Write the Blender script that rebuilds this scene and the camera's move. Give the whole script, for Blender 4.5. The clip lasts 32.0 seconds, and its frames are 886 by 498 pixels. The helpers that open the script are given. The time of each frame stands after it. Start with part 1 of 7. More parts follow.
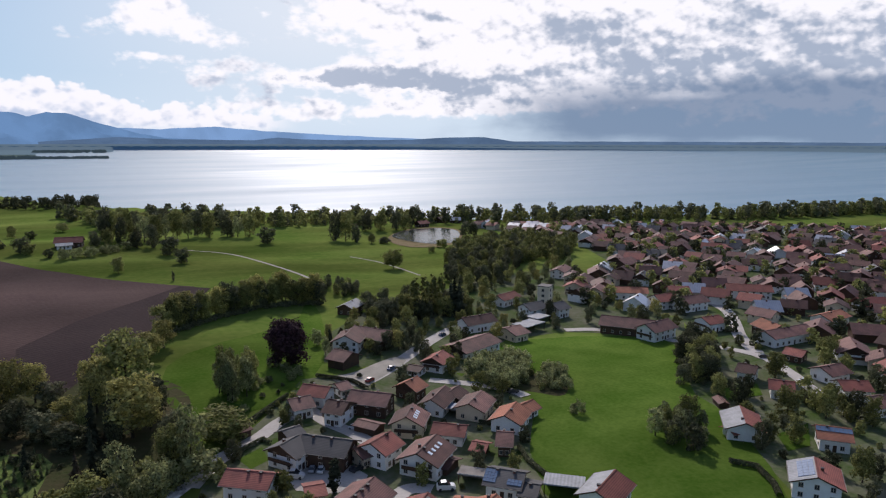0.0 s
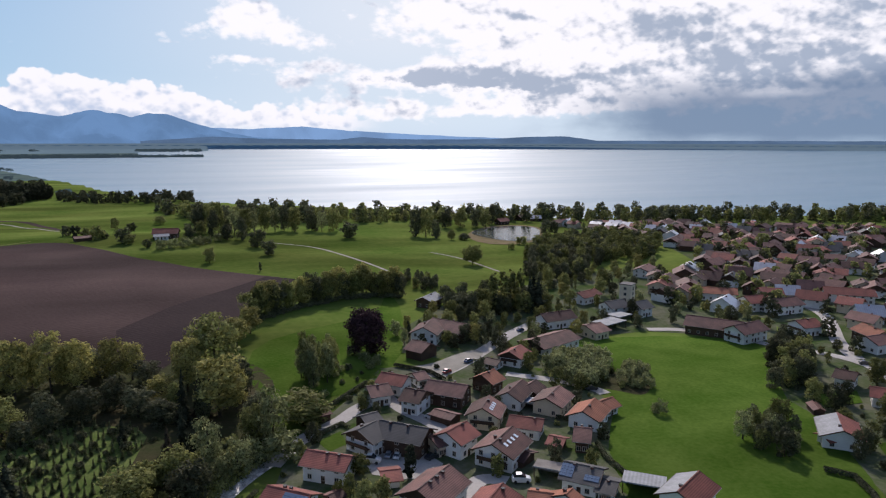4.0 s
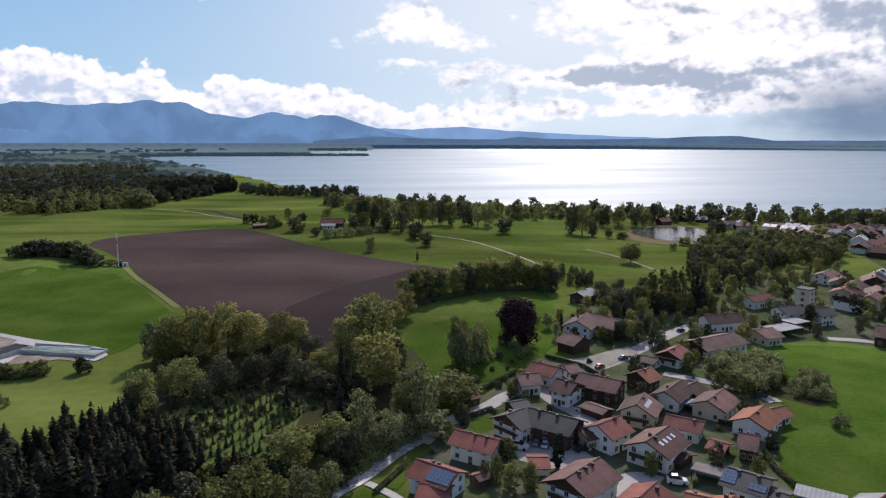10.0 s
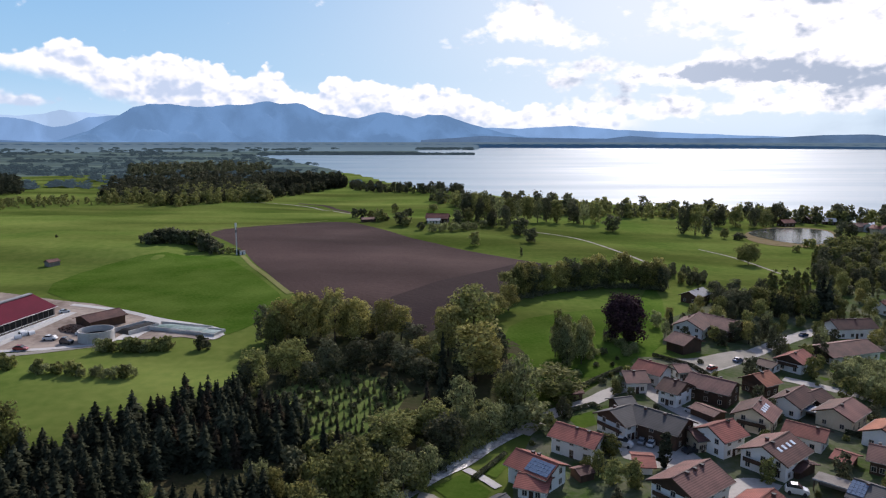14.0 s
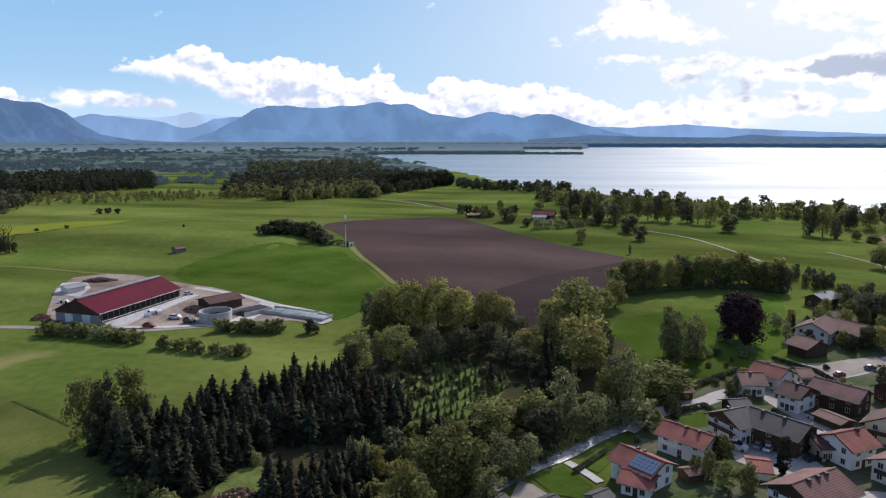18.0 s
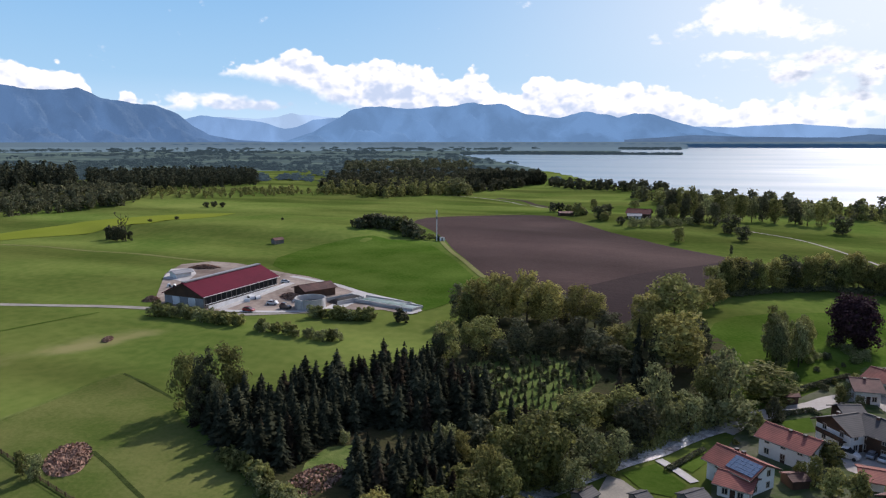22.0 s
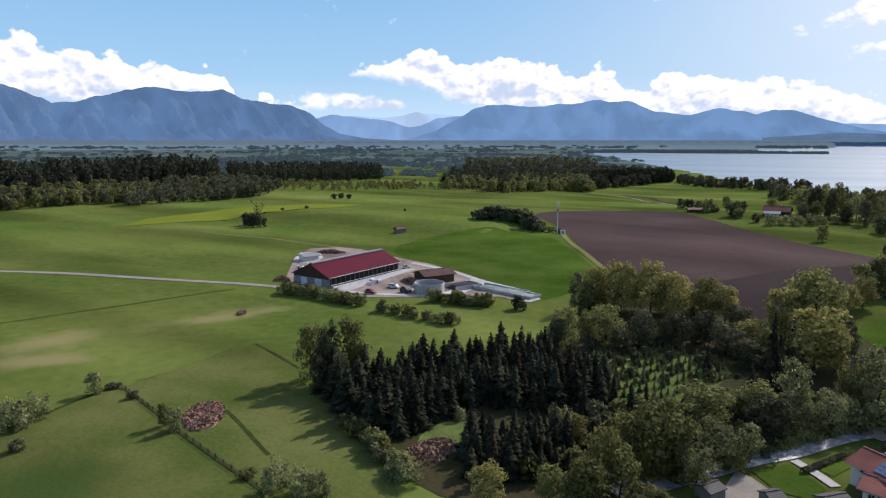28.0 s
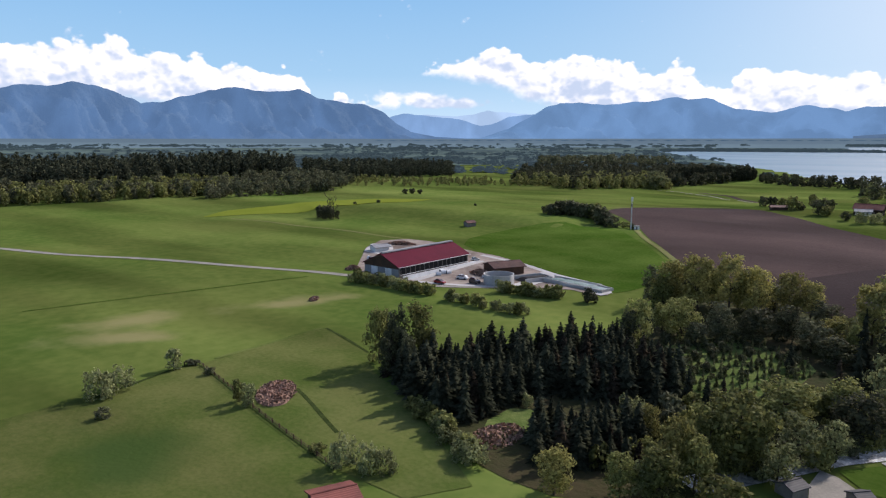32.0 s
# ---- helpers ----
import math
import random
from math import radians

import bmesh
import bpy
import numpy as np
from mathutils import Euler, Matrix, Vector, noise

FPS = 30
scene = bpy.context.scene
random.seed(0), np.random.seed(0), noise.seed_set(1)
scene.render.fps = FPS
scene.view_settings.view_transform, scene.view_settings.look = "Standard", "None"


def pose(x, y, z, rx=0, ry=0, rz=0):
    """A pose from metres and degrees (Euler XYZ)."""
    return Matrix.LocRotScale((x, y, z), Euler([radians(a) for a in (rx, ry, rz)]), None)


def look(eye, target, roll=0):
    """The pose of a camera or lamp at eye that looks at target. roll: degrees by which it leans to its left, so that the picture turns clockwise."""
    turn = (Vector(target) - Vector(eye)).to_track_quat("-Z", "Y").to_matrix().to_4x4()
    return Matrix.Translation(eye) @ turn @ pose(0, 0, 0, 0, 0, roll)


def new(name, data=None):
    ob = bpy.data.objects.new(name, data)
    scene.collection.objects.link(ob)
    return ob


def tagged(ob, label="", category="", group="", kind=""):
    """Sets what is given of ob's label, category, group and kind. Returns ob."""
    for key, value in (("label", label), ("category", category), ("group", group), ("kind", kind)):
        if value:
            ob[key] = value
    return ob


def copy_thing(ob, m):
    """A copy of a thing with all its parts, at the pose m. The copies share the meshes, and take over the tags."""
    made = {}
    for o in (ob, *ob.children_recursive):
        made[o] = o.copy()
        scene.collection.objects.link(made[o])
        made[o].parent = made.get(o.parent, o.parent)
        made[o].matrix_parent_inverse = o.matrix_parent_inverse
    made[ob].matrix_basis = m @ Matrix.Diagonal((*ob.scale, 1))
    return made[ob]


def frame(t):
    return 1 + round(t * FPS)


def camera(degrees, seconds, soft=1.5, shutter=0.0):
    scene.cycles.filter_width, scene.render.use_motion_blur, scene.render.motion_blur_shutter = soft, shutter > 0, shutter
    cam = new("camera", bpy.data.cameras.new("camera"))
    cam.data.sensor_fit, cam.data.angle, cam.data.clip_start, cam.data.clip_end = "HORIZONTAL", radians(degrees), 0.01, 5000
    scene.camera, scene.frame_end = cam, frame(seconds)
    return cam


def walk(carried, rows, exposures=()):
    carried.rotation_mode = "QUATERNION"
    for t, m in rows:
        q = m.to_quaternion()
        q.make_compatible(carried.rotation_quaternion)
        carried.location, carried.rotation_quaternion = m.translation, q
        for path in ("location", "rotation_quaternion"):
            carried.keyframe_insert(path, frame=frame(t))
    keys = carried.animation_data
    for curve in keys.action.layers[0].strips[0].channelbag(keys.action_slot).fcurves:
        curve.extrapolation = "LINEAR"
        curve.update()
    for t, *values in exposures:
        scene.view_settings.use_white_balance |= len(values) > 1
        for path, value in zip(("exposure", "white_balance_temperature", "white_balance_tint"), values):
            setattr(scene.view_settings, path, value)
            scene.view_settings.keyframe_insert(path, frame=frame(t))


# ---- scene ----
cam = camera(65.40, 32.0, 1.2)
PATH = [
    (0, pose(-0.26, -1.55, 87.77, 81.06, -0.10, -26.11)),
    (1, pose(-0.18, -1.57, 87.10, 81.05, -0.07, -24.66)),
    (2, pose(-0.12, -1.56, 86.43, 81.05, -0.08, -23.17)),
    (3, pose(-0.09, -1.52, 85.75, 81.04, -0.07, -21.40)),
    (6, pose(-0.06, -1.23, 83.62, 81.04, -0.08, -15.20)),
    (7, pose(-0.06, -1.09, 82.87, 81.03, -0.07, -13.03)),
    (8, pose(-0.06, -0.93, 82.10, 81.07, -0.12, -10.91)),
    (9, pose(-0.06, -0.76, 81.31, 81.07, -0.09, -8.77)),
    (10, pose(-0.05, -0.57, 80.51, 81.09, -0.09, -6.54)),
    (11, pose(-0.04, -0.38, 79.69, 81.07, -0.14, -4.42)),
    (12, pose(-0.02, -0.19, 78.85, 81.07, -0.10, -2.32)),
    (13, pose(-0.00, 0.00, 78.00, 81.07, -0.09, 0.00)),
    (14, pose(0.02, 0.19, 77.14, 81.08, -0.04, 2.18)),
    (17, pose(0.11, 0.68, 74.55, 81.07, -0.02, 8.75)),
    (18, pose(0.13, 0.82, 73.69, 81.10, 0.07, 10.95)),
    (19, pose(0.15, 0.94, 72.84, 81.12, 0.08, 13.14)),
    (20, pose(0.16, 1.04, 71.99, 81.15, 0.08, 15.02)),
    (21, pose(0.17, 1.12, 71.15, 81.18, 0.06, 16.84)),
    (22, pose(0.17, 1.18, 70.33, 81.18, 0.05, 18.55)),
    (23, pose(0.16, 1.23, 69.51, 81.18, 0.05, 20.25)),
    (24, pose(0.14, 1.26, 68.70, 81.17, 0.06, 21.96)),
    (25, pose(0.11, 1.28, 67.90, 81.15, 0.04, 23.67)),
    (28, pose(-0.03, 1.33, 65.48, 81.12, 0.02, 28.54)),
    (29, pose(-0.09, 1.36, 64.66, 81.10, 0.06, 30.07)),
    (30, pose(-0.15, 1.42, 63.81, 81.08, 0.05, 31.55)),
    (31, pose(-0.20, 1.52, 62.92, 81.06, 0.01, 33.00)),
    (32, pose(-0.25, 1.66, 61.99, 81.06, 0.01, 34.39)),
]

EXPOSURES = [(0, -0.1, 6300, 18), (9, -0.05, 6300, 18), (17, 0.1, 6300, 18), (24, 0.1, 6300, 18), (32, 0.1, 6300, 18)]
walk(cam, PATH, EXPOSURES)

# ---------------------------------------------------------------- light
SUN_AZ, SUN_EL = 17.0, 36.0
world = bpy.data.worlds.new("world")
scene.world = world
world.use_nodes = True
wn = world.node_tree.nodes
sky = wn.new("ShaderNodeTexSky")
sky.sky_type, sky.sun_disc = "NISHITA", False
sky.sun_elevation, sky.sun_rotation = radians(SUN_EL), radians(SUN_AZ)
sky.air_density, sky.dust_density = 1.0, 1.5
world.node_tree.links.new(sky.outputs[0], wn["Background"].inputs[0])
wn["Background"].inputs[1].default_value = 0.15
sun = new("sun", bpy.data.lights.new("sun", "SUN"))
sun.data.energy, sun.data.angle, sun.data.color = 3.7, radians(0.55), (1.0, 0.94, 0.84)
sun.matrix_world = look((math.sin(radians(SUN_AZ)) * 100, math.cos(radians(SUN_AZ)) * 100, math.tan(radians(SUN_EL)) * 100), (0, 0, 0))

# ---------------------------------------------------------------- materials
def material(name, colour, other=None, scale=0.3, fine=3.0, rough=0.85, bump=0.3, depth=0.1, metal=0.0, vary=0.0, coat=0.0, spec=0.3, sheer=0.0, rows=0.0, row_turn=90.0, row_depth=0.75, bands=0.0, leafy=0.0):
    """A surface of two colours mixed by coarse and fine noise, with relief; vary: how far single objects differ."""
    m = bpy.data.materials.new(name)
    m.use_nodes = True
    n, link = m.node_tree.nodes, m.node_tree.links.new
    b = n["Principled BSDF"]
    b.inputs["Roughness"].default_value, b.inputs["Metallic"].default_value = rough, metal
    b.inputs["Specular IOR Level"].default_value, b.inputs["Coat Weight"].default_value = spec, coat
    other = other or tuple(c * 0.7 for c in colour)
    at = n.new("ShaderNodeTexCoord").outputs["Object"]
    one, two = n.new("ShaderNodeTexNoise"), n.new("ShaderNodeTexNoise")
    one.inputs["Scale"].default_value, one.inputs["Detail"].default_value = scale, 5
    two.inputs["Scale"].default_value, two.inputs["Detail"].default_value = fine, 4
    for x in (one, two):
        link(at, x.inputs["Vector"])
    add = n.new("ShaderNodeMath")
    add.operation = "MULTIPLY_ADD"
    link(two.outputs["Fac"], add.inputs[0])
    add.inputs[1].default_value = 0.5
    link(one.outputs["Fac"], add.inputs[2])
    ramp = n.new("ShaderNodeValToRGB")
    ramp.color_ramp.elements[0].position, ramp.color_ramp.elements[1].position = 0.55, 0.95
    ramp.color_ramp.elements[0].color, ramp.color_ramp.elements[1].color = (*colour, 1), (*other, 1)
    link(add.outputs[0], ramp.inputs[0])
    out = ramp.outputs[0]
    if rows:
        turn, wave, dim = n.new("ShaderNodeMapping"), n.new("ShaderNodeTexWave"), n.new("ShaderNodeMix")
        turn.inputs["Rotation"].default_value = (0, 0, radians(row_turn))
        link(at, turn.inputs[0])
        link(turn.outputs[0], wave.inputs["Vector"])
        wave.inputs["Scale"].default_value, wave.inputs["Distortion"].default_value, wave.inputs["Detail Scale"].default_value = 0.314 / rows, 1.2, 0.6
        dim.data_type, dim.blend_type = "RGBA", "MULTIPLY"
        dim.inputs[0].default_value = 1.0
        tone = n.new("ShaderNodeMapRange")
        tone.inputs["To Min"].default_value = row_depth
        link(wave.outputs["Fac"], tone.inputs["Value"])
        link(out, dim.inputs[6])
        link(tone.outputs[0], dim.inputs[7])
        out = dim.outputs[2]
    # broad random bands of tone; on grass they also stand in for shade
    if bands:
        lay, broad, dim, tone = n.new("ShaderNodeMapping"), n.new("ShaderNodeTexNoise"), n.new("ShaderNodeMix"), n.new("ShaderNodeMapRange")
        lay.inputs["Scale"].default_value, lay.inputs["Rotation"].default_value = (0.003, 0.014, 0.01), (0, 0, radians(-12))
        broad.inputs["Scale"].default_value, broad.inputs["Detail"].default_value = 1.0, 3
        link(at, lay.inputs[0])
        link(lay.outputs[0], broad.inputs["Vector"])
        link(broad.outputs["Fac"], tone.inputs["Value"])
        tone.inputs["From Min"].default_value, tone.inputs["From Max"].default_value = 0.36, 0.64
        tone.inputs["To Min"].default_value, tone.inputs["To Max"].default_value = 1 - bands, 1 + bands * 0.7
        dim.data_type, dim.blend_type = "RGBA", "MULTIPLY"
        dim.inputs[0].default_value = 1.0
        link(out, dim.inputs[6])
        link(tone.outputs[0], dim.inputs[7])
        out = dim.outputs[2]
    if vary:
        info, hsv, mr = n.new("ShaderNodeObjectInfo"), n.new("ShaderNodeHueSaturation"), n.new("ShaderNodeMapRange")
        mr.inputs["To Min"].default_value, mr.inputs["To Max"].default_value = 1 - vary, 1 + vary
        link(info.outputs["Random"], mr.inputs["Value"])
        link(mr.outputs[0], hsv.inputs["Value"])
        link(out, hsv.inputs["Color"])
        out = hsv.outputs[0]
    if leafy:
        geo, hsv, mr = n.new("ShaderNodeNewGeometry"), n.new("ShaderNodeHueSaturation"), n.new("ShaderNodeMapRange")
        mr.inputs["To Min"].default_value, mr.inputs["To Max"].default_value = 1 - leafy, 1 + leafy
        link(geo.outputs["Random Per Island"], mr.inputs["Value"])
        link(mr.outputs[0], hsv.inputs["Value"])
        link(out, hsv.inputs["Color"])
        out = hsv.outputs[0]
    link(out, b.inputs["Base Color"])
    if bump:
        bp = n.new("ShaderNodeBump")
        bp.inputs["Strength"].default_value, bp.inputs["Distance"].default_value = bump, depth
        link(two.outputs["Fac"], bp.inputs["Height"])
        link(bp.outputs[0], b.inputs["Normal"])
    if sheer:
        t, mix = n.new("ShaderNodeBsdfTranslucent"), n.new("ShaderNodeMixShader")
        link(out, t.inputs["Color"])
        mix.inputs[0].default_value = sheer
        link(b.outputs[0], mix.inputs[1])
        link(t.outputs[0], mix.inputs[2])
        link(mix.outputs[0], n["Material Output"].inputs[0])
    return m

def stained(m, colour, stains):
    """Worn or sun-bleached stretches of grass with ragged edges; stains: middle x and y, turn in degrees, half length and half width."""
    n, link = m.node_tree.nodes, m.node_tree.links.new
    b, at = n["Principled BSDF"], n["Texture Coordinate"].outputs["Object"]
    rag = n.new("ShaderNodeTexNoise")
    rag.inputs["Scale"].default_value, rag.inputs["Detail"].default_value = 0.05, 6
    link(at, rag.inputs["Vector"])
    out = b.inputs["Base Color"].links[0].from_socket
    for x, y, turn, long, wide in stains:
        lay, far, sub, near, mix = n.new("ShaderNodeMapping"), n.new("ShaderNodeVectorMath"), n.new("ShaderNodeMath"), n.new("ShaderNodeMapRange"), n.new("ShaderNodeMix")
        lay.vector_type = "TEXTURE"
        lay.inputs["Location"].default_value, lay.inputs["Rotation"].default_value, lay.inputs["Scale"].default_value = (x, y, 0), (0, 0, radians(turn)), (long, wide, 1000)
        link(at, lay.inputs[0])
        far.operation, sub.operation = "LENGTH", "MULTIPLY_ADD"
        link(lay.outputs[0], far.inputs[0])
        link(rag.outputs["Fac"], sub.inputs[0])
        sub.inputs[1].default_value = 3.2
        link(far.outputs["Value"], sub.inputs[2])
        near.interpolation_type = "SMOOTHSTEP"
        near.inputs["From Min"].default_value, near.inputs["From Max"].default_value, near.inputs["To Min"].default_value, near.inputs["To Max"].default_value = 1.6, 2.9, 0.85, 0.0
        link(sub.outputs[0], near.inputs["Value"])
        mix.data_type = "RGBA"
        link(near.outputs[0], mix.inputs[0])
        link(out, mix.inputs[6])
        mix.inputs[7].default_value = (*colour, 1)
        out = mix.outputs[2]
    link(out, b.inputs["Base Color"])

# meadow bands partly imitate cloud and slope shade in the grass colour
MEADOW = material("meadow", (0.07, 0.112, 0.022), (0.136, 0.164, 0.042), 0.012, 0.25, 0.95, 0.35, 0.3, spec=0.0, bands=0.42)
stained(MEADOW, (0.235, 0.215, 0.095), ((-202.7, 122.9, 69.6, 16.5, 9.0), (-183.6, 168.6, 62.6, 27.3, 8.0), (-187.8, 111.0, 51.5, 21.6, 6.0)))
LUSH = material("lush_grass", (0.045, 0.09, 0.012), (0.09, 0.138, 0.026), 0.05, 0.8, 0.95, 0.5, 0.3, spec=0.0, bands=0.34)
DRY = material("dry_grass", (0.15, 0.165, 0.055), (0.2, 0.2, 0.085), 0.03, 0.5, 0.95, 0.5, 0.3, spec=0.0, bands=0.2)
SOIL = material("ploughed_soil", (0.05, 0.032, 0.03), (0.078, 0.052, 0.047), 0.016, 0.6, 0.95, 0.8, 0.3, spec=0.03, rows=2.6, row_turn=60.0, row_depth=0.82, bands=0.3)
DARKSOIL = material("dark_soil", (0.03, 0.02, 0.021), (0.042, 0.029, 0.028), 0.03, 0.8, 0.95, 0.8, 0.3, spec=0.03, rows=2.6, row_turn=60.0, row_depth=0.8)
FLOOR = material("forest_floor", (0.034, 0.044, 0.015), (0.062, 0.05, 0.027), 0.06, 0.7, 0.95, 0.8, 0.4, spec=0.03)
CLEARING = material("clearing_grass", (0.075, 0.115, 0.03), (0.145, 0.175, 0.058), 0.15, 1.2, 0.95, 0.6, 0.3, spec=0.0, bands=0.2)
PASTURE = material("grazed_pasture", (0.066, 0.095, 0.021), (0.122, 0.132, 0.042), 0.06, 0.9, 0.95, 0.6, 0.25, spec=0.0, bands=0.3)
stained(PASTURE, (0.04, 0.07, 0.018), ((-118.2, 70.9, 35.6, 12.5, 16.0),))
ASPHALT = material("pale_asphalt", (0.42, 0.39, 0.36), (0.3, 0.28, 0.26), 0.08, 1.5, 0.9, 0.2, 0.03)
GRAVEL = material("pale_gravel", (0.3, 0.275, 0.235), (0.2, 0.185, 0.155), 0.15, 2.0, 0.95, 0.4, 0.05)
CONCRETE = material("pale_concrete", (0.5, 0.485, 0.46), (0.36, 0.345, 0.33), 0.1, 1.2, 0.9, 0.2, 0.03)
RENDER = material("white_render", (0.8, 0.78, 0.75), (0.68, 0.66, 0.62), 0.2, 2.0, 0.9, 0.1, 0.02, vary=0.08)
CREAM = material("cream_render", (0.62, 0.52, 0.38), (0.5, 0.42, 0.3), 0.2, 2.0, 0.9, 0.1, 0.02, vary=0.08)
WOOD = material("dark_timber", (0.085, 0.045, 0.026), (0.05, 0.03, 0.02), 0.5, 4.0, 0.8, 0.3, 0.02, vary=0.25)
TILE_RED = material("red_roof_tile", (0.3, 0.105, 0.08), (0.18, 0.068, 0.056), 0.25, 5.0, 0.75, 0.6, 0.05, vary=0.28, spec=0.14, rows=0.45, row_depth=0.66)
TILE_BROWN = material("brown_roof_tile", (0.185, 0.092, 0.076), (0.1, 0.055, 0.049), 0.25, 5.0, 0.72, 0.6, 0.05, vary=0.5, spec=0.16, rows=0.45, row_depth=0.62)
TILE_GREY = material("grey_roof_tile", (0.1, 0.096, 0.096), (0.066, 0.064, 0.066), 0.25, 5.0, 0.65, 0.5, 0.05, vary=0.2, spec=0.12, rows=0.45, row_depth=0.75)
TILE_ORANGE = material("orange_roof_tile", (0.37, 0.155, 0.098), (0.24, 0.105, 0.07), 0.25, 5.0, 0.8, 0.6, 0.05, vary=0.15, spec=0.1, rows=0.45, row_depth=0.72)
SHEET_RED = material("red_sheet_metal", (0.125, 0.013, 0.03), (0.1, 0.011, 0.025), 0.1, 1.0, 0.8, 0.1, 0.02, spec=0.08, rows=0.9, row_turn=0.0, row_depth=0.82)
TIN = material("shiny_sheet_roof", (0.5, 0.5, 0.52), (0.38, 0.38, 0.4), 0.3, 1.5, 0.32, 0.1, 0.02, metal=0.7, spec=0.5, rows=0.9, row_turn=0.0, row_depth=0.85)
WHITE = material("white_painted_metal", (0.75, 0.75, 0.74), (0.6, 0.6, 0.58), 0.4, 2.0, 0.6, 0.05, 0.01)
METAL = material("pale_sheet_roof", (0.33, 0.335, 0.345), (0.23, 0.235, 0.24), 0.3, 1.5, 0.75, 0.1, 0.02, spec=0.2, rows=0.9, row_turn=0.0, row_depth=0.8)
GLASS = material("dark_window_glass", (0.02, 0.024, 0.03), (0.03, 0.034, 0.04), 0.5, 2.0, 0.08, 0, spec=0.6)
# glass coloured pale to carry the white glint of the sky
SKYLIGHT_GLINT = material("skylight_glass", (0.55, 0.6, 0.66), (0.7, 0.74, 0.78), 0.5, 2.0, 0.08, 0, spec=0.8)
# cell blue lifted paler, standing in for reflected sky
PANEL = material("solar_cells", (0.1, 0.14, 0.21), (0.12, 0.17, 0.25), 0.5, 3.0, 0.18, 0, spec=0.6)
FRAME = material("window_frame", (0.5, 0.42, 0.34), (0.4, 0.34, 0.28), 1.0, 5.0, 0.6, 0)
BRICK = material("chimney_brick", (0.16, 0.07, 0.05), (0.1, 0.05, 0.04), 1.0, 5.0, 0.9, 0.4, 0.03)
BARK = material("bark", (0.06, 0.045, 0.03), (0.035, 0.028, 0.02), 1.0, 6.0, 0.95, 0.6, 0.05)
LEAF = material("spring_leaves", (0.230, 0.230, 0.075), (0.138, 0.145, 0.052), 0.3, 2.5, 0.7, 0, vary=0.4, sheer=0.4, spec=0.05, leafy=0.5)
LEAF_GOLD = material("golden_leaves", (0.33, 0.30, 0.095), (0.205, 0.192, 0.068), 0.3, 2.5, 0.7, 0, vary=0.28, sheer=0.42, spec=0.05, leafy=0.5)
LEAF_DARK = material("dark_leaves", (0.118, 0.12, 0.062), (0.07, 0.074, 0.043), 0.3, 2.5, 0.7, 0, vary=0.4, sheer=0.34, spec=0.05, leafy=0.5)
LEAF_GREY = material("grey_green_leaves", (0.258, 0.271, 0.120), (0.166, 0.179, 0.083), 0.25, 2.0, 0.7, 0, vary=0.3, sheer=0.44, spec=0.05, leafy=0.5)
LEAF_PURPLE = material("purple_beech_leaves", (0.066, 0.036, 0.042), (0.04, 0.022, 0.028), 0.25, 2.0, 0.7, 0, sheer=0.25, spec=0.03, leafy=0.5)
NEEDLE = material("spruce_needles", (0.056, 0.061, 0.037), (0.034, 0.037, 0.024), 0.3, 2.5, 0.9, 0, vary=0.4, spec=0.0, sheer=0.2, leafy=0.5)
NEEDLE_BROWN = material("brownish_needles", (0.06, 0.046, 0.03), (0.03, 0.026, 0.018), 0.3, 2.5, 0.9, 0, vary=0.3, spec=0.0, sheer=0.2, leafy=0.5)
NEEDLE_NEW = material("young_needles", (0.17, 0.18, 0.085), (0.1, 0.11, 0.055), 0.3, 2.5, 0.9, 0, vary=0.3, sheer=0.58, spec=0.0, leafy=0.5)
CROP = material("young_crop", (0.15, 0.185, 0.024), (0.18, 0.21, 0.034), 0.03, 0.8, 0.9, 0.4, 0.2, spec=0.0)
REED = material("dry_reeds", (0.22, 0.17, 0.11), (0.14, 0.12, 0.06), 0.15, 1.2, 0.95, 0.8, 0.3, spec=0.0)
GARDEN = material("garden_ground", (0.05, 0.08, 0.022), (0.13, 0.128, 0.092), 0.07, 0.6, 0.95, 0.8, 0.3, spec=0.0)
# pale flecks: foam, and sun glints put into the colour
BROOKW = material("brook_water", (0.09, 0.09, 0.085), (0.62, 0.61, 0.58), 0.7, 3.0, 0.3, 0.9, 0.15, spec=0.5)
DARK_GRASS = material("uncut_dark_grass", (0.03, 0.042, 0.012), (0.055, 0.075, 0.024), 0.3, 2.0, 0.95, 0.8, 0.3, spec=0.0)
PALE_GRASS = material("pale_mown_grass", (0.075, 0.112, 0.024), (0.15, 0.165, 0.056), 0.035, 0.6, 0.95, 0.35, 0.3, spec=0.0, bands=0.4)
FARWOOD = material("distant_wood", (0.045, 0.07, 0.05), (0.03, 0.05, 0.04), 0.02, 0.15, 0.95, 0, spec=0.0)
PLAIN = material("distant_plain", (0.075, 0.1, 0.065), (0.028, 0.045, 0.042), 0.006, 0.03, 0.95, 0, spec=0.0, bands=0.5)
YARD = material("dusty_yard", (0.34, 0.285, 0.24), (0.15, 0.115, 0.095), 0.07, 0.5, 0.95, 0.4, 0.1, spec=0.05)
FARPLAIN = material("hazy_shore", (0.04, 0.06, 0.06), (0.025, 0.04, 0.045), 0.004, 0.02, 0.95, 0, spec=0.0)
# bluish emission on the far land stands in for haze
for far_m, haze_glow in ((FARWOOD, 0.055), (PLAIN, 0.07), (FARPLAIN, 0.2)):
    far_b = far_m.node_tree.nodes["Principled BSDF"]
    far_b.inputs["Emission Color"].default_value, far_b.inputs["Emission Strength"].default_value = (0.55, 0.8, 1.0, 1), haze_glow
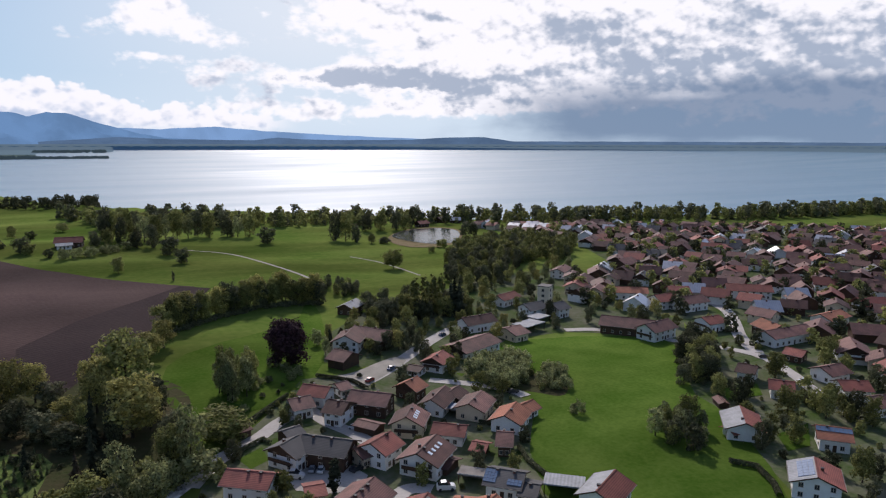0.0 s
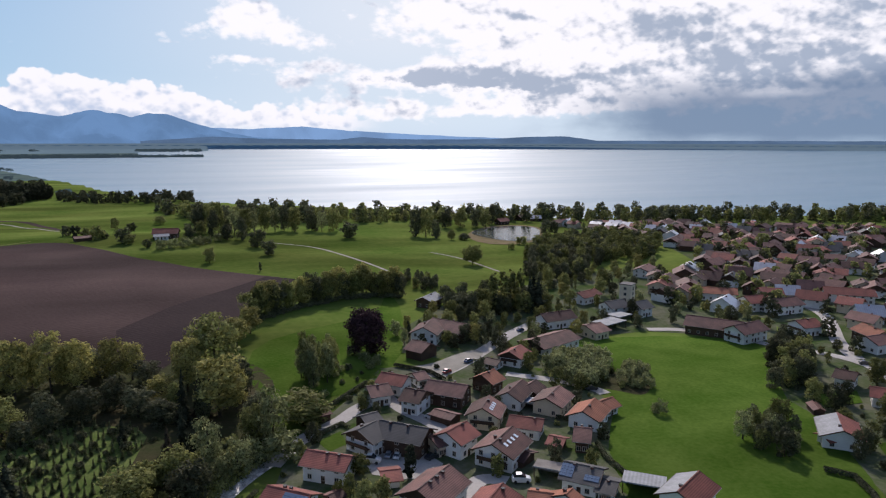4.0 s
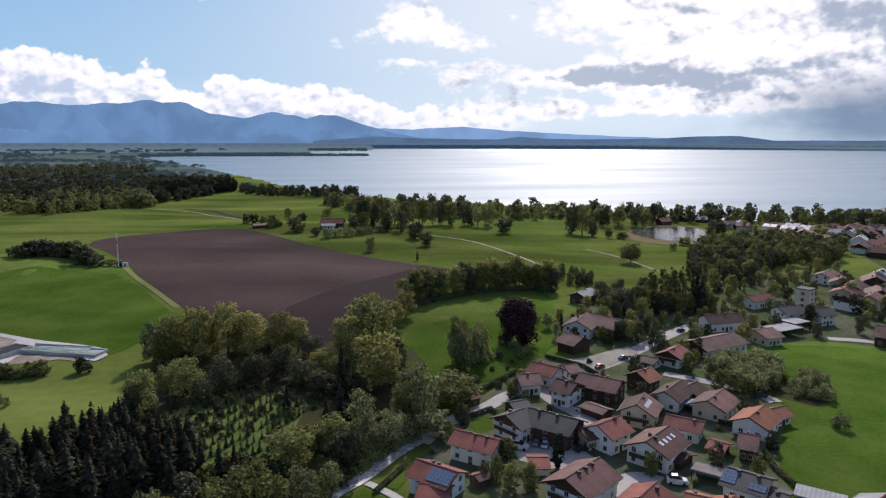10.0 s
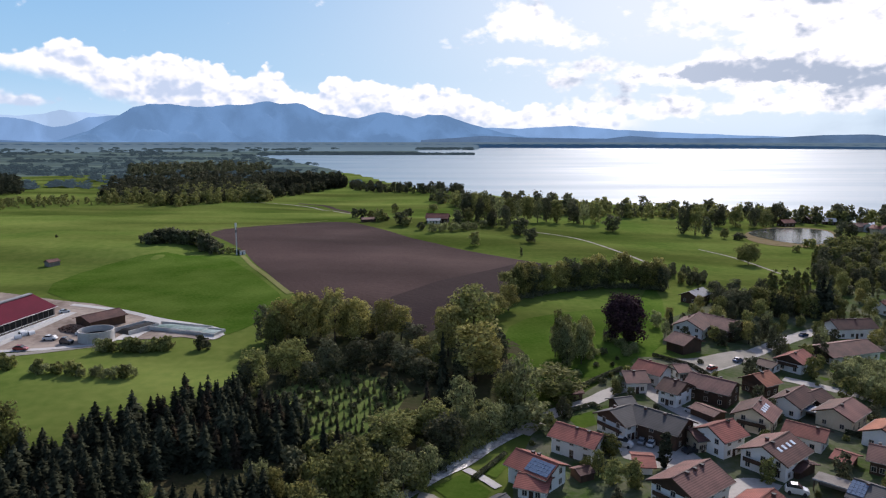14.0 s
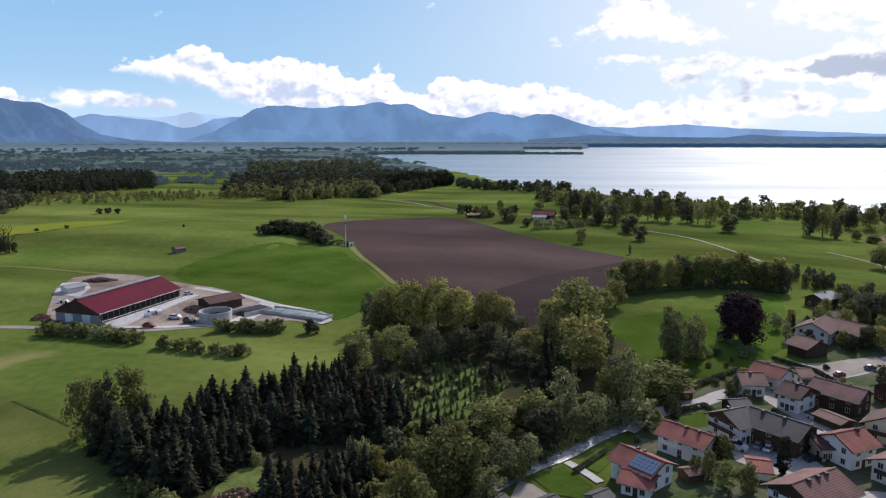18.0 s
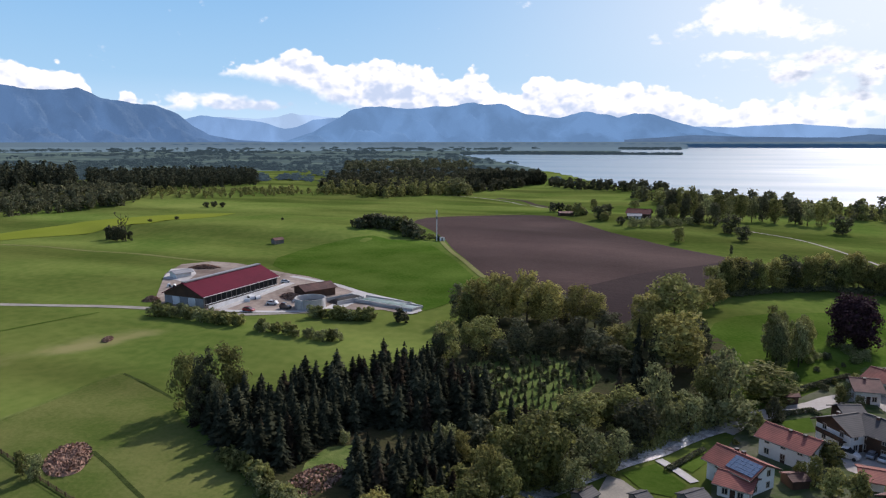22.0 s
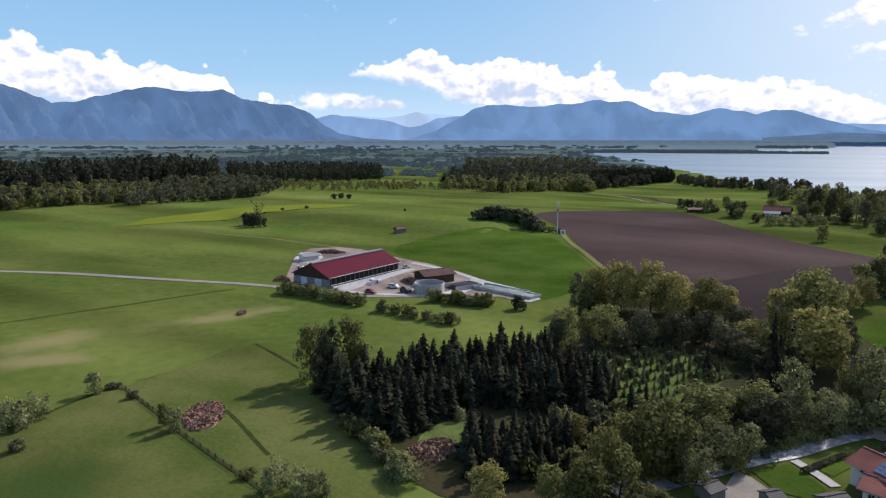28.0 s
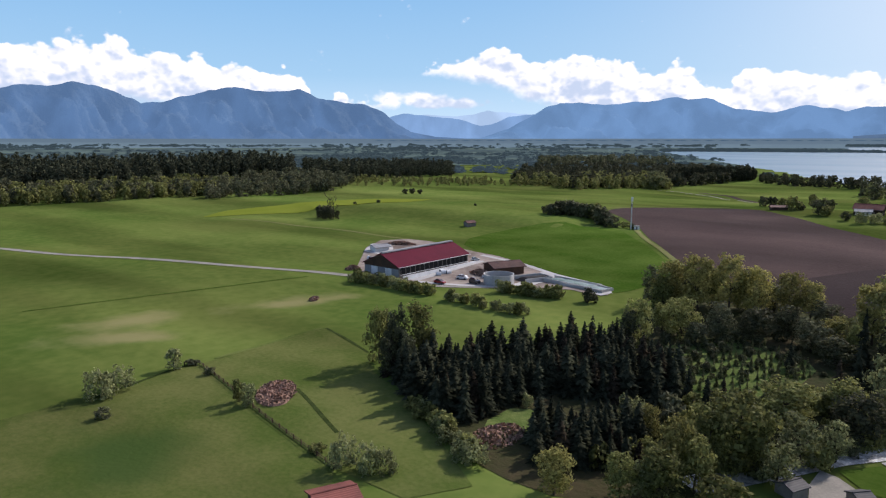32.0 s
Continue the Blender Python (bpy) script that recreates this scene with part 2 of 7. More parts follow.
STRAW = material("straw", (0.42, 0.27, 0.2), (0.2, 0.125, 0.09), 0.5, 3.0, 0.95, 0, spec=0.0)
FILM = material("silage_film", (0.10, 0.16, 0.12), (0.3, 0.36, 0.33), 0.2, 1.2, 0.5, 0.3, 0.05)
GREYWOOD = material("weathered_boards", (0.22, 0.2, 0.18), (0.14, 0.125, 0.11), 0.4, 4.0, 0.9, 0.3, 0.02)
# near-black for slurry, clamp filling and the shade in openings
DARK = material("dark_interior", (0.015, 0.014, 0.013), (0.02, 0.02, 0.02), 0.5, 2.0, 0.9, 0)
PAINTS = [material("car_paint", c, tuple(v * 0.9 for v in c), 0.5, 2.0, 0.25, 0, coat=0.5, spec=0.5) for c in ((0.6, 0.6, 0.6), (0.03, 0.03, 0.035), (0.25, 0.26, 0.28), (0.3, 0.03, 0.03), (0.05, 0.08, 0.16))]
RUBBER = material("tyre_rubber", (0.02, 0.02, 0.02), (0.03, 0.03, 0.03), 1, 5, 0.9, 0)

# ---------------------------------------------------------------- terrain
HEIGHTS = [
    (0, 154, -0.8), (139, 113, 2.5), (-128, 226, 4),
    (-229, 366, 8), (-146, 395, 8.5), (-344, 358, 8),
    (-25, 558, 12), (106, 318, 3), (60, 264, 3),
    (171, 253, 0), (179, 444, 0), (248, 575, -3),
    (267, 373, 1), (349, 409, 1), (655, 454, 2),
    (-118, 105, 4), (-60, 129, 2), (-45, 202, 4),
    (157, 110, 1), (106, 169, 1), (-60, 330, 9),
]
# farther slopes and rises
HILLS = [
    (0, 290, 8), (-300, 200, 7), (-500, 500, 9),
    (-300, 700, 9), (0, 700, 4), (-500, 0, 6),
    (0, -100, 2), (300, -100, 3), (400, 700, -4),
    (600, 300, 4), (500, 100, 4), (60, 450, 7),
    (120, 560, 2), (-150, 800, 2), (-700, 560, 24),
    (-560, 560, 15), (-900, 480, 24), (-235, 432, 13.5),
    (-300, 405, 13), (-175, 440, 12), (-220, 345, 6.5),
]

HP = np.array(HEIGHTS + HILLS, float)
SHORE = [(-60, 9000), (-17.5, 4300), (-14, 2700), (-10.4, 1750), (-7, 1280), (-4, 1110), (0, 1000), (10, 900), (20, 860), (30, 850), (45, 880), (55, 1050), (65, 1500), (90, 3000)]
FAR = [(-60, 9000), (-17.6, 4250), (-4.6, 4250), (-4.2, 6600), (0.6, 7000), (1.0, 19000), (20, 17000), (35, 10500), (60, 8400), (90, 8000)]

BANK_LINE = [(-377.7, 373.3), (-361.2, 398), (-322.7, 398.7), (-266.9, 397.5), (-222.3, 401.8), (-173.1, 400.3)]

def meadow_relief(x, y):
    """Gentle swells of the meadows west of the village, and one steeper grassy bank."""
    swell = np.sin(x * 0.031 + 1.3 * np.sin(y * 0.017)) * np.sin(y * 0.043 + x * 0.012) + 0.5 * np.sin(x * 0.083 - y * 0.061)
    out = 0.55 * swell * np.clip((20 - x) / 60, 0, 1) * np.clip((y - 40) / 60, 0, 1)
    for (x0, y0), (x1, y1) in zip(BANK_LINE, BANK_LINE[1:]):
        lx, ly = x1 - x0, y1 - y0
        l = math.hypot(lx, ly)
        along = ((x - x0) * lx + (y - y0) * ly) / l
        north = ((y - y0) * lx - (x - x0) * ly) / l
        wide = np.where(north < 0, 17.0, 45.0)
        out = out + 2.7 * np.exp(-(north / wide) ** 2) * np.clip(along / 12 + 0.5, 0, 1) * np.clip((l - along) / 12 + 0.5, 0, 1)
    return out

def height(x, y):
    """The lie of the land, z for true x and y."""
    x, y = np.asarray(x, float), np.asarray(y, float)
    w = 1 / ((x[..., None] - HP[:, 0]) ** 2 + (y[..., None] - HP[:, 1]) ** 2 + 1600.0) ** 1.5
    z = (w * HP[:, 2]).sum(-1) / w.sum(-1)
    z = z + meadow_relief(x, y)
    az, d = np.degrees(np.arctan2(x, y)), np.hypot(x, y)
    near, far = np.interp(az, *zip(*SHORE)), np.interp(az, *zip(*FAR))
    z = np.where(d > 1400, z + (-4 - z) * np.clip((d - 1400) / 1200, 0, 1), z)
    lake = np.clip((d - near) / 40 + 1, 0, 1) * np.clip((far - d) / 200 + 1, 0, 1)
    return z + (-11 - z) * lake

EYE = 74.0

def fold(x, y, z):
    """Brings what lies beyond 1.4 km nearer on its line of sight, so that the whole distance fits in 3.3 km."""
    x, y, z = (np.asarray(v, float) for v in (x, y, z))
    d = np.maximum(np.hypot(x, y), 1e-6)
    s = np.where(d > 1400, (1400 + 1850 * (1 - np.exp(-(np.maximum(d, 1400) - 1400) / 1850))) / d, 1)
    return x * s, y * s, EYE - (EYE - z) * s

def hz(x, y):
    return float(height(x, y))

def mesh_object(name, verts, faces, mat, parent=None, label="", smooth=False):
    me = bpy.data.meshes.new(name)
    me.from_pydata([tuple(v) for v in verts], [], [tuple(f) for f in faces])
    for m in (mat if isinstance(mat, (list, tuple)) else (mat,)):
        me.materials.append(m)
    if smooth:
        me.shade_smooth()
    ob = new(name, me)
    ob.parent = parent
    return tagged(ob, label)

def polar(name, azs, radii, zf, mat):
    A, D = np.meshgrid(np.radians(azs), radii, indexing="ij")
    X, Y = np.sin(A) * D, np.cos(A) * D
    V = np.stack(fold(X, Y, zf(X, Y)), -1).reshape(-1, 3)
    n = len(radii)
    F = [(i * n + j, i * n + j + 1, (i + 1) * n + j + 1, (i + 1) * n + j) for i in range(len(azs) - 1) for j in range(n - 1)]
    return mesh_object(name, V, F, mat, smooth=True)

radii = np.concatenate([np.concatenate([[0.01], np.arange(4, 400, 6)]), np.arange(400, 800, 10), np.arange(800, 1400, 20), np.geomspace(1400, 60000, 60)])
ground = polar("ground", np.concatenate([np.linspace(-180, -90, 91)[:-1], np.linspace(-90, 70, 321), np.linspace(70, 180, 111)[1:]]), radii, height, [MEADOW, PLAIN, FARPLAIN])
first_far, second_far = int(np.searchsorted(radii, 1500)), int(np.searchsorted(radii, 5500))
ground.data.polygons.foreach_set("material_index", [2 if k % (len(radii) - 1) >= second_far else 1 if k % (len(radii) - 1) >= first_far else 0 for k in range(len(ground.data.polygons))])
tagged(ground, "rolling green meadow land reaching to the horizon", "ground", kind="structure")

def water_material(name, rough, rougher, scale, bump, base):
    """Ruffled water: broad streaks of smoother and rougher surface, and fine waves."""
    m = bpy.data.materials.new(name)
    m.use_nodes = True
    n, link = m.node_tree.nodes, m.node_tree.links.new
    b = n["Principled BSDF"]
    b.inputs["Base Color"].default_value = (*base, 1)
    b.inputs["IOR"].default_value = 1.33
    b.inputs["Specular IOR Level"].default_value = 0.42
    at = n.new("ShaderNodeTexCoord").outputs["Object"]
    mp, t, bp = n.new("ShaderNodeMapping"), n.new("ShaderNodeTexNoise"), n.new("ShaderNodeBump")
    mp.inputs["Scale"].default_value = (1, 2.2, 1)
    link(at, mp.inputs[0])
    link(mp.outputs[0], t.inputs["Vector"])
    t.inputs["Scale"].default_value, t.inputs["Detail"].default_value = scale, 6
    bp.inputs["Strength"].default_value, bp.inputs["Distance"].default_value = bump, 1.0
    link(t.outputs["Fac"], bp.inputs["Height"])
    link(bp.outputs[0], b.inputs["Normal"])
    m2, t2, r = n.new("ShaderNodeMapping"), n.new("ShaderNodeTexNoise"), n.new("ShaderNodeMapRange")
    m2.inputs["Scale"].default_value = (0.0012, 0.006, 0.001)
    link(at, m2.inputs[0])
    link(m2.outputs[0], t2.inputs["Vector"])
    t2.inputs["Scale"].default_value, t2.inputs["Detail"].default_value = 1.0, 6
    r.inputs["From Min"].default_value, r.inputs["From Max"].default_value = 0.35, 0.65
    r.inputs["To Min"].default_value, r.inputs["To Max"].default_value = rough, rougher
    link(t2.outputs["Fac"], r.inputs["Value"])
    link(r.outputs[0], b.inputs["Roughness"])
    return m

lake = polar("water", np.linspace(-40, 100, 141), np.concatenate([np.arange(700, 1400, 50), np.geomspace(1400, 22000, 40)]), lambda x, y: np.full_like(x, -8.0), water_material("lake_water", 0.42, 0.62, 0.08, 0.14, (0.12, 0.215, 0.285)))
tagged(lake, "wide silvery lake glittering under the sun", "lake", kind="structure")

# ---------------------------------------------------------------- sky backdrop and mountains
def ridge(name, label, profile, r0, r1, base, colour, haze_glow, seed, rough_amp):
    """A range of hills: profile of azimuth and elevation in degrees, from its foot at r0 to its crest at r1, tinted by
    emitted haze.
    """
    azs = np.arange(profile[0][0], profile[-1][0] + 0.01, 0.2)
    el = np.interp(azs, *zip(*profile))
    jag = np.array([0.16 * noise.fractal(Vector((a * 0.5, seed, 1)), 0.8, 2.1, 6) for a in azs])
    el = el + jag * np.clip(el / 3.0, 0.15, 1)
    rows, V = 26, []
    for i, a in enumerate(azs):
        top = EYE + r1 * math.tan(radians(el[i]))
        for j in range(rows):
            k = j / (rows - 1)
            r = r0 + (r1 - r0) * k
            n = noise.fractal(Vector((a * 0.35 + seed, k * 2.5, seed)), 1.0, 2.0, 5)
            n2 = abs(noise.fractal(Vector((a * 0.6 + k * 1.5 + seed, k * 0.8, seed + 9)), 1.0, 2.0, 4))
            z = base + (top - base) * (k ** 1.15) + (n * 0.5 - n2 * 0.8) * rough_amp * (top - base) * math.sin(math.pi * k) + n * rough_amp * 0.08 * (top - base) * k
            V.append((math.sin(radians(a)) * r, math.cos(radians(a)) * r, z))
    F = [(i * rows + j, i * rows + j + 1, (i + 1) * rows + j + 1, (i + 1) * rows + j) for i in range(len(azs) - 1) for j in range(rows - 1)]
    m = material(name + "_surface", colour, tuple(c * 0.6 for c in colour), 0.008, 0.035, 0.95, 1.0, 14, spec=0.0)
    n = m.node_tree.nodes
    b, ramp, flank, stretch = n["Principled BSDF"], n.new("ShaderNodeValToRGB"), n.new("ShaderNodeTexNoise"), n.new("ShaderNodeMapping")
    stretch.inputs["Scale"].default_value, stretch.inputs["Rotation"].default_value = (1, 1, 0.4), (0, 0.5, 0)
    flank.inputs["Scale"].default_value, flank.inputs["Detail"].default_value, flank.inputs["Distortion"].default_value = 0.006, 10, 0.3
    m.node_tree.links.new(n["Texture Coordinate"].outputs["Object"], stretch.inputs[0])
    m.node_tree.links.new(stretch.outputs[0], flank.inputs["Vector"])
    # emission holds the blue haze, mottled for wooded and shaded flanks
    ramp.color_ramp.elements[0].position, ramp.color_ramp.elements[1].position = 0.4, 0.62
    ramp.color_ramp.elements[0].color, ramp.color_ramp.elements[1].color = (*(c * 0.88 for c in haze_glow), 1), (*(c * 1.12 for c in haze_glow), 1)
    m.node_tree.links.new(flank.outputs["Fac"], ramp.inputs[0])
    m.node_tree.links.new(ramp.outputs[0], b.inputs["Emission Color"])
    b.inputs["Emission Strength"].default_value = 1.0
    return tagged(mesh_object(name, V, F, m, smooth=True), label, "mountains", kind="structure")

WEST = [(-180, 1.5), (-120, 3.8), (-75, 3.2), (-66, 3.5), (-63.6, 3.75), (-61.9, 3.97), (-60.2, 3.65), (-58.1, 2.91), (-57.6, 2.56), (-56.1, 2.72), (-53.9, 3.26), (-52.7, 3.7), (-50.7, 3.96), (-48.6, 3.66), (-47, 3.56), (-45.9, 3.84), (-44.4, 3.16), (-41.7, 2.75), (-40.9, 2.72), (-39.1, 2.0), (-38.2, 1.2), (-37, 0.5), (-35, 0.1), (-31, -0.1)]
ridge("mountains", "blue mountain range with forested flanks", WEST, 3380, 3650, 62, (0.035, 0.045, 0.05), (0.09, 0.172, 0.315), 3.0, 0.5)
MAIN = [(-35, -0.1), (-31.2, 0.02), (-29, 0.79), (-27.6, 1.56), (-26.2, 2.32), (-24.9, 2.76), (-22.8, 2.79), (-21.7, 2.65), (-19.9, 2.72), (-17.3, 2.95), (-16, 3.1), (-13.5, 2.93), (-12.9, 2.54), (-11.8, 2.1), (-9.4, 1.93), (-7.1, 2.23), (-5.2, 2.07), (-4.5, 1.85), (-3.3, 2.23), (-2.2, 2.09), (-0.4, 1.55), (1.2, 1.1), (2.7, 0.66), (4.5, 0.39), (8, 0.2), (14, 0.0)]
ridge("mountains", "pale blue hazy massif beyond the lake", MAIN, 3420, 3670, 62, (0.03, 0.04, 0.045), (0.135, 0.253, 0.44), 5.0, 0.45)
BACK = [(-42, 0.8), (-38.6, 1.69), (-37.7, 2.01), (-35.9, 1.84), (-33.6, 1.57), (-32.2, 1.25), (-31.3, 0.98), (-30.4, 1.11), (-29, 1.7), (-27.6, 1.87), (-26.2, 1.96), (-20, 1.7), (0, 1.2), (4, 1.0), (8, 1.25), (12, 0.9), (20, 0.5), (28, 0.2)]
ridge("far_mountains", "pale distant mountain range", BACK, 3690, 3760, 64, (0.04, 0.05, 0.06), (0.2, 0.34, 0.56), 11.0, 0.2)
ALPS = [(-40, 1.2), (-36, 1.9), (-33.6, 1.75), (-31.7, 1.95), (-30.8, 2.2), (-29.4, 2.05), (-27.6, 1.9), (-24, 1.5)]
ridge("far_mountains", "snow-dusted peaks paled by haze at the end of the valley", ALPS, 3775, 3800, 64, (0.06, 0.07, 0.08), (0.42, 0.58, 0.78), 15.0, 0.2)
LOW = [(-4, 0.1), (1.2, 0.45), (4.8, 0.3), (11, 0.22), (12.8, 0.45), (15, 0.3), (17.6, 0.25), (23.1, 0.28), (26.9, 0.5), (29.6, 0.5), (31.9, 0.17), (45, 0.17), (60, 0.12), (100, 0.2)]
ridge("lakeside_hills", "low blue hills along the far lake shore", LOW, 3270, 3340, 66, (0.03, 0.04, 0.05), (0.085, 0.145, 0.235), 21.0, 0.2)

def sky_backdrop():
    azs, els = np.linspace(-180, 180, 121), np.linspace(-2, 12.6, 16)
    R = 4880
    V = [(math.sin(radians(a)) * math.cos(radians(e)) * R, math.cos(radians(a)) * math.cos(radians(e)) * R, EYE + math.sin(radians(e)) * R) for a in azs for e in els]
    n = len(els)
    F = [(i * n + j, (i + 1) * n + j, (i + 1) * n + j + 1, i * n + j + 1) for i in range(len(azs) - 1) for j in range(n - 1)]
    m = bpy.data.materials.new("sky_and_clouds")
    m.use_nodes = True
    t = m.node_tree
    nd, link = t.nodes, t.links.new
    nd.remove(nd["Principled BSDF"])

    def math_node(op, a, b=0.0, c=0.0, clamp=False):
        x = nd.new("ShaderNodeMath")
        x.operation, x.use_clamp = op, clamp
        for s, v in zip(x.inputs, (a, b, c)):
            if isinstance(v, (int, float)):
                s.default_value = v
            else:
                link(v, s)
        return x.outputs[0]

    def mixed(f, a, b):
        x = nd.new("ShaderNodeMix")
        x.data_type = "RGBA"
        link(f, x.inputs[0])
        for s, v in ((x.inputs[6], a), (x.inputs[7], b)):
            if isinstance(v, tuple):
                s.default_value = (*v, 1)
            else:
                link(v, s)
        return x.outputs[2]

    xyz = nd.new("ShaderNodeSeparateXYZ")
    link(nd.new("ShaderNodeTexCoord").outputs["Object"], xyz.inputs[0])
    az = math_node("MULTIPLY", math_node("ARCTAN2", xyz.outputs[0], xyz.outputs[1]), 57.2958)
    el = math_node("MULTIPLY", math_node("ARCSINE", math_node("DIVIDE", math_node("SUBTRACT", xyz.outputs[2], EYE), R)), 57.2958)

    def fbm(sx, sy, scale, seed, detail=7.0, rough=0.55, warp=0.0):
        comb = nd.new("ShaderNodeCombineXYZ")
        link(math_node("MULTIPLY", az, sx), comb.inputs[0])
        link(math_node("MULTIPLY", el, sy), comb.inputs[1])
        comb.inputs[2].default_value = seed
        x = nd.new("ShaderNodeTexNoise")
        link(comb.outputs[0], x.inputs["Vector"])
        x.inputs["Scale"].default_value, x.inputs["Detail"].default_value, x.inputs["Roughness"].default_value, x.inputs["Distortion"].default_value = scale, detail, rough, warp
        return x.outputs["Fac"]

    def blob(a0, e0, wa, we):
        """A soft ellipse about an azimuth and an elevation, 1 in its middle."""
        da = math_node("POWER", math_node("ABSOLUTE", math_node("DIVIDE", math_node("SUBTRACT", az, a0), wa)), 2.0)
        de = math_node("POWER", math_node("ABSOLUTE", math_node("DIVIDE", math_node("SUBTRACT", el, e0), we)), 2.0)
        return math_node("POWER", 2.718, math_node("MULTIPLY", math_node("ADD", da, de), -1.0))

    def total(items):
        s = items[0]
        for i in items[1:]:
            s = math_node("ADD", s, i)
        return s

    def step(v, lo, hi):
        x = nd.new("ShaderNodeMapRange")
        x.interpolation_type = "SMOOTHSTEP"
        link(v, x.inputs["Value"])
        x.inputs["From Min"].default_value, x.inputs["From Max"].default_value = lo, hi
        return x.outputs[0]

    clear = nd.new("ShaderNodeValToRGB")
    els_ = clear.color_ramp.elements
    els_[0].position, els_[0].color = 0.0, (0.60, 0.79, 0.90, 1)
    els_[1].position, els_[1].color = 1.0, (0.235, 0.485, 0.75, 1)
    els_.new(0.42).color = (0.355, 0.60, 0.80, 1)
    link(math_node("DIVIDE", el, 12.0), clear.inputs[0])
    # glare of the sun behind the clouds
    glare = blob(SUN_AZ + 1, 11.0, 27.0, 13.0)
    base = mixed(math_node("MULTIPLY", glare, 0.75, clamp=True), clear.outputs[0], (0.97, 1.0, 0.98))
    def billows(dx, dy, scale, seed):
        """Heaped rounded lumps at three sizes, shifted by dx and dy degrees; about 0 to 1."""
        parts = []
        for k, (f, w) in enumerate(((1.0, 0.52), (2.3, 0.3), (5.1, 0.18))):
            comb = nd.new("ShaderNodeCombineXYZ")
            wob = math_node("MULTIPLY_ADD", fbm(0.6 * f * scale, 0.6 * f * scale, 1.0, seed + k, 4.0), 0.9, -0.45)
            link(math_node("MULTIPLY_ADD", math_node("ADD", az, dx), scale * f, wob), comb.inputs[0])
            link(math_node("MULTIPLY_ADD", math_node("ADD", el, dy), scale * f * 1.35, wob), comb.inputs[1])
            comb.inputs[2].default_value = seed + 2 * k
            v = nd.new("ShaderNodeTexVoronoi")
            v.feature = "SMOOTH_F1"
            v.inputs["Scale"].default_value, v.inputs["Smoothness"].default_value = 1.0, 0.35
            link(comb.outputs[0], v.inputs["Vector"])
            parts.append(math_node("MULTIPLY", math_node("SUBTRACT", 1.0, v.outputs["Distance"]), w))
        return total(parts)

    def along(points, lo, hi):
        """A height in degrees that follows the azimuth from point to point."""
        r = nd.new("ShaderNodeValToRGB")
        e = r.color_ramp.elements
        e[0].position, e[1].position = 0.0, 1.0
        for i, (a, h) in enumerate(points):
            p = (a - lo) / (hi - lo)
            q = e[0] if i == 0 else e[len(e) - 1] if i == len(points) - 1 else e.new(p)
            q.position, q.color = p, (h / 10, h / 10, h / 10, 1)
        link(math_node("DIVIDE", math_node("SUBTRACT", az, lo), hi - lo), r.inputs[0])
        return math_node("MULTIPLY", r.outputs[0], 10.0)

    n1, n2, n3 = fbm(0.13, 0.26, 1.0, 1.7, warp=0.1), fbm(0.5, 0.8, 1.0, 5.2, 8.0, 0.6, 0.15), fbm(0.06, 0.3, 1.0, 9.1, warp=0.2)
    n4 = fbm(0.2, 0.42, 1.0, 6.4, 7.0, 0.58, 0.25)
    lump = billows(0.0, 0.0, 0.42, 2.0)
    lump_sun = billows(0.35, 0.45, 0.42, 2.0)
    relief = math_node("SUBTRACT", lump, lump_sun)
    # broken cover over the lake, white where thin and grey-blue where thick
    heaps = ((4.2, 9.2, 3.8, 1.5, 0.85), (8.5, 7.9, 2.6, 0.8, 0.55), (3.5, 6.4, 2.0, 0.35, 0.5), (9, 5.6, 8, 1.0, 0.4), (20, 9.8, 6, 2.0, 0.85), (29, 9.0, 9, 3.2, 1.0), (40, 9.0, 11, 3.4, 1.1), (15.5, 4.9, 3, 0.7, 0.75), (20.5, 5.3, 4, 1.1, 0.95), (26, 4.9, 5, 1.1, 0.95), (34, 5.6, 6, 1.8, 0.9), (14, 2.6, 12, 0.9, 0.6), (27, 2.9, 8, 0.9, 0.65), (47, 6.0, 12, 3.4, 1.1), (62, 6.5, 14, 4.5, 1.1), (110, 7, 30, 3, 0.6), (170, 7, 30, 2, 0.5), (-85, 6, 16, 1.6, 0.6), (-125, 7, 20, 2, 0.6))
    density = total([math_node("MULTIPLY", blob(*h[:4]), h[4]) for h in heaps] + [math_node("MULTIPLY_ADD", n4, 1.5, -0.75), math_node("MULTIPLY_ADD", n2, 0.9, -0.45), math_node("MULTIPLY_ADD", lump, 0.7, -0.42)])
    cover = step(density, 0.22, 0.55)
    thick = step(math_node("ADD", density, math_node("MULTIPLY_ADD", n2, 0.5, -0.25)), 0.5, 1.0)
    grey = mixed(step(az, -6.0, 30.0), (0.62, 0.69, 0.78), (0.42, 0.495, 0.59))
    dim = total([math_node("MULTIPLY", blob(18, 5.0, 7, 1.1), 0.75), math_node("MULTIPLY", blob(27, 4.8, 6, 1.1), 0.75), math_node("MULTIPLY", blob(40, 7.0, 11, 2.8), 0.34), math_node("MULTIPLY", blob(54, 6.0, 12, 3.4), 0.46), math_node("MULTIPLY", blob(24, 2.9, 9, 0.8), 0.25), math_node("MULTIPLY", blob(4, 10.3, 3, 0.6), 0.2)])
    greyness = step(math_node("ADD", math_node("MULTIPLY", dim, thick), math_node("ADD", math_node("MULTIPLY", relief, -1.3), math_node("ADD", math_node("MULTIPLY_ADD", n4, 1.9, -0.95), math_node("MULTIPLY_ADD", n2, 0.9, -0.45)))), 0.06, 0.75)
    out = mixed(math_node("MULTIPLY", cover, 0.96), base, mixed(greyness, (1.06, 1.06, 1.05), grey))
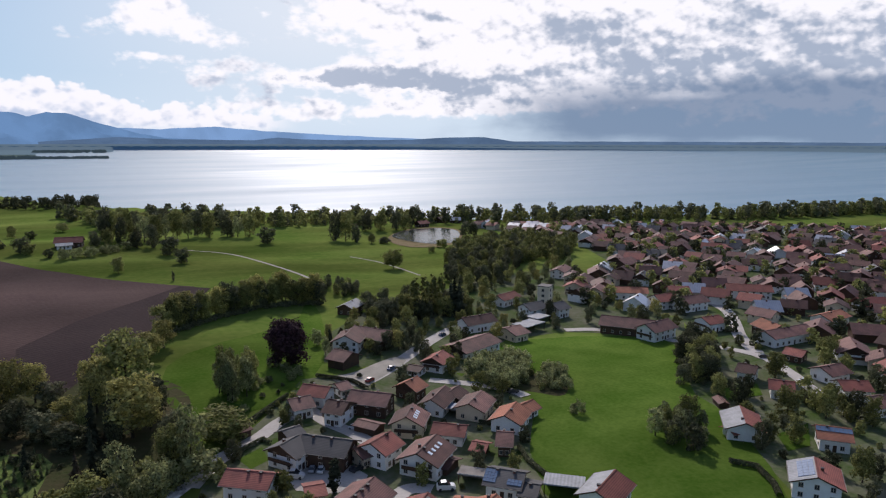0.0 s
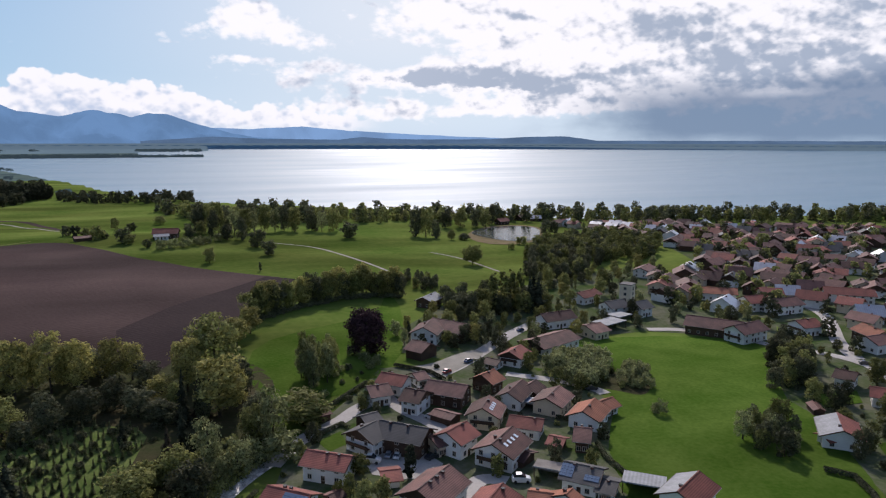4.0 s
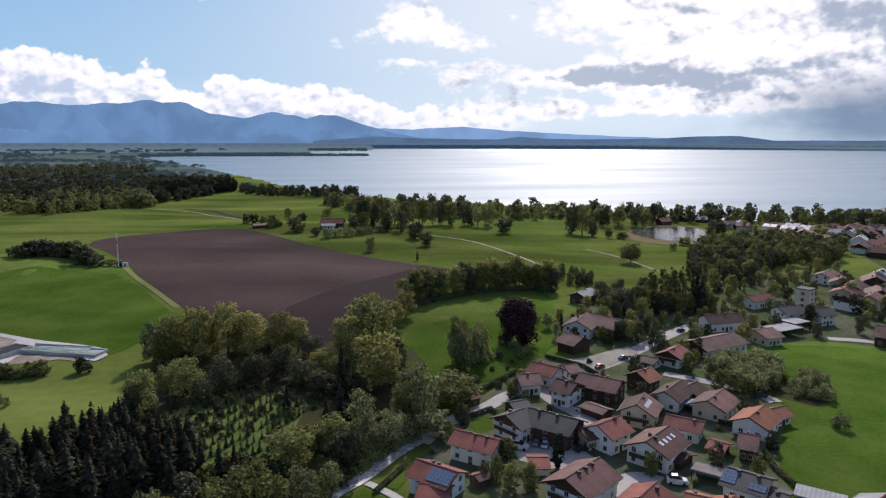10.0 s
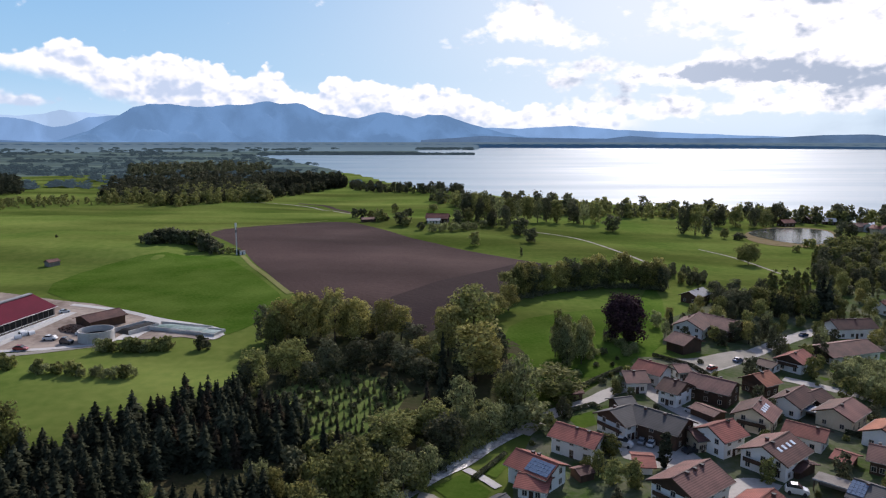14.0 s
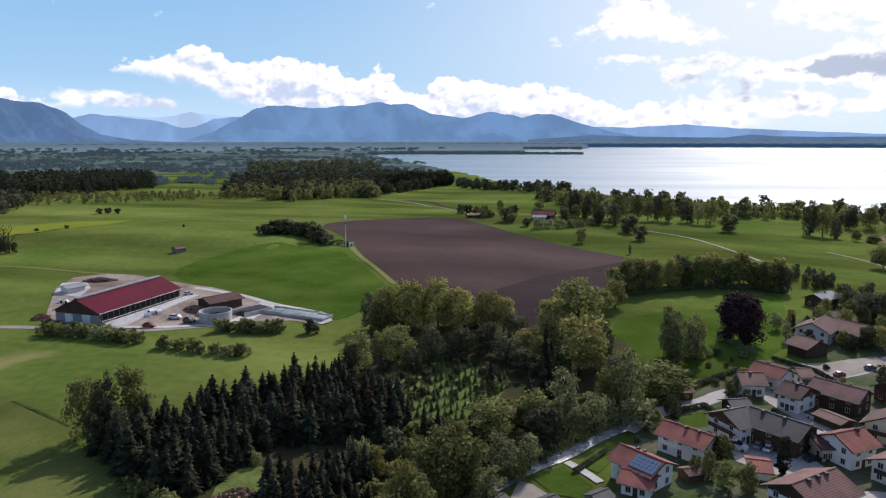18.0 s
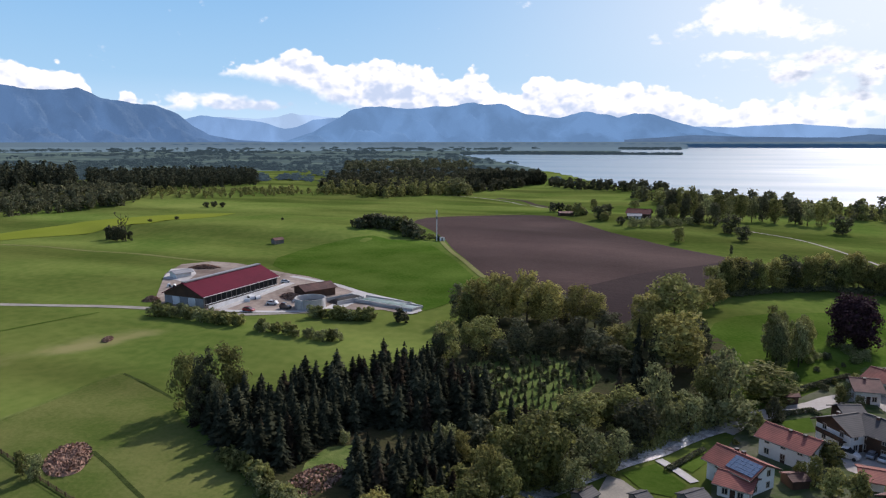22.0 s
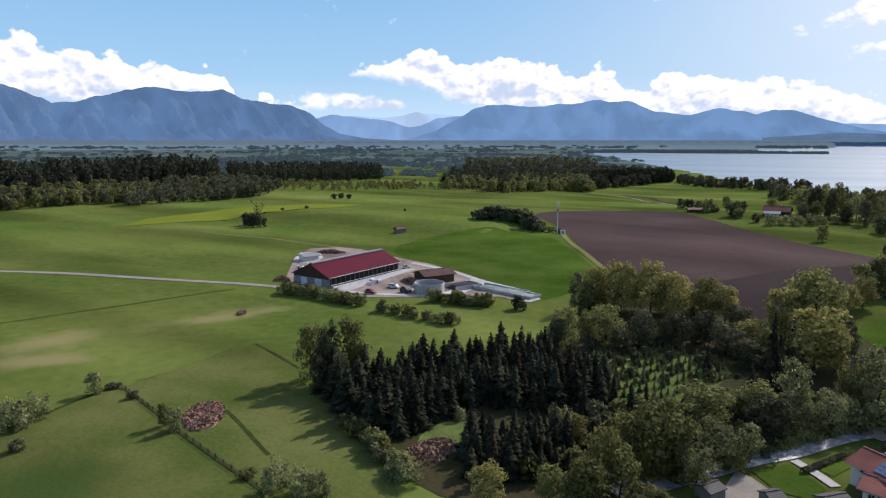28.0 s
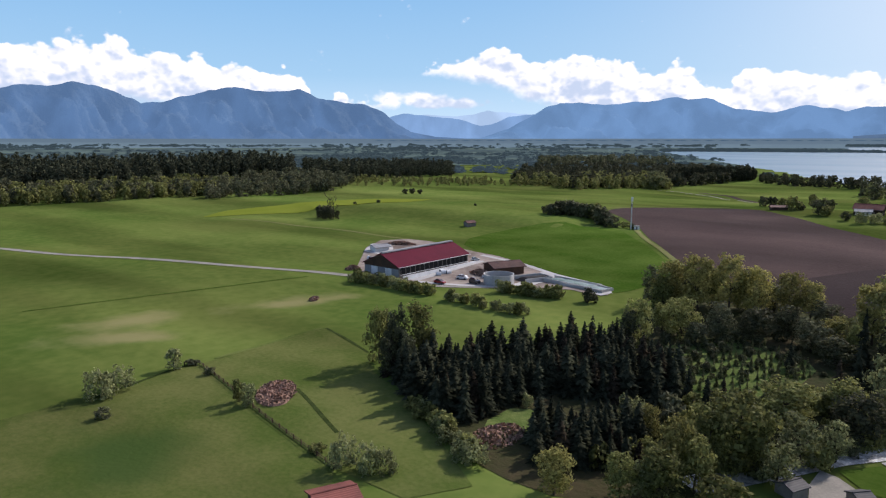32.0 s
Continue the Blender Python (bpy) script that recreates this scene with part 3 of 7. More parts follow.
    # the shower beyond the far shore
    dark = total([math_node("MULTIPLY", blob(49, 2.8, 17, 2.4), 1.1), math_node("MULTIPLY", blob(60, 1.6, 15, 2.6), 1.1), math_node("MULTIPLY", blob(36, 0.6, 11, 2.0), 0.5), math_node("MULTIPLY", blob(47, 3.5, 7, 0.5), -0.35)])
    shade = step(math_node("ADD", dark, math_node("ADD", math_node("MULTIPLY_ADD", n3, 0.6, -0.3), math_node("MULTIPLY_ADD", n1, 1.1, -0.6))), 0.15, 1.1)
    out = mixed(math_node("MULTIPLY", shade, 0.88), out, (0.17, 0.255, 0.375))
    # heaped clouds that lie on the mountains
    top = along(((-70, 6.6), (-63, 6.85), (-59.2, 7.15), (-56.4, 6.65), (-54.9, 6.2), (-53, 6.4), (-49, 5.5), (-46.9, 5.6), (-45.4, 4.6), (-44.0, 2.6), (-42.8, 4.2), (-41.4, 2.8), (-38.4, 3.7), (-37.0, 4.0), (-36.2, 6.0), (-33.5, 6.3), (-30.6, 7.3), (-27.2, 6.2), (-24, 7.0), (-21.8, 6.5), (-17.7, 5.2), (-16.2, 5.8), (-12.4, 4.2), (-11.4, 5.25), (-7.3, 5.2), (-5, 4.6), (-3.4, 5.0), (-0.5, 4.5), (1, 3.6), (2.2, 2.9), (6, 3.25), (13, 2.2)), -70.0, 13.0)
    foot = along(((-70, 3.0), (-46, 2.6), (-38, 2.4), (-36.4, 5.3), (-32.6, 4.8), (-29, 3.7), (-25.3, 2.4), (-20, 1.2), (2, 0.9), (13, 0.7)), -70.0, 13.0)
    crest = math_node("SUBTRACT", math_node("ADD", math_node("MULTIPLY_ADD", lump, 2.6, -1.5), top), el)
    rise = math_node("SUBTRACT", math_node("ADD", math_node("MULTIPLY_ADD", n2, 1.4, -0.7), el), foot)
    heap = math_node("MULTIPLY", math_node("MULTIPLY", step(crest, -0.06, 0.3), step(rise, -0.3, 0.55)), math_node("MULTIPLY", step(az, 15.0, 11.0), step(az, -76.0, -68.0)))
    low = total([math_node("MULTIPLY", blob(-37.2, 3.2, 3.2, 0.7), 0.9), math_node("MULTIPLY", blob(-33.2, 2.8, 2.6, 0.45), 0.8), math_node("MULTIPLY_ADD", lump, 1.2, -0.85)])
    wisp = step(math_node("ADD", low, math_node("MULTIPLY_ADD", n2, 0.8, -0.4)), 0.1, 0.55)
    heap = math_node("MAXIMUM", heap, math_node("MULTIPLY", wisp, 0.9))
    deep = step(math_node("ADD", math_node("MULTIPLY", crest, 0.22), math_node("ADD", math_node("MULTIPLY", relief, -2.2), math_node("MULTIPLY_ADD", n2, 0.8, -0.4))), 0.12, 0.95)
    out = mixed(math_node("MULTIPLY", heap, 0.97), out, mixed(deep, (1.04, 1.04, 1.03), (0.56, 0.66, 0.80)))
    haze = math_node("MULTIPLY", step(el, 2.0, -0.5), step(az, 36.0, 22.0))
    out = mixed(math_node("MULTIPLY", haze, 0.45), out, (0.58, 0.71, 0.83))
    em = nd.new("ShaderNodeEmission")
    link(out, em.inputs[0])
    em.inputs[1].default_value = 1.0
    link(em.outputs[0], nd["Material Output"].inputs[0])
    ob = mesh_object("backdrop", V, F, m, smooth=True)
    return tagged(ob, "blue sky with bright broken clouds and a dark shower", "sky", kind="structure")

sky_backdrop()

# ---------------------------------------------------------------- draped ground patches
def clip(poly, axis, value, keep_less):
    out = []
    for i, p in enumerate(poly):
        q = poly[(i + 1) % len(poly)]
        a, b = (p[axis] <= value) == keep_less, (q[axis] <= value) == keep_less
        if a:
            out.append(p)
        if a != b:
            k = (value - p[axis]) / (q[axis] - p[axis])
            out.append((p[0] + (q[0] - p[0]) * k, p[1] + (q[1] - p[1]) * k))
    return out

def rounded(poly, times=2):
    for _ in range(times):
        poly = [c for i, p in enumerate(poly) for q in (poly[(i + 1) % len(poly)],) for c in ((p[0] * 0.75 + q[0] * 0.25, p[1] * 0.75 + q[1] * 0.25), (p[0] * 0.25 + q[0] * 0.75, p[1] * 0.25 + q[1] * 0.75))]
    return poly

def convex_parts(poly):
    bm = bmesh.new()
    f = bm.faces.new([bm.verts.new((x, y, 0)) for x, y in poly])
    parts = [[(v.co.x, v.co.y) for v in t.verts] for t in bmesh.ops.triangulate(bm, faces=[f])["faces"]]
    bm.free()
    return parts

def patch(name, label, category, poly, mat, lift=0.12, cell=8.0, kind="structure"):
    """A piece of ground cut along a grid and laid on the land."""
    index, verts, faces = {}, [], []
    for tri in convex_parts(poly):
        xs = [p[0] for p in tri]
        for i in range(math.floor(min(xs) / cell), math.floor(max(xs) / cell) + 1):
            col = clip(clip(tri, 0, i * cell, False), 0, (i + 1) * cell, True)
            if len(col) < 3:
                continue
            ys = [p[1] for p in col]
            for j in range(math.floor(min(ys) / cell), math.floor(max(ys) / cell) + 1):
                c = clip(clip(col, 1, j * cell, False), 1, (j + 1) * cell, True)
                ids = []
                for p in c:
                    k = (round(p[0], 2), round(p[1], 2))
                    if k not in index:
                        index[k] = len(verts)
                        verts.append(p)
                    if index[k] not in ids:
                        ids.append(index[k])
                if len(ids) > 2:
                    faces.append(ids)
    V = np.array(verts)
    Z = height(V[:, 0], V[:, 1]) + lift
    ob = mesh_object(name, np.stack(fold(V[:, 0], V[:, 1], Z), -1), faces, mat, smooth=True)
    ob.data.update()
    if len(ob.data.polygons) and ob.data.polygons[0].normal.z < 0:
        ob.data.flip_normals()
    return tagged(ob, label, category, kind=kind)

def strip(name, label, category, line, width, mat, lift=0.16):
    pts = [Vector(p) for p in line]
    for _ in range(2):
        pts = [pts[0]] + [c for p, q in zip(pts, pts[1:]) for c in (p * 0.75 + q * 0.25, p * 0.25 + q * 0.75)] + [pts[-1]]
    left, right = [], []
    for i, p in enumerate(pts):
        d = (pts[min(i + 1, len(pts) - 1)] - pts[max(i - 1, 0)]).normalized()
        s = Vector((-d.y, d.x)) * width / 2
        left.append(tuple(p + s))
        right.append(tuple(p - s))
    return patch(name, label, category, left + right[::-1], mat, lift)

patch("field_ploughed", "bare brown ploughed field with faint furrows", "field", rounded([(-197.1, 492.9), (-163.1, 543.2), (-123.4, 589.7), (-95.3, 566.8), (-32.8, 472.3), (29.4, 410.9), (48.4, 398.5), (27.5, 342.4), (4.0, 295.1), (-19.5, 245.1), (-31.7, 261.5), (-56.8, 276.6), (-83.7, 310.6), (-105.2, 351.2), (-121.8, 381.4), (-146.7, 432.7)]), SOIL)
patch("field_dark", "darker freshly turned strip of soil", "field", [(-35.3, 303.3), (-15.4, 341.6), (34.1, 405.8), (49.7, 395.4), (27.5, 342.4), (3.9, 290.1), (-17.4, 245.1), (-30.9, 254.7)], DARKSOIL, 0.2)
strip("field_track", "grassy double track beside the field", "track", [(-146.1, 423.6), (-117.9, 368.7), (-99.7, 337.4), (-82.2, 307.5)], 3.0, DRY, 0.2)
strip("field_margin", "pale grass margin of the field", "track", [(-198.4, 496.3), (-164.3, 547.4), (-123.5, 594.9)], 2.0, DRY, 0.2)
strip("track_farm", "pale gravel farm road through the meadows", "road", [(-387.8, 159.2), (-325.7, 176.8), (-281.9, 188.6), (-242.3, 200.8), (-196.4, 216.8), (-164.7, 217.4), (-128.2, 235.1)], 4.0, GRAVEL)
patch("yard", "dusty brown farmyard with pale worn ground", "yard", [(-192.7, 215.8), (-180.9, 223.7), (-166.3, 222.7), (-130.9, 232.4), (-129.7, 240.4), (-113.6, 241.4), (-106.8, 244.5), (-95.5, 240.7), (-91.6, 243.9), (-94.5, 251.4), (-102, 257.1), (-125.8, 269.8), (-144.9, 279), (-164.1, 287.9), (-176.1, 290.8), (-213.8, 301.6), (-230.2, 302.8), (-240.5, 292.3), (-231.9, 269.5), (-213.8, 244)], YARD, 0.2)
strip("barn_apron", "pale concrete apron along the barn", "yard", [(-168.3, 225.3), (-167.4, 244.1), (-164.8, 273.7)], 4.5, CONCRETE, 0.28)
strip("yard_edge", "pale concrete drive along the yard", "yard", [(-167.3, 224), (-150.6, 227.8), (-131.7, 233.8), (-129.7, 240.4)], 3.0, CONCRETE, 0.28)
patch("clamp_apron", "pale concrete apron round the silage clamps", "yard", [(-130.4, 240), (-130.5, 251), (-132.2, 270.5), (-124.4, 268.8), (-121.1, 257.5), (-122.9, 249.3), (-122.4, 240.7)], CONCRETE, 0.28)
strip("clamp_edge", "pale concrete strip behind the silage clamps", "yard", [(-171.7, 285.4), (-155.7, 280.9), (-143.3, 278), (-124.4, 268.8), (-109.9, 262.6), (-97.6, 255.3)], 3.0, CONCRETE, 0.28)
patch("clamp_pad", "pale concrete pad at the end of the clamps", "yard", [(-100.3, 243.8), (-100, 254.4), (-95.6, 254.4), (-91.1, 247.5), (-93.3, 241.6)], CONCRETE, 0.3)
patch("barn_pad", "pale hardstanding behind the barn", "yard", [(-226.9, 262.2), (-236.5, 279.4), (-227.7, 284.4), (-217.6, 274.6), (-212.6, 260.7)], CONCRETE, 0.3)
strip("track_upper", "faint grassy track across the meadow", "track", [(-392.0, 313.0), (-306.1, 309.0), (-257.0, 308.0), (-211.3, 299.2)], 2.5, DRY)
strip("track_meadow", "pale field track along the meadows", "track", [(-261.4, 780.6), (-227.6, 799.3), (-182.2, 783.6), (-115, 663.2)], 2.5, GRAVEL)
strip("field_strip", "narrow brown strip of turned soil", "field", [(-202, 808.8), (-164.7, 795.5), (-117.2, 682)], 7.0, SOIL, 0.14)
strip("pasture_margin", "dark uncut grass along the pasture fence", "verge", [(-149.9, 78.7), (-151.3, 91.2), (-153.7, 106.4), (-151.6, 109.5), (-140.1, 105.5), (-128.5, 101.6), (-116.7, 97.6), (-101.3, 93.1), (-83, 87.5)], 1.0, DARK_GRASS, 0.14)
strip("pasture_ditch", "dark grassy ditch in the pasture", "ditch", [(-116.8, 110.8), (-108.2, 106.9), (-98.7, 102), (-93.2, 99.3)], 1.0, DARK_GRASS, 0.14)
strip("pasture_ditch", "dark grassy ditch beside the forest corner", "ditch", [(-149.7, 154.7), (-136.8, 150.3), (-121.6, 142.2)], 1.0, DARK_GRASS, 0.14)
strip("pasture_edge", "pale uncut grass along the pasture", "verge", [(-152.7, 115.2), (-151.8, 132.8), (-152, 150.1), (-149.7, 154.7)], 1.2, PALE_GRASS, 0.14)
strip("meadow_drain", "thin dark drain line across the meadow", "ditch", [(-244.1, 107.9), (-233.2, 136.7), (-219.1, 169.3), (-206.5, 203.4)], 0.7, LUSH, 0.14)
strip("path_lake", "pale footpath curving over the meadow", "path", [(50.2, 544.3), (80.2, 529.3), (94.4, 462.7), (104.7, 428.9), (109.3, 407.8)], 2.4, GRAVEL)
strip("path_pond", "pale footpath below a single oak", "path", [(162.0, 487.4), (175.9, 461.2), (179.3, 430.0), (180.0, 399.3)], 1.8, GRAVEL)
POND = [(238, 602.9), (266.4, 629.6), (292.2, 636.7), (312, 630), (315.7, 603.7), (288.9, 554.5), (263, 527.5), (250.1, 543.4), (242.2, 571.4)]
patch("pond_reeds", "beige reed belt round the pond", "reeds", rounded([(231, 595.8), (270.1, 638.5), (295.2, 643.4), (317.2, 638.3), (320.6, 606.6), (287.8, 547.4), (258, 515.3), (234.9, 512), (221, 532.2)]), REED, 0.3)
patch("pond", "small bright pond edged with reeds", "pond", rounded(POND), water_material("pond_water", 0.1, 0.2, 0.3, 0.05, (0.03, 0.04, 0.035)), 0.5)
strip("road_village", "pale village street between the houses", "road", [(76.9, 221.0), (88.5, 228.8), (103.6, 242.9), (130.8, 268.0), (153.2, 282.9)], 6.0, ASPHALT)

patch("meadow_village", "lush green meadow inside the village", "meadow", rounded([(109.2, 214.1), (124.3, 229.0), (155.1, 249.6), (196.9, 239.7), (224.4, 217.4), (178.3, 168.6), (174.4, 147.8), (148.0, 104.1), (124.6, 86.2), (84.3, 110.6), (101.0, 152.1), (122.6, 178.8), (127.6, 193.4)], 1), LUSH, 0.1)
patch("meadow_slope", "bright grassy slope below the field", "meadow", rounded([(12.2, 255.9), (27.5, 281.2), (76.9, 309.4), (95.1, 360.3), (90.2, 310.6), (65.5, 228.8), (31.2, 207.0), (14.1, 216.0)], 1), LUSH, 0.1)
patch("meadow_lush", "lush dark green field between farm and ploughed land", "meadow", rounded([(-145.3, 399.3), (-122.1, 366.4), (-101.5, 332.2), (-83.2, 301.9), (-80, 278.6), (-88.5, 248.5), (-94.8, 249.6), (-125.7, 271.6), (-142.8, 278.2), (-173.4, 290.4), (-200.8, 308.5), (-208.2, 365.7), (-186.2, 394.7), (-157.2, 398.8)], 1), LUSH, 0.14)
patch("meadow_yellow", "yellow-green strip of young crop", "field", [(-416, 307), (-371.1, 375.1), (-348.3, 431.8), (-353.7, 501.1), (-390.7, 484.5), (-427, 413), (-433, 341)], CROP, 0.25)
patch("meadow_dark", "uncut green pasture beside the forest", "meadow", [(-151.6, 109.5), (-151.8, 132.8), (-152, 150.1), (-149.7, 154.7), (-121.6, 142.2), (-109.3, 130), (-95, 122.8), (-77.2, 110.7), (-59, 96.6), (-66.1, 86.5), (-83, 87.5), (-101.3, 93.1), (-116.7, 97.6), (-128.5, 101.6), (-140.1, 105.5)], PASTURE, 0.1)
patch("pasture_lower", "grazed olive-green pasture below the fence", "meadow", [(-260, 40), (-169.9, 34.7), (-154.4, 62.5), (-150.1, 90.5), (-152.5, 105.5), (-151.5, 109.4), (-140, 105.4), (-128.4, 101.5), (-115.7, 96.7), (-100.4, 92.2), (-82.9, 87.4), (-60, 60), (-110, 20), (-190, 0)], PASTURE, 0.1)
patch("forest_floor", "brown and mossy forest floor", "forest floor", rounded([(-107.9, 132.6), (-79.7, 112.3), (-60.1, 102.3), (-42.1, 101.8), (-24.2, 118.9), (-16.6, 139.0), (-1.6, 169.1), (20.0, 200.5), (20.5, 249.4), (-1.3, 243.7), (-18.5, 270.8), (-49.4, 275.6), (-75.2, 256.1), (-68.9, 210.7), (-86.3, 165.2), (-105.4, 148.8)], 1), FLOOR, 0.1)
patch("village_ground", "gardens and lawns between the houses", "garden", [(19.6, 180.5), (29.4, 192.6), (40.8, 207.0), (58.5, 232.9), (73.6, 233.0), (88.1, 230.1), (112.3, 254.9), (131.6, 252.4), (115.7, 212.2), (122.5, 193.5), (121.4, 178.7), (101.8, 151.1), (96.9, 136.0), (86.8, 111.1), (41.9, 106.9), (8.6, 125.7), (11.0, 152.7)], GARDEN, 0.1)
strip("brook", "shallow silvery brook along the forest edge", "brook", [(-28.8, 119.7), (-22.0, 129.5), (-13.4, 142.1), (-8.1, 149.9), (-1.1, 156.8), (3.7, 164.5), (10.2, 172.2), (19.8, 180.4)], 6.0, BROOKW, 0.2)
strip("street_junction", "pale street joining by the brook", "road", [(14.1, 172.1), (20.5, 181.9), (26.8, 187.1), (36.2, 192.8), (43.2, 200.9), (53.8, 206.4)], 5.0, ASPHALT, 0.22)
strip("garden_path", "pale path to a house", "path", [(-0.4, 152.7), (3.2, 149.3), (7.0, 144.5)], 2.2, CONCRETE, 0.22)
patch("courtyard", "pale paved courtyard between the houses", "yard", [(39.2, 168.1), (44.3, 170.0), (54.1, 165.5), (56.4, 158.1), (52.6, 151.4), (44.5, 153.8), (37.7, 158.9), (37.4, 163.8)], ASPHALT, 0.2)
patch("plaza", "pale gravel yard by the farmhouse", "yard", rounded([(66.6, 231.2), (77.7, 232.1), (89.4, 239.9), (100.8, 245.1), (102.5, 237.5), (85.9, 224.3), (74.5, 216.1)]), GRAVEL, 0.2)
strip("lane_lower", "pale lane between the houses", "road", [(53.9, 139.0), (60.3, 146.1), (64.4, 147.1), (68.2, 143.9)], 5.0, ASPHALT, 0.22)
strip("lane_middle", "grey lane between the houses", "road", [(53.8, 206.4), (56.1, 194.3), (61.7, 183.6), (63.6, 173.9)], 5.0, ASPHALT, 0.24)
strip("lane_meadow", "pale lane along the meadow edge", "road", [(100.7, 215.4), (109.5, 208.9), (118.4, 201.1), (123.7, 192.1), (124.2, 187.8)], 4.5, ASPHALT, 0.22)
strip("street_upper", "pale village street", "road", [(236.4, 187.5), (247.1, 205.2), (268.2, 226.7), (283.1, 244.1), (289.3, 262.1), (318.8, 288.4), (343.8, 315.3)], 6.0, ASPHALT, 0.22)
strip("street_meadow", "pale street above the meadow", "road", [(187.8, 252.9), (202.9, 247.2), (215.3, 230.7), (219.4, 214.1), (236.4, 187.5), (227.1, 164.6), (215.1, 144.5)], 5.0, ASPHALT, 0.24)
patch("verge_reeds", "brown reedy hollow in the meadow", "reeds", rounded([(122.2, 196.0), (129.7, 189.4), (135.3, 180.8), (145.4, 191.2), (143.3, 206.0), (131.8, 207.6)]), FLOOR, 0.16)

# ---------------------------------------------------------------- trees
def quads(centres, size, rng, out=None, loose=0.75):
    """Small four-cornered leaf clumps; out: the way they roughly face."""
    n = len(centres)
    k = rng.normal(size=(n, 3))
    k /= np.linalg.norm(k, axis=1, keepdims=True)
    if out is not None:
        k = out + k * loose
        k /= np.linalg.norm(k, axis=1, keepdims=True)
    u = np.cross(k, rng.normal(size=(n, 3)))
    u /= np.linalg.norm(u, axis=1, keepdims=True)
    w = np.cross(k, u)
    s = (size * rng.uniform(0.6, 1.3, n))[:, None]
    V = np.stack([centres + (u + 0.2 * w) * s, centres + w * s * 0.8, centres - (u - 0.15 * w) * s, centres - w * s * 0.75], 1).reshape(-1, 3)
    return V, [(4 * i, 4 * i + 1, 4 * i + 2, 4 * i + 3) for i in range(n)]

def crown_mesh(name, seed, tall, wide, low, lobes, leaves, size, mat):
    """A rounded crown from low to tall, wide across: leaf clumps on its uneven outline and on many lobes that stand out of it."""
    rng = np.random.default_rng(seed)
    lobes = int(lobes * 1.5)
    k = rng.uniform(0.06, 0.92, lobes)
    f = np.sqrt(np.clip(1 - (k - 0.45) ** 2 / 0.33, 0.05, 1))
    ang, rad = rng.uniform(0, 6.283, lobes), wide / 2 * f * rng.uniform(0.3, 0.86, lobes)
    c = np.stack([np.cos(ang) * rad, np.sin(ang) * rad, low + (tall - low) * k], 1)
    r = wide / 2 * rng.uniform(0.17, 0.42, lobes) * (0.6 + 0.4 * f)
    body = int(leaves * 0.22)
    d = rng.normal(size=(leaves, 3))
    d[:, 2] += 0.2
    d /= np.linalg.norm(d, axis=1, keepdims=True)
    i = rng.choice(lobes, leaves, p=r ** 2 / (r ** 2).sum())
    p = c[i] + d * (r[i] * rng.uniform(0.5, 1.15, leaves))[:, None] * (1, 1, 0.85)
    b = d[:body]
    turn = np.arctan2(b[:, 1], b[:, 0])
    dent = 0.78 + 0.1 * np.sin(turn * 3 + seed) * np.cos(b[:, 2] * 4 + seed) + 0.08 * np.sin(turn * 7 + b[:, 2] * 9 + seed)
    p[:body] = b * (wide / 2, wide / 2, (tall - low) / 2) * (dent * rng.uniform(0.8, 1.04, body))[:, None] * np.stack([np.ones(body), np.ones(body), np.where(b[:, 2] < 0, 1.12, 1.0)], 1) + (0, 0, (tall + low) / 2)
    p[:, 2] = np.maximum(p[:, 2], low * 0.6 + 0.05)
    V, F = quads(p, size * rng.uniform(0.6, 1.15, leaves), rng, d, 0.6)
    me = bpy.data.meshes.new(name)
    me.from_pydata(V.tolist(), [], F)
    me.materials.append(mat)
    return me

def trunk_mesh(name, seed, tall, radius, limbs):
    rng = random.Random(seed)
    V, F = [], []

    def tube(a, b, ra, rb, sides=6):
        d = (b - a).normalized()
        s = d.orthogonal().normalized()
        t = d.cross(s)
        o = len(V)
        for p, r in ((a, ra), (b, rb)):
            for i in range(sides):
                q = 2 * math.pi * i / sides
                V.append(tuple(p + s * (math.cos(q) * r) + t * (math.sin(q) * r)))
        for i in range(sides):
            F.append((o + i, o + (i + 1) % sides, o + sides + (i + 1) % sides, o + sides + i))

    p, r = Vector((0, 0, -0.4)), radius
    for i in range(4):
        q = Vector((rng.uniform(-0.3, 0.3), rng.uniform(-0.3, 0.3), tall * (i + 1) / 4))
        tube(p, q, r, r * 0.7)
        p, r = q, r * 0.7
    for i in range(limbs):
        z = tall * rng.uniform(0.35, 0.85)
        a = rng.uniform(0, 6.283)
        l = tall * rng.uniform(0.2, 0.4)
        tube(Vector((0, 0, z)), Vector((math.cos(a) * l, math.sin(a) * l, z + l * 0.7)), radius * 0.35, radius * 0.1, 4)
    me = bpy.data.meshes.new(name)
    me.from_pydata(V, [], F)
    me.materials.append(BARK)
    return me

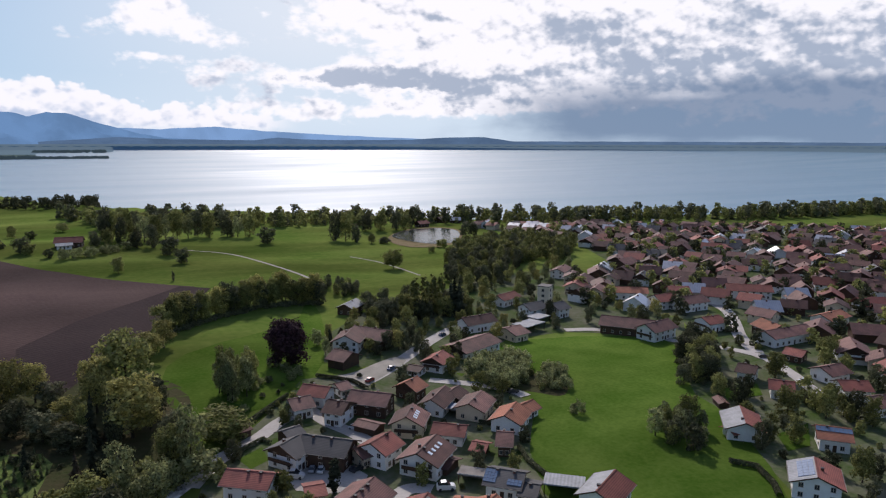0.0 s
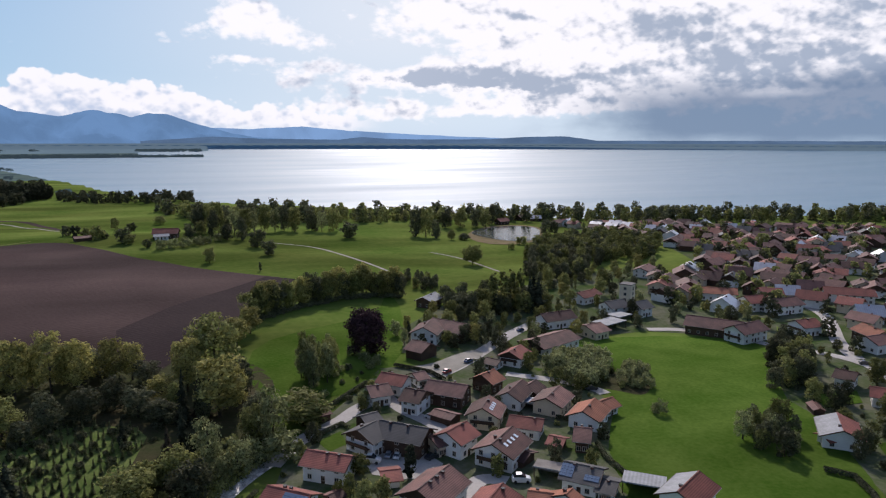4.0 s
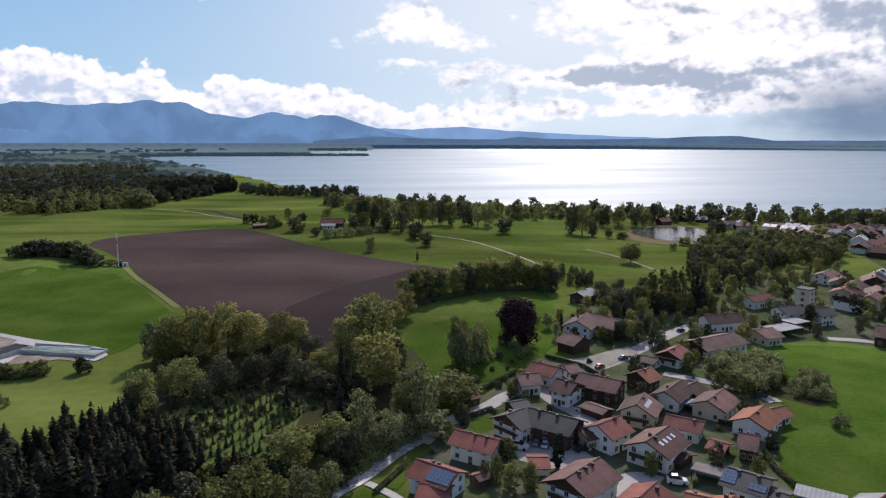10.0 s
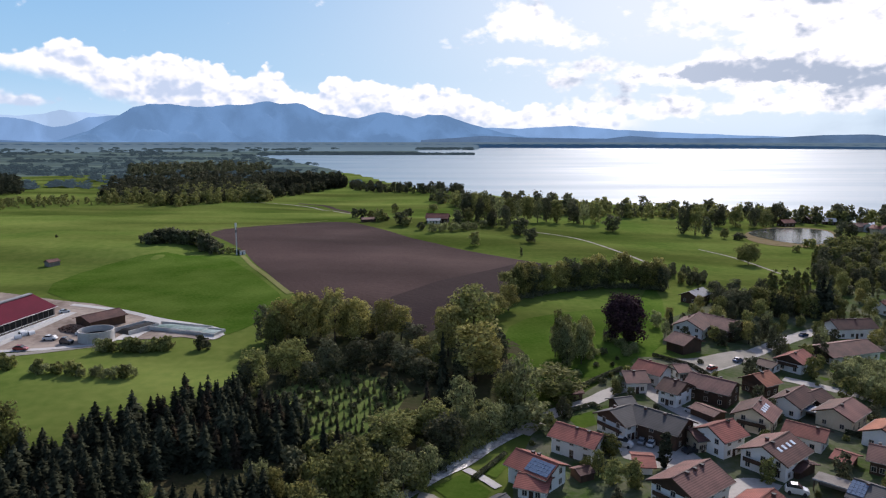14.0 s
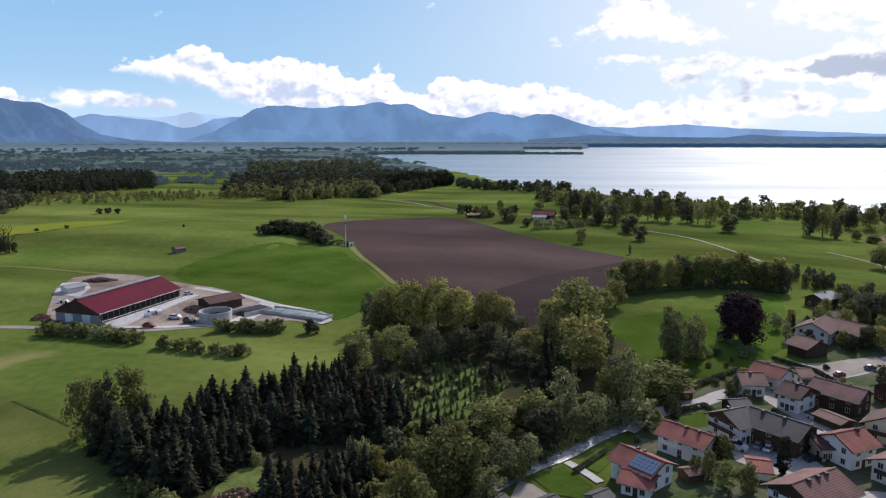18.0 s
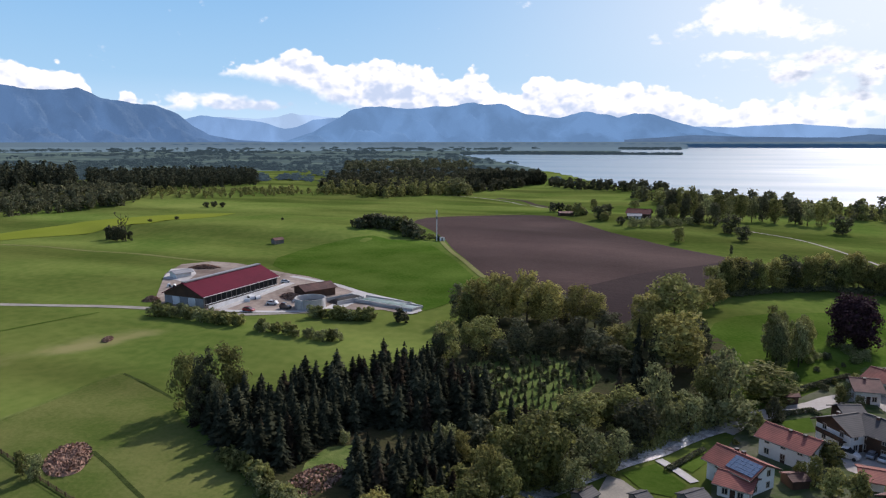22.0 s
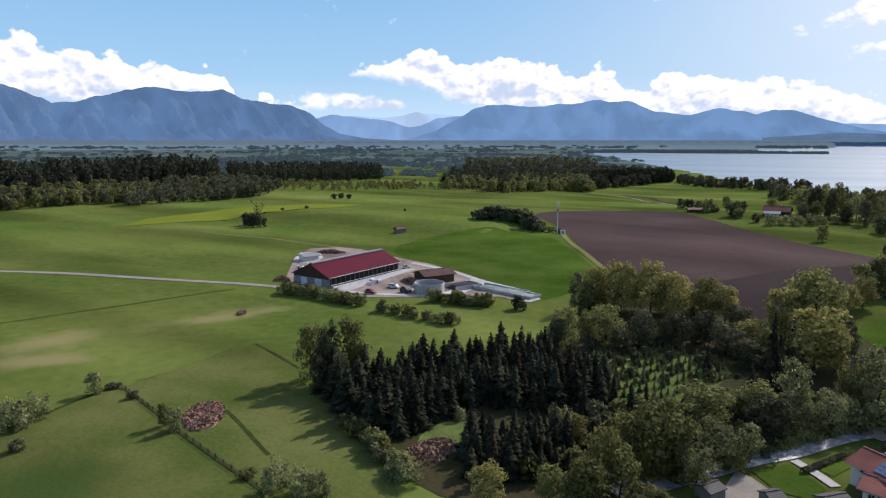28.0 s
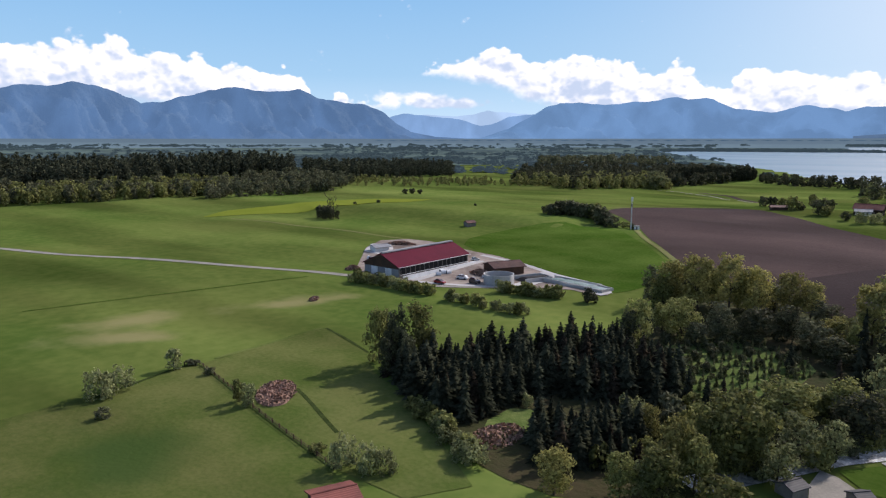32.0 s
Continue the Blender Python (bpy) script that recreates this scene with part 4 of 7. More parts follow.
def spruce_mesh(name, seed, tall, wide, mat, tiers=15):
    """A conifer of drooping sprays in uneven tiers round its stem, pointed at the top."""
    rng = np.random.default_rng(seed)
    V, F = [], []
    lean = rng.uniform(-0.02, 0.02, 2)
    for t in range(tiers):
        k = (t + rng.uniform(-0.3, 0.3)) / tiers
        k = min(max(k, 0.0), 0.985)
        z, r = tall * (0.05 + 0.93 * k), wide / 2 * (1 - k) ** 0.78 * rng.uniform(0.75, 1.2) + 0.1
        n = max(5, int(12 * (1 - k) + 4))
        for i in range(n):
            a = 6.283 * (i + rng.uniform(-0.5, 0.5)) / n
            rr, w, dz = r * rng.uniform(0.5, 1.25), 0.42 * r / n * 6.283, rng.uniform(-0.35, 0.35) * tall / tiers
            ca, sa, x0, y0 = math.cos(a), math.sin(a), lean[0] * z, lean[1] * z
            o = len(V)
            V += [(x0, y0, z + dz + tall * 0.035), (x0 + ca * rr * 0.55 - sa * w, y0 + sa * rr * 0.55 + ca * w, z + dz - 0.12 * rr), (x0 + ca * rr, y0 + sa * rr, z + dz - rr * rng.uniform(0.1, 0.42)), (x0 + ca * rr * 0.55 + sa * w, y0 + sa * rr * 0.55 - ca * w, z + dz - 0.12 * rr), (x0 + ca * rr * 0.6, y0 + sa * rr * 0.6, z + dz - 0.55 * rr)]
            F += [(o, o + 1, o + 2, o + 3), (o + 1, o + 4, o + 3)]
    me = bpy.data.meshes.new(name)
    me.from_pydata(V, [], F)
    me.materials.append(mat)
    return me

KINDS, SMALL = {}, {}

def tree_kind(key, name, label, crowns, trunks, category="tree"):
    KINDS[key] = (name, label, crowns, trunks, category)

def plant(key, x, y, scale=1.0, rng=random, wide=1.0, group="", label="", sink=0.0):
    name, text, crowns, trunks, category = KINDS[key]
    X, Y, Z = fold(x, y, hz(x, y) - sink)
    i = rng.randrange(len(crowns))
    stretch = rng.uniform(0.75, 1.15) if trunks and key not in ("purple", "oak") else 1.0
    if scale < 0.62 and key in SMALL:
        crowns = SMALL[key]
    e = tagged(new(name, None if trunks else crowns[i]), label or text, category, group)
    e.matrix_world = Matrix.LocRotScale((float(X), float(Y), float(Z)), Euler((0, 0, rng.uniform(0, 6.283))), (scale * wide * stretch, scale * wide * stretch, scale))
    if trunks:
        new("trunk", trunks[i % len(trunks)]).parent = e
        new("crown", crowns[i % len(crowns)]).parent = e
    return e

TR = [trunk_mesh("trunk_broad", s, 9, 0.35, 7) for s in range(3)]
TS = [trunk_mesh("trunk_slim", s + 5, 10, 0.18, 0) for s in range(2)]
tree_kind("broad", "broadleaf_tree", "broadleaf tree in fresh spring leaf", [crown_mesh("crown_broad", s, 13, 9.5, 0.2, 28, 2700, 0.36, LEAF) for s in range(5)], TR)
tree_kind("gold", "maple_tree", "maple tree with golden young leaves", [crown_mesh("crown_gold", s + 10, 15, 10, 2, 30, 2700, 0.37, LEAF_GOLD) for s in range(4)], TR)
tree_kind("dark", "alder_tree", "dense dark green alder tree", [crown_mesh("crown_dark", s + 20, 13, 9, 0.0, 26, 2600, 0.36, LEAF_DARK) for s in range(4)], TR)
tree_kind("grey", "willow_tree", "pale grey-green willow with loose crown", [crown_mesh("crown_grey", s + 30, 12, 8, 1.5, 24, 1700, 0.34, LEAF_GREY) for s in range(3)], TR)
tree_kind("purple", "copper_beech", "dark purple copper beech on the slope", [crown_mesh("crown_purple", 41, 15, 13.5, 0.3, 60, 8000, 0.38, LEAF_PURPLE)], TR)
tree_kind("oak", "oak_tree", "single spreading oak in the meadow", [crown_mesh("crown_oak", 43, 14, 15, 2.5, 34, 4200, 0.42, LEAF)], TR)
tree_kind("poplar", "poplar_tree", "tall narrow poplar", [crown_mesh("crown_poplar", s + 45, 20, 4.5, 1.5, 22, 1000, 0.5, LEAF) for s in range(2)], TS)
tree_kind("bush", "bush", "rounded leafy green bush on grass", [crown_mesh("crown_bush", s + 50, 3.2, 4.2, 0.0, 12, 480, 0.36, LEAF) for s in range(3)], [], "bush")
tree_kind("palebush", "bush", "pale grey-green willow bush in grass", [crown_mesh("crown_palebush", s + 55, 4.5, 6.5, 0.0, 14, 1000, 0.28, LEAF_GREY) for s in range(2)], [], "bush")
tree_kind("darkbush", "bush", "low dense dark green bush", [crown_mesh("crown_darkbush", s + 60, 3.2, 4.2, 0.0, 14, 480, 0.36, LEAF_DARK) for s in range(3)], [], "bush")
tree_kind("spruce", "spruce_tree", "dark slender spruce in a dense stand", [spruce_mesh("crown_spruce", s + 70, 12, 5.2, NEEDLE_BROWN if s == 5 else NEEDLE, 20) for s in range(7)], TS)
tree_kind("young", "young_conifer", "small dull green conifer in a planted row", [spruce_mesh("crown_young", s + 75, 3.6, 1.6, NEEDLE_NEW, 10) for s in range(3)], [])
tree_kind("column", "cypress", "dark columnar cypress beside the houses", [crown_mesh("crown_column", 81, 9, 2.2, 0.0, 20, 900, 0.35, NEEDLE)], [])

SMALL["broad"] = [crown_mesh("crown_light", s + 130, 13, 9.5, 0.0, 22, 1200, 0.55, LEAF) for s in range(5)]
SMALL["dark"] = [crown_mesh("crown_light", s + 136, 13, 9, 0.0, 20, 1200, 0.55, LEAF_DARK) for s in range(5)]
SMALL["grey"] = [crown_mesh("crown_light", s + 142, 12, 8, 0.0, 20, 1000, 0.5, LEAF_GREY) for s in range(5)]

def inside(p, poly):
    hit = False
    for (x0, y0), (x1, y1) in zip(poly, poly[1:] + poly[:1]):
        if (y0 > p[1]) != (y1 > p[1]) and p[0] < (x1 - x0) * (p[1] - y0) / (y1 - y0) + x0:
            hit = not hit
    return hit

def scatter(poly, spacing, seed):
    """Points inside a polygon, no two nearer than about the spacing."""
    rng = random.Random(seed)
    xs, ys = [p[0] for p in poly], [p[1] for p in poly]
    out = []
    i = 0
    y = min(ys)
    while y < max(ys):
        x = min(xs) + (i % 2) * spacing / 2
        while x < max(xs):
            p = (x + rng.uniform(-0.38, 0.38) * spacing, y + rng.uniform(-0.38, 0.38) * spacing)
            if inside(p, poly):
                out.append(p)
            x += spacing
        y += spacing * 0.87
        i += 1
    return out

def grove(poly, spacing, seed, mix, lo, hi, group="", wide=1.0):
    rng = random.Random(seed)
    for x, y in scatter(poly, spacing, seed):
        plant(rng.choice(mix), x, y, rng.uniform(lo, hi), rng, wide, group)

def woods(name, label, spots, meshes, seed, kind="stuff", category="woodland"):
    """Many trees as one mesh; spots: x, y, height scale, width scale."""
    rng = random.Random(seed)
    data = []
    for me in meshes:
        v = np.empty(len(me.vertices) * 3)
        me.vertices.foreach_get("co", v)
        data.append((v.reshape(-1, 3), [tuple(p.vertices) for p in me.polygons]))
    V, F, o = [], [], 0
    for x, y, sz, sw in spots:
        v, f = data[rng.randrange(len(data))]
        a = rng.uniform(0, 6.283)
        c, s_ = math.cos(a), math.sin(a)
        w = np.stack([(v[:, 0] * c - v[:, 1] * s_) * sw + x, (v[:, 0] * s_ + v[:, 1] * c) * sw + y, v[:, 2] * sz + hz(x, y)], -1)
        V.append(np.stack(fold(w[:, 0], w[:, 1], w[:, 2]), -1))
        F += [tuple(i + o for i in q) for q in f]
        o += len(v)
    V = np.concatenate(V)
    me = bpy.data.meshes.new(name)
    me.from_pydata(V.tolist(), [], F)
    me.materials.append(meshes[0].materials[0])
    return tagged(new(name, me), label, category, kind=kind)

def spots(poly, spacing, seed, lo, hi, wide=1.0):
    rng = random.Random(seed + 500)
    return [(x, y, k, k * wide) for x, y in scatter(poly, spacing, seed) for k in (rng.uniform(lo, hi),)]

# young conifers in planted rows
ROWS_POLY = [(-58.9, 193.6), (-48.5, 204.3), (-41, 210.6), (-30.3, 209.3), (-20.7, 205.9), (-17.4, 198.5), (-20.5, 180.1), (-25.3, 169), (-32.4, 161.9), (-41.2, 162.9), (-49.8, 166.7)]
patch("plantation_grass", "grassy clearing with planted rows", "meadow", ROWS_POLY, CLEARING, 0.16)
patch("clearing_grass", "grassy clearing between the spruce stands", "meadow", [(-71.5, 122.6), (-70.8, 131.3), (-65.9, 134.0), (-61.0, 130.0), (-61.9, 124.4), (-63.2, 115.8), (-68.6, 114.2)], CLEARING, 0.16)
rng = random.Random(9)
ax = Vector((0.52, 0.85))
for i in range(-30, 30):
    for j in range(-40, 40):
        x, y = -22 + ax.x * j * 2.7 + ax.y * i * 4.6 + rng.uniform(-0.4, 0.4), 205 + ax.y * j * 2.7 - ax.x * i * 4.6 + rng.uniform(-0.4, 0.4)
        if inside((x, y), ROWS_POLY):
            plant("young", x, y, rng.uniform(0.65, 1.25), rng, group="rows of young conifers")

SPRUCE_1 = [(-106, 130.5), (-90.4, 120.4), (-77.8, 116.9), (-72.5, 121.8), (-71.4, 132.5), (-68.8, 141.9), (-52.7, 148.6), (-48.1, 156.4), (-43.4, 165.5), (-44.6, 172.8), (-52.9, 176.7), (-65.3, 183.5), (-82, 176.7), (-87.3, 162.3), (-94.5, 147.8), (-103, 140.1)]
grove(SPRUCE_1, 3.15, 1, ["spruce"], 0.5, 1.0, "spruce stand", 1.45)
SPRUCE_2 = [(-57.8, 116.5), (-53.6, 110.5), (-37.8, 116.9), (-37.4, 130.4), (-42.3, 138.1), (-55.8, 131.8), (-61.2, 126.1)]
grove(SPRUCE_2, 3.2, 2, ["spruce"], 0.42, 0.8, "spruce stand", 1.5)
# broadleaf clump at the corner of the spruce stand
CORNER_TREES = (("broad", -112.7, 136.4, 15.5, 7.8), ("dark", -106.6, 135.6, 17.1, 8), ("broad", -102.8, 140.3, 17.2, 9.1), ("dark", -100.7, 132.8, 11.9, 5.7), ("dark", -105.4, 130.9, 10.3, 5.8))
# golden maples along the foot of the field
RIDGE_TREES = (("dark", -73.6, 240.7, 14.9, 9.4), ("gold", -66.4, 236.2, 18.1, 11.8), ("gold", -57.3, 235.4, 20.9, 12.4), ("gold", -47.9, 239.1, 20.8, 13.3), ("gold", -38.9, 239.1, 17.3, 11.7), ("gold", -30.4, 240.5, 16.4, 12.5), ("gold", -24.4, 242.8, 13.5, 10.2), ("dark", -19.4, 238.5, 8.5, 8.4), ("dark", -65, 244.7, 12.5, 12.6), ("broad", -54.9, 247.3, 15.2, 12.6), ("broad", -44.5, 247.8, 13.3, 12.6), ("dark", -35.6, 249.3, 10.4, 12.6), ("broad", -67.9, 232.5, 13, 10.1))
# darker trees on the lower side
INNER_TREES = (("broad", -62.6, 192.4, 14.3, 8.8), ("dark", -64.4, 188.7, 11.8, 6.7), ("broad", -54.4, 205.9, 12.9, 9.3), ("dark", -44.4, 209.8, 12.2, 11.2), ("dark", -35.6, 214.7, 10.6, 11), ("dark", -27.6, 220.4, 10.8, 11.2), ("dark", -49, 202.6, 7, 7), ("gold", -14.3, 221.7, 9.1, 11.2), ("dark", -20.7, 213.6, 9.8, 9), ("dark", -14.2, 206.4, 8.3, 8.7), ("broad", -9.9, 212.8, 10.4, 7.2), ("broad", -61.3, 210.3, 9.1, 7.4))
# tall maples above the brook
MAPLE_TREES = (("gold", -6.9, 228.2, 18.9, 11), ("broad", 2, 239.3, 22.9, 15.8), ("gold", 2.4, 206.7, 19.3, 17.2), ("dark", 9, 220.4, 13.7, 9.2), ("gold", 10.5, 269.2, 11.8, 11.2), ("gold", 16.9, 285, 11.8, 11.8), ("dark", -2.4, 203.8, 12.3, 6.9), ("gold", 7.3, 209.8, 14.1, 10.6))
# trees and bushes along the brook
BROOK_TREES = (("grey", -1.4, 172, 15.8, 7.3), ("grey", 15.7, 183.4, 17.6, 9.3), ("broad", 10.4, 186.8, 11.8, 7.1), ("dark", 13.3, 194.1, 12.6, 8.2), ("palebush", 16.8, 175.6, 7.1, 13.7), ("broad", 25.4, 195.9, 9.2, 19.3), ("grey", 5.7, 169, 10.7, 8), ("palebush", 0.7, 165.9, 7.7, 7.2), ("broad", -19.3, 160.7, 9.8, 10.5), ("broad", -8.5, 171.7, 8.9, 10.3), ("dark", -5.8, 158.5, 11.6, 10.9), ("grey", -14.2, 140.5, 10.7, 8.2), ("grey", -8.5, 146.7, 9.1, 5.8), ("broad", -23.2, 132.2, 15.7, 11.1), ("broad", -27.2, 127, 13.7, 10.3), ("broad", -19.8, 132.4, 13.1, 7), ("palebush", 8.8, 174.7, 7.5, 7.5))
# bushes and maples round the small spruce stand
BANK_TREES = (("broad", -27.2, 118, 11.2, 8.7), ("gold", -30.6, 118.7, 13.5, 6.5), ("broad", -31.2, 111.2, 10.1, 7.3), ("grey", -33.5, 110.3, 7.9, 6.3), ("gold", -46.4, 102.4, 8.7, 6.2), ("broad", -36.9, 107.9, 8.9, 6.2), ("palebush", -46.4, 138.5, 6.4, 5.1), ("gold", -40.4, 134.2, 7.6, 4), ("palebush", -45.5, 141.9, 5, 3.9), ("palebush", -68, 134.2, 3.3, 2.9), ("bush", -43.8, 116.1, 4.7, 4.5), ("bush", -13.4, 173, 4.6, 7.5), ("broad", -22, 113.3, 7.9, 7.4), ("grey", -15.9, 128.7, 9, 5.8))
# single spruces at the edge of the young rows
STRAY_SPRUCES = (("spruce", -43.6, 162.2, 10.5, 5.2), ("spruce", -44.8, 152.7, 8.2, 4.1), ("spruce", -39.8, 160.2, 8.9, 4.3), ("spruce", -34.7, 156.8, 8.4, 3.9), ("spruce", -31.4, 157.5, 8.7, 3.9), ("spruce", -48.5, 170.1, 8.9, 4.5), ("spruce", -7.8, 203.7, 17.4, 5.8), ("spruce", -3.3, 208.3, 14.1, 5.9), ("spruce", -23.3, 195, 9, 4.3), ("spruce", -7.5, 187.1, 13.9, 5.4), ("spruce", -11.3, 180.7, 11, 4.6), ("spruce", -5.2, 182.6, 11.2, 5.3))
WOOD_RNG = random.Random(606)
SIZE = {"broad": (13, 9.5), "gold": (15, 10), "dark": (13, 9), "grey": (12, 8), "spruce": (12, 5.2), "bush": (3.2, 4.2), "palebush": (4.5, 6.5), "darkbush": (3.2, 4.2)}
for rows in (CORNER_TREES, RIDGE_TREES, INNER_TREES, MAPLE_TREES, BROOK_TREES, BANK_TREES, STRAY_SPRUCES):
    for kind, x, y, tall, wide in rows:
        k = tall / SIZE[kind][0]
        plant(kind, x, y, k, WOOD_RNG, wide / SIZE[kind][1] / k * 1.08)
UNDER = [(-42.6, 150.3), (-37.4, 159.1), (-25, 167.4), (-14.5, 185), (-2, 190.1), (18.5, 190.6), (19, 181.5), (0.1, 164.6), (-10.1, 139.3), (-24.4, 124.6), (-39.3, 117.8), (-43.3, 122.7)]
UNDER_SPOTS = spots(UNDER, 5.5, 61, 0.7, 1.5)
woods("undergrowth", "bushes below the trees along the brook", UNDER_SPOTS[::2], KINDS["bush"][2], 62, category="undergrowth")
woods("undergrowth", "dark bushes below the trees along the brook", UNDER_SPOTS[1::2], KINDS["darkbush"][2], 64, category="undergrowth")
woods("undergrowth", "low bushes round the planted rows", spots([(-65.7, 189.9), (-59.5, 204.5), (-45.3, 222.2), (-21.4, 219.6), (-10.7, 212.7), (-6.8, 200.6), (-17.8, 187.8), (-51.7, 167.8)], 6.5, 63, 0.4, 0.9), KINDS["darkbush"][2], 65, category="undergrowth")
EDGE_ROW = [(17.4, 302.2), (23.5, 309.1), (30.1, 316.4), (37.4, 323.2), (45.0, 329.9), (52.5, 335.2), (60.1, 340.3), (66.8, 343.6), (73.5, 345.5), (79.8, 345.9), (85.8, 345.0), (90.8, 342.5), (96.2, 340.1)]
EDGE_ROW += [((a[0] + b[0]) / 2 + 1.5, (a[1] + b[1]) / 2 + 2.5) for a, b in zip(EDGE_ROW, EDGE_ROW[1:])]
for k, (x, y) in enumerate(EDGE_ROW):
    plant(("broad", "gold", "dark", "broad", "gold")[k % 5], x, y, random.Random(k + 400).uniform(0.95, 1.3), random.Random(k + 410), 1.0, "trees along the field edge")
grove([(22.9, 221.3), (33.2, 220.7), (43.8, 227.8), (45.2, 246.6), (33.7, 239.0)], 5.5, 21, ["grey", "broad"], 0.95, 1.35, wide=0.6)
grove([(95.1, 360.3), (109.4, 347.9), (123.7, 355.6), (127.8, 387.1), (106.3, 391.2)], 7, 23, ["broad", "dark"], 0.4, 0.6)
grove([(101.9, 290.8), (122.7, 287.7), (158.5, 296.1), (171.7, 321.8), (138.0, 318.7), (115.4, 323.2)], 8, 24, ["dark", "dark", "broad"], 0.6, 0.95)
grove([(184.0, 369.7), (181.3, 340.4), (254.7, 389.6), (291.5, 447.6), (257.1, 472.3), (215.5, 427.4)], 10, 25, ["dark", "broad"], 0.6, 0.95)
grove([(180.0, 174.2), (186.3, 164.7), (203.4, 176.4), (229.6, 204.7), (219.0, 210.4)], 5.5, 26, ["dark", "broad", "dark"], 0.6, 0.9)
grove([(134.5, 139.2), (144.8, 130.1), (156.6, 137.1), (157.0, 151.1), (147.5, 153.3)], 5.5, 27, ["broad", "grey", "dark"], 0.45, 0.8)
grove([(157.8, 124.0), (161.9, 118.2), (180.0, 130.5), (173.8, 133.4)], 8, 28, ["dark", "broad"], 0.6, 0.8)
grove([(157.6, 95.9), (166.2, 91.8), (181.7, 101.4), (172.1, 102.5)], 9, 29, ["broad"], 0.7, 0.9)
plant("darkbush", -93.3, 231.4, 1.5, random.Random(31), label="single round bush on the pasture")
grove([(-78.2, 110.1), (-68.0, 105.1), (-60.6, 99.2), (-58.4, 100.4), (-65.3, 106.7), (-75.2, 111.9)], 4.5, 34, ["bush", "palebush"], 0.6, 1.0)
grove([(28.9, 229.8), (35.8, 200.0), (46.2, 199.4), (62.9, 229.3), (63.2, 256.3), (45.4, 256.1)], 8, 65, ["bush", "palebush", "darkbush"], 0.4, 0.9)
plant("purple", 57.9, 251.1, 1.2, random.Random(1), 1.12)
plant("oak", 174.6, 432.0, 1.0, random.Random(2))
for k, (x, y) in enumerate([(135.7, 295.4), (141.3, 297.8), (145.3, 298.3), (129.2, 292.9)]):
    plant("poplar", x, y, 1.15, random.Random(k), group="row of poplars", label="tall narrow poplar in a short row")
for k, (x, y) in enumerate([(149.3, 295.1), (153.7, 293.8), (154.3, 300.2)]):
    plant("spruce", x, y, 1.5, random.Random(k), 1.4, label="tall dark spruce above the village")
plant("column", 46.2, 153.7, 1.03, random.Random(8), 1.55)
plant("column", 79.4, 266.4, 0.9, random.Random(9))
for k, (x, y) in enumerate([(106.0, 251.5), (111.4, 256.3), (109.9, 246.1)]):
    plant("dark", x, y, 0.75, random.Random(k + 40), 0.8)
for k, (x, y) in enumerate([(32.5, 145.7), (36.5, 145.0), (30.0, 149.7), (34.6, 159.9)]):
    plant("broad", x, y, 0.5, random.Random(k + 50))
grove([(115.9, 212.6), (118.6, 197.6), (131.6, 197.8), (142.2, 210.1), (143.2, 228.0), (127.7, 226.1)], 4.6, 51, ["palebush"], 1.0, 1.5, "willow thicket in the meadow")
grove([(130.3, 192.2), (139.5, 186.5), (150.6, 198.9), (146.7, 210.3)], 4.6, 52, ["palebush"], 0.8, 1.3, "willow thicket in the meadow")
grove([(130.9, 174.6), (131.1, 166.6), (137.3, 174.1), (137.1, 180.0)], 4.6, 53, ["palebush"], 0.8, 1.1, "willow thicket in the meadow")
for k, (x, y) in enumerate([(130.7, 198.2), (133.0, 190.9), (138.4, 188.3), (137.6, 205.0)]):
    plant("bush", x, y, 0.7, random.Random(k + 70), group="willow thicket in the meadow")
CLUMP = ((-203.2, 422.8), (-197.6, 418.9), (-195, 422.3), (-192.4, 425.7), (-190.4, 428.7), (-186.5, 428.3), (-181.8, 426.1), (-178.2, 425.5), (-175.1, 426.8), (-171.6, 426.1), (-162.8, 417), (-157.6, 412.8), (-151.9, 406.9), (-144.5, 407.5), (-138.9, 405.5))
for k, (x, y) in enumerate(CLUMP):
    plant("bush" if k in (9, 13) else "darkbush", x, y, (1.8, 2.2, 2.6, 2.9, 3.0, 2.7, 2.6, 2.6, 2.9, 3.1, 3.3, 2.4, 2.2, 1.2, 1.0)[k], random.Random(k + 80), 1.15, "clump of bushes at the field corner")
for k, (x, y) in enumerate([(-343.9, 352.8), (-344.0, 359.5), (-377.2, 425.0), (-353.5, 426.4), (-414, 540), (-408, 544), (-401, 547), (-276.6, 449.2), (-137.8, 75.3)]):
    plant("darkbush", x, y, (2.6, 2.4, 0.8, 0.8, 1.5, 1.6, 1.4, 0.6, 0.8)[k], random.Random(k + 90))
# pasture by the old fence
PASTURE_TREES = (("palebush", -149.1, 80.6, 6.7, 7.8), ("palebush", -150.5, 86.9, 5.3, 8.8), ("grey", -152.7, 102.8, 6.1, 5.4), ("darkbush", -152.5, 108, 1.6, 3.9), ("darkbush", -142, 105.4, 2.2, 3), ("broad", -122, 98.1, 5.4, 3.3), ("grey", -118.5, 97.8, 5.9, 3.9), ("bush", -90.2, 90.4, 2.1, 3.4), ("palebush", -81.6, 88.8, 6.2, 6.4), ("palebush", -77.7, 90.2, 5.2, 5.8), ("palebush", -74.2, 91.3, 4.8, 4.7))
for kind, x, y, tall, wide in PASTURE_TREES:
    k = tall / SIZE[kind][0]
    plant(kind, x, y, k, WOOD_RNG, wide / SIZE[kind][1] / k)
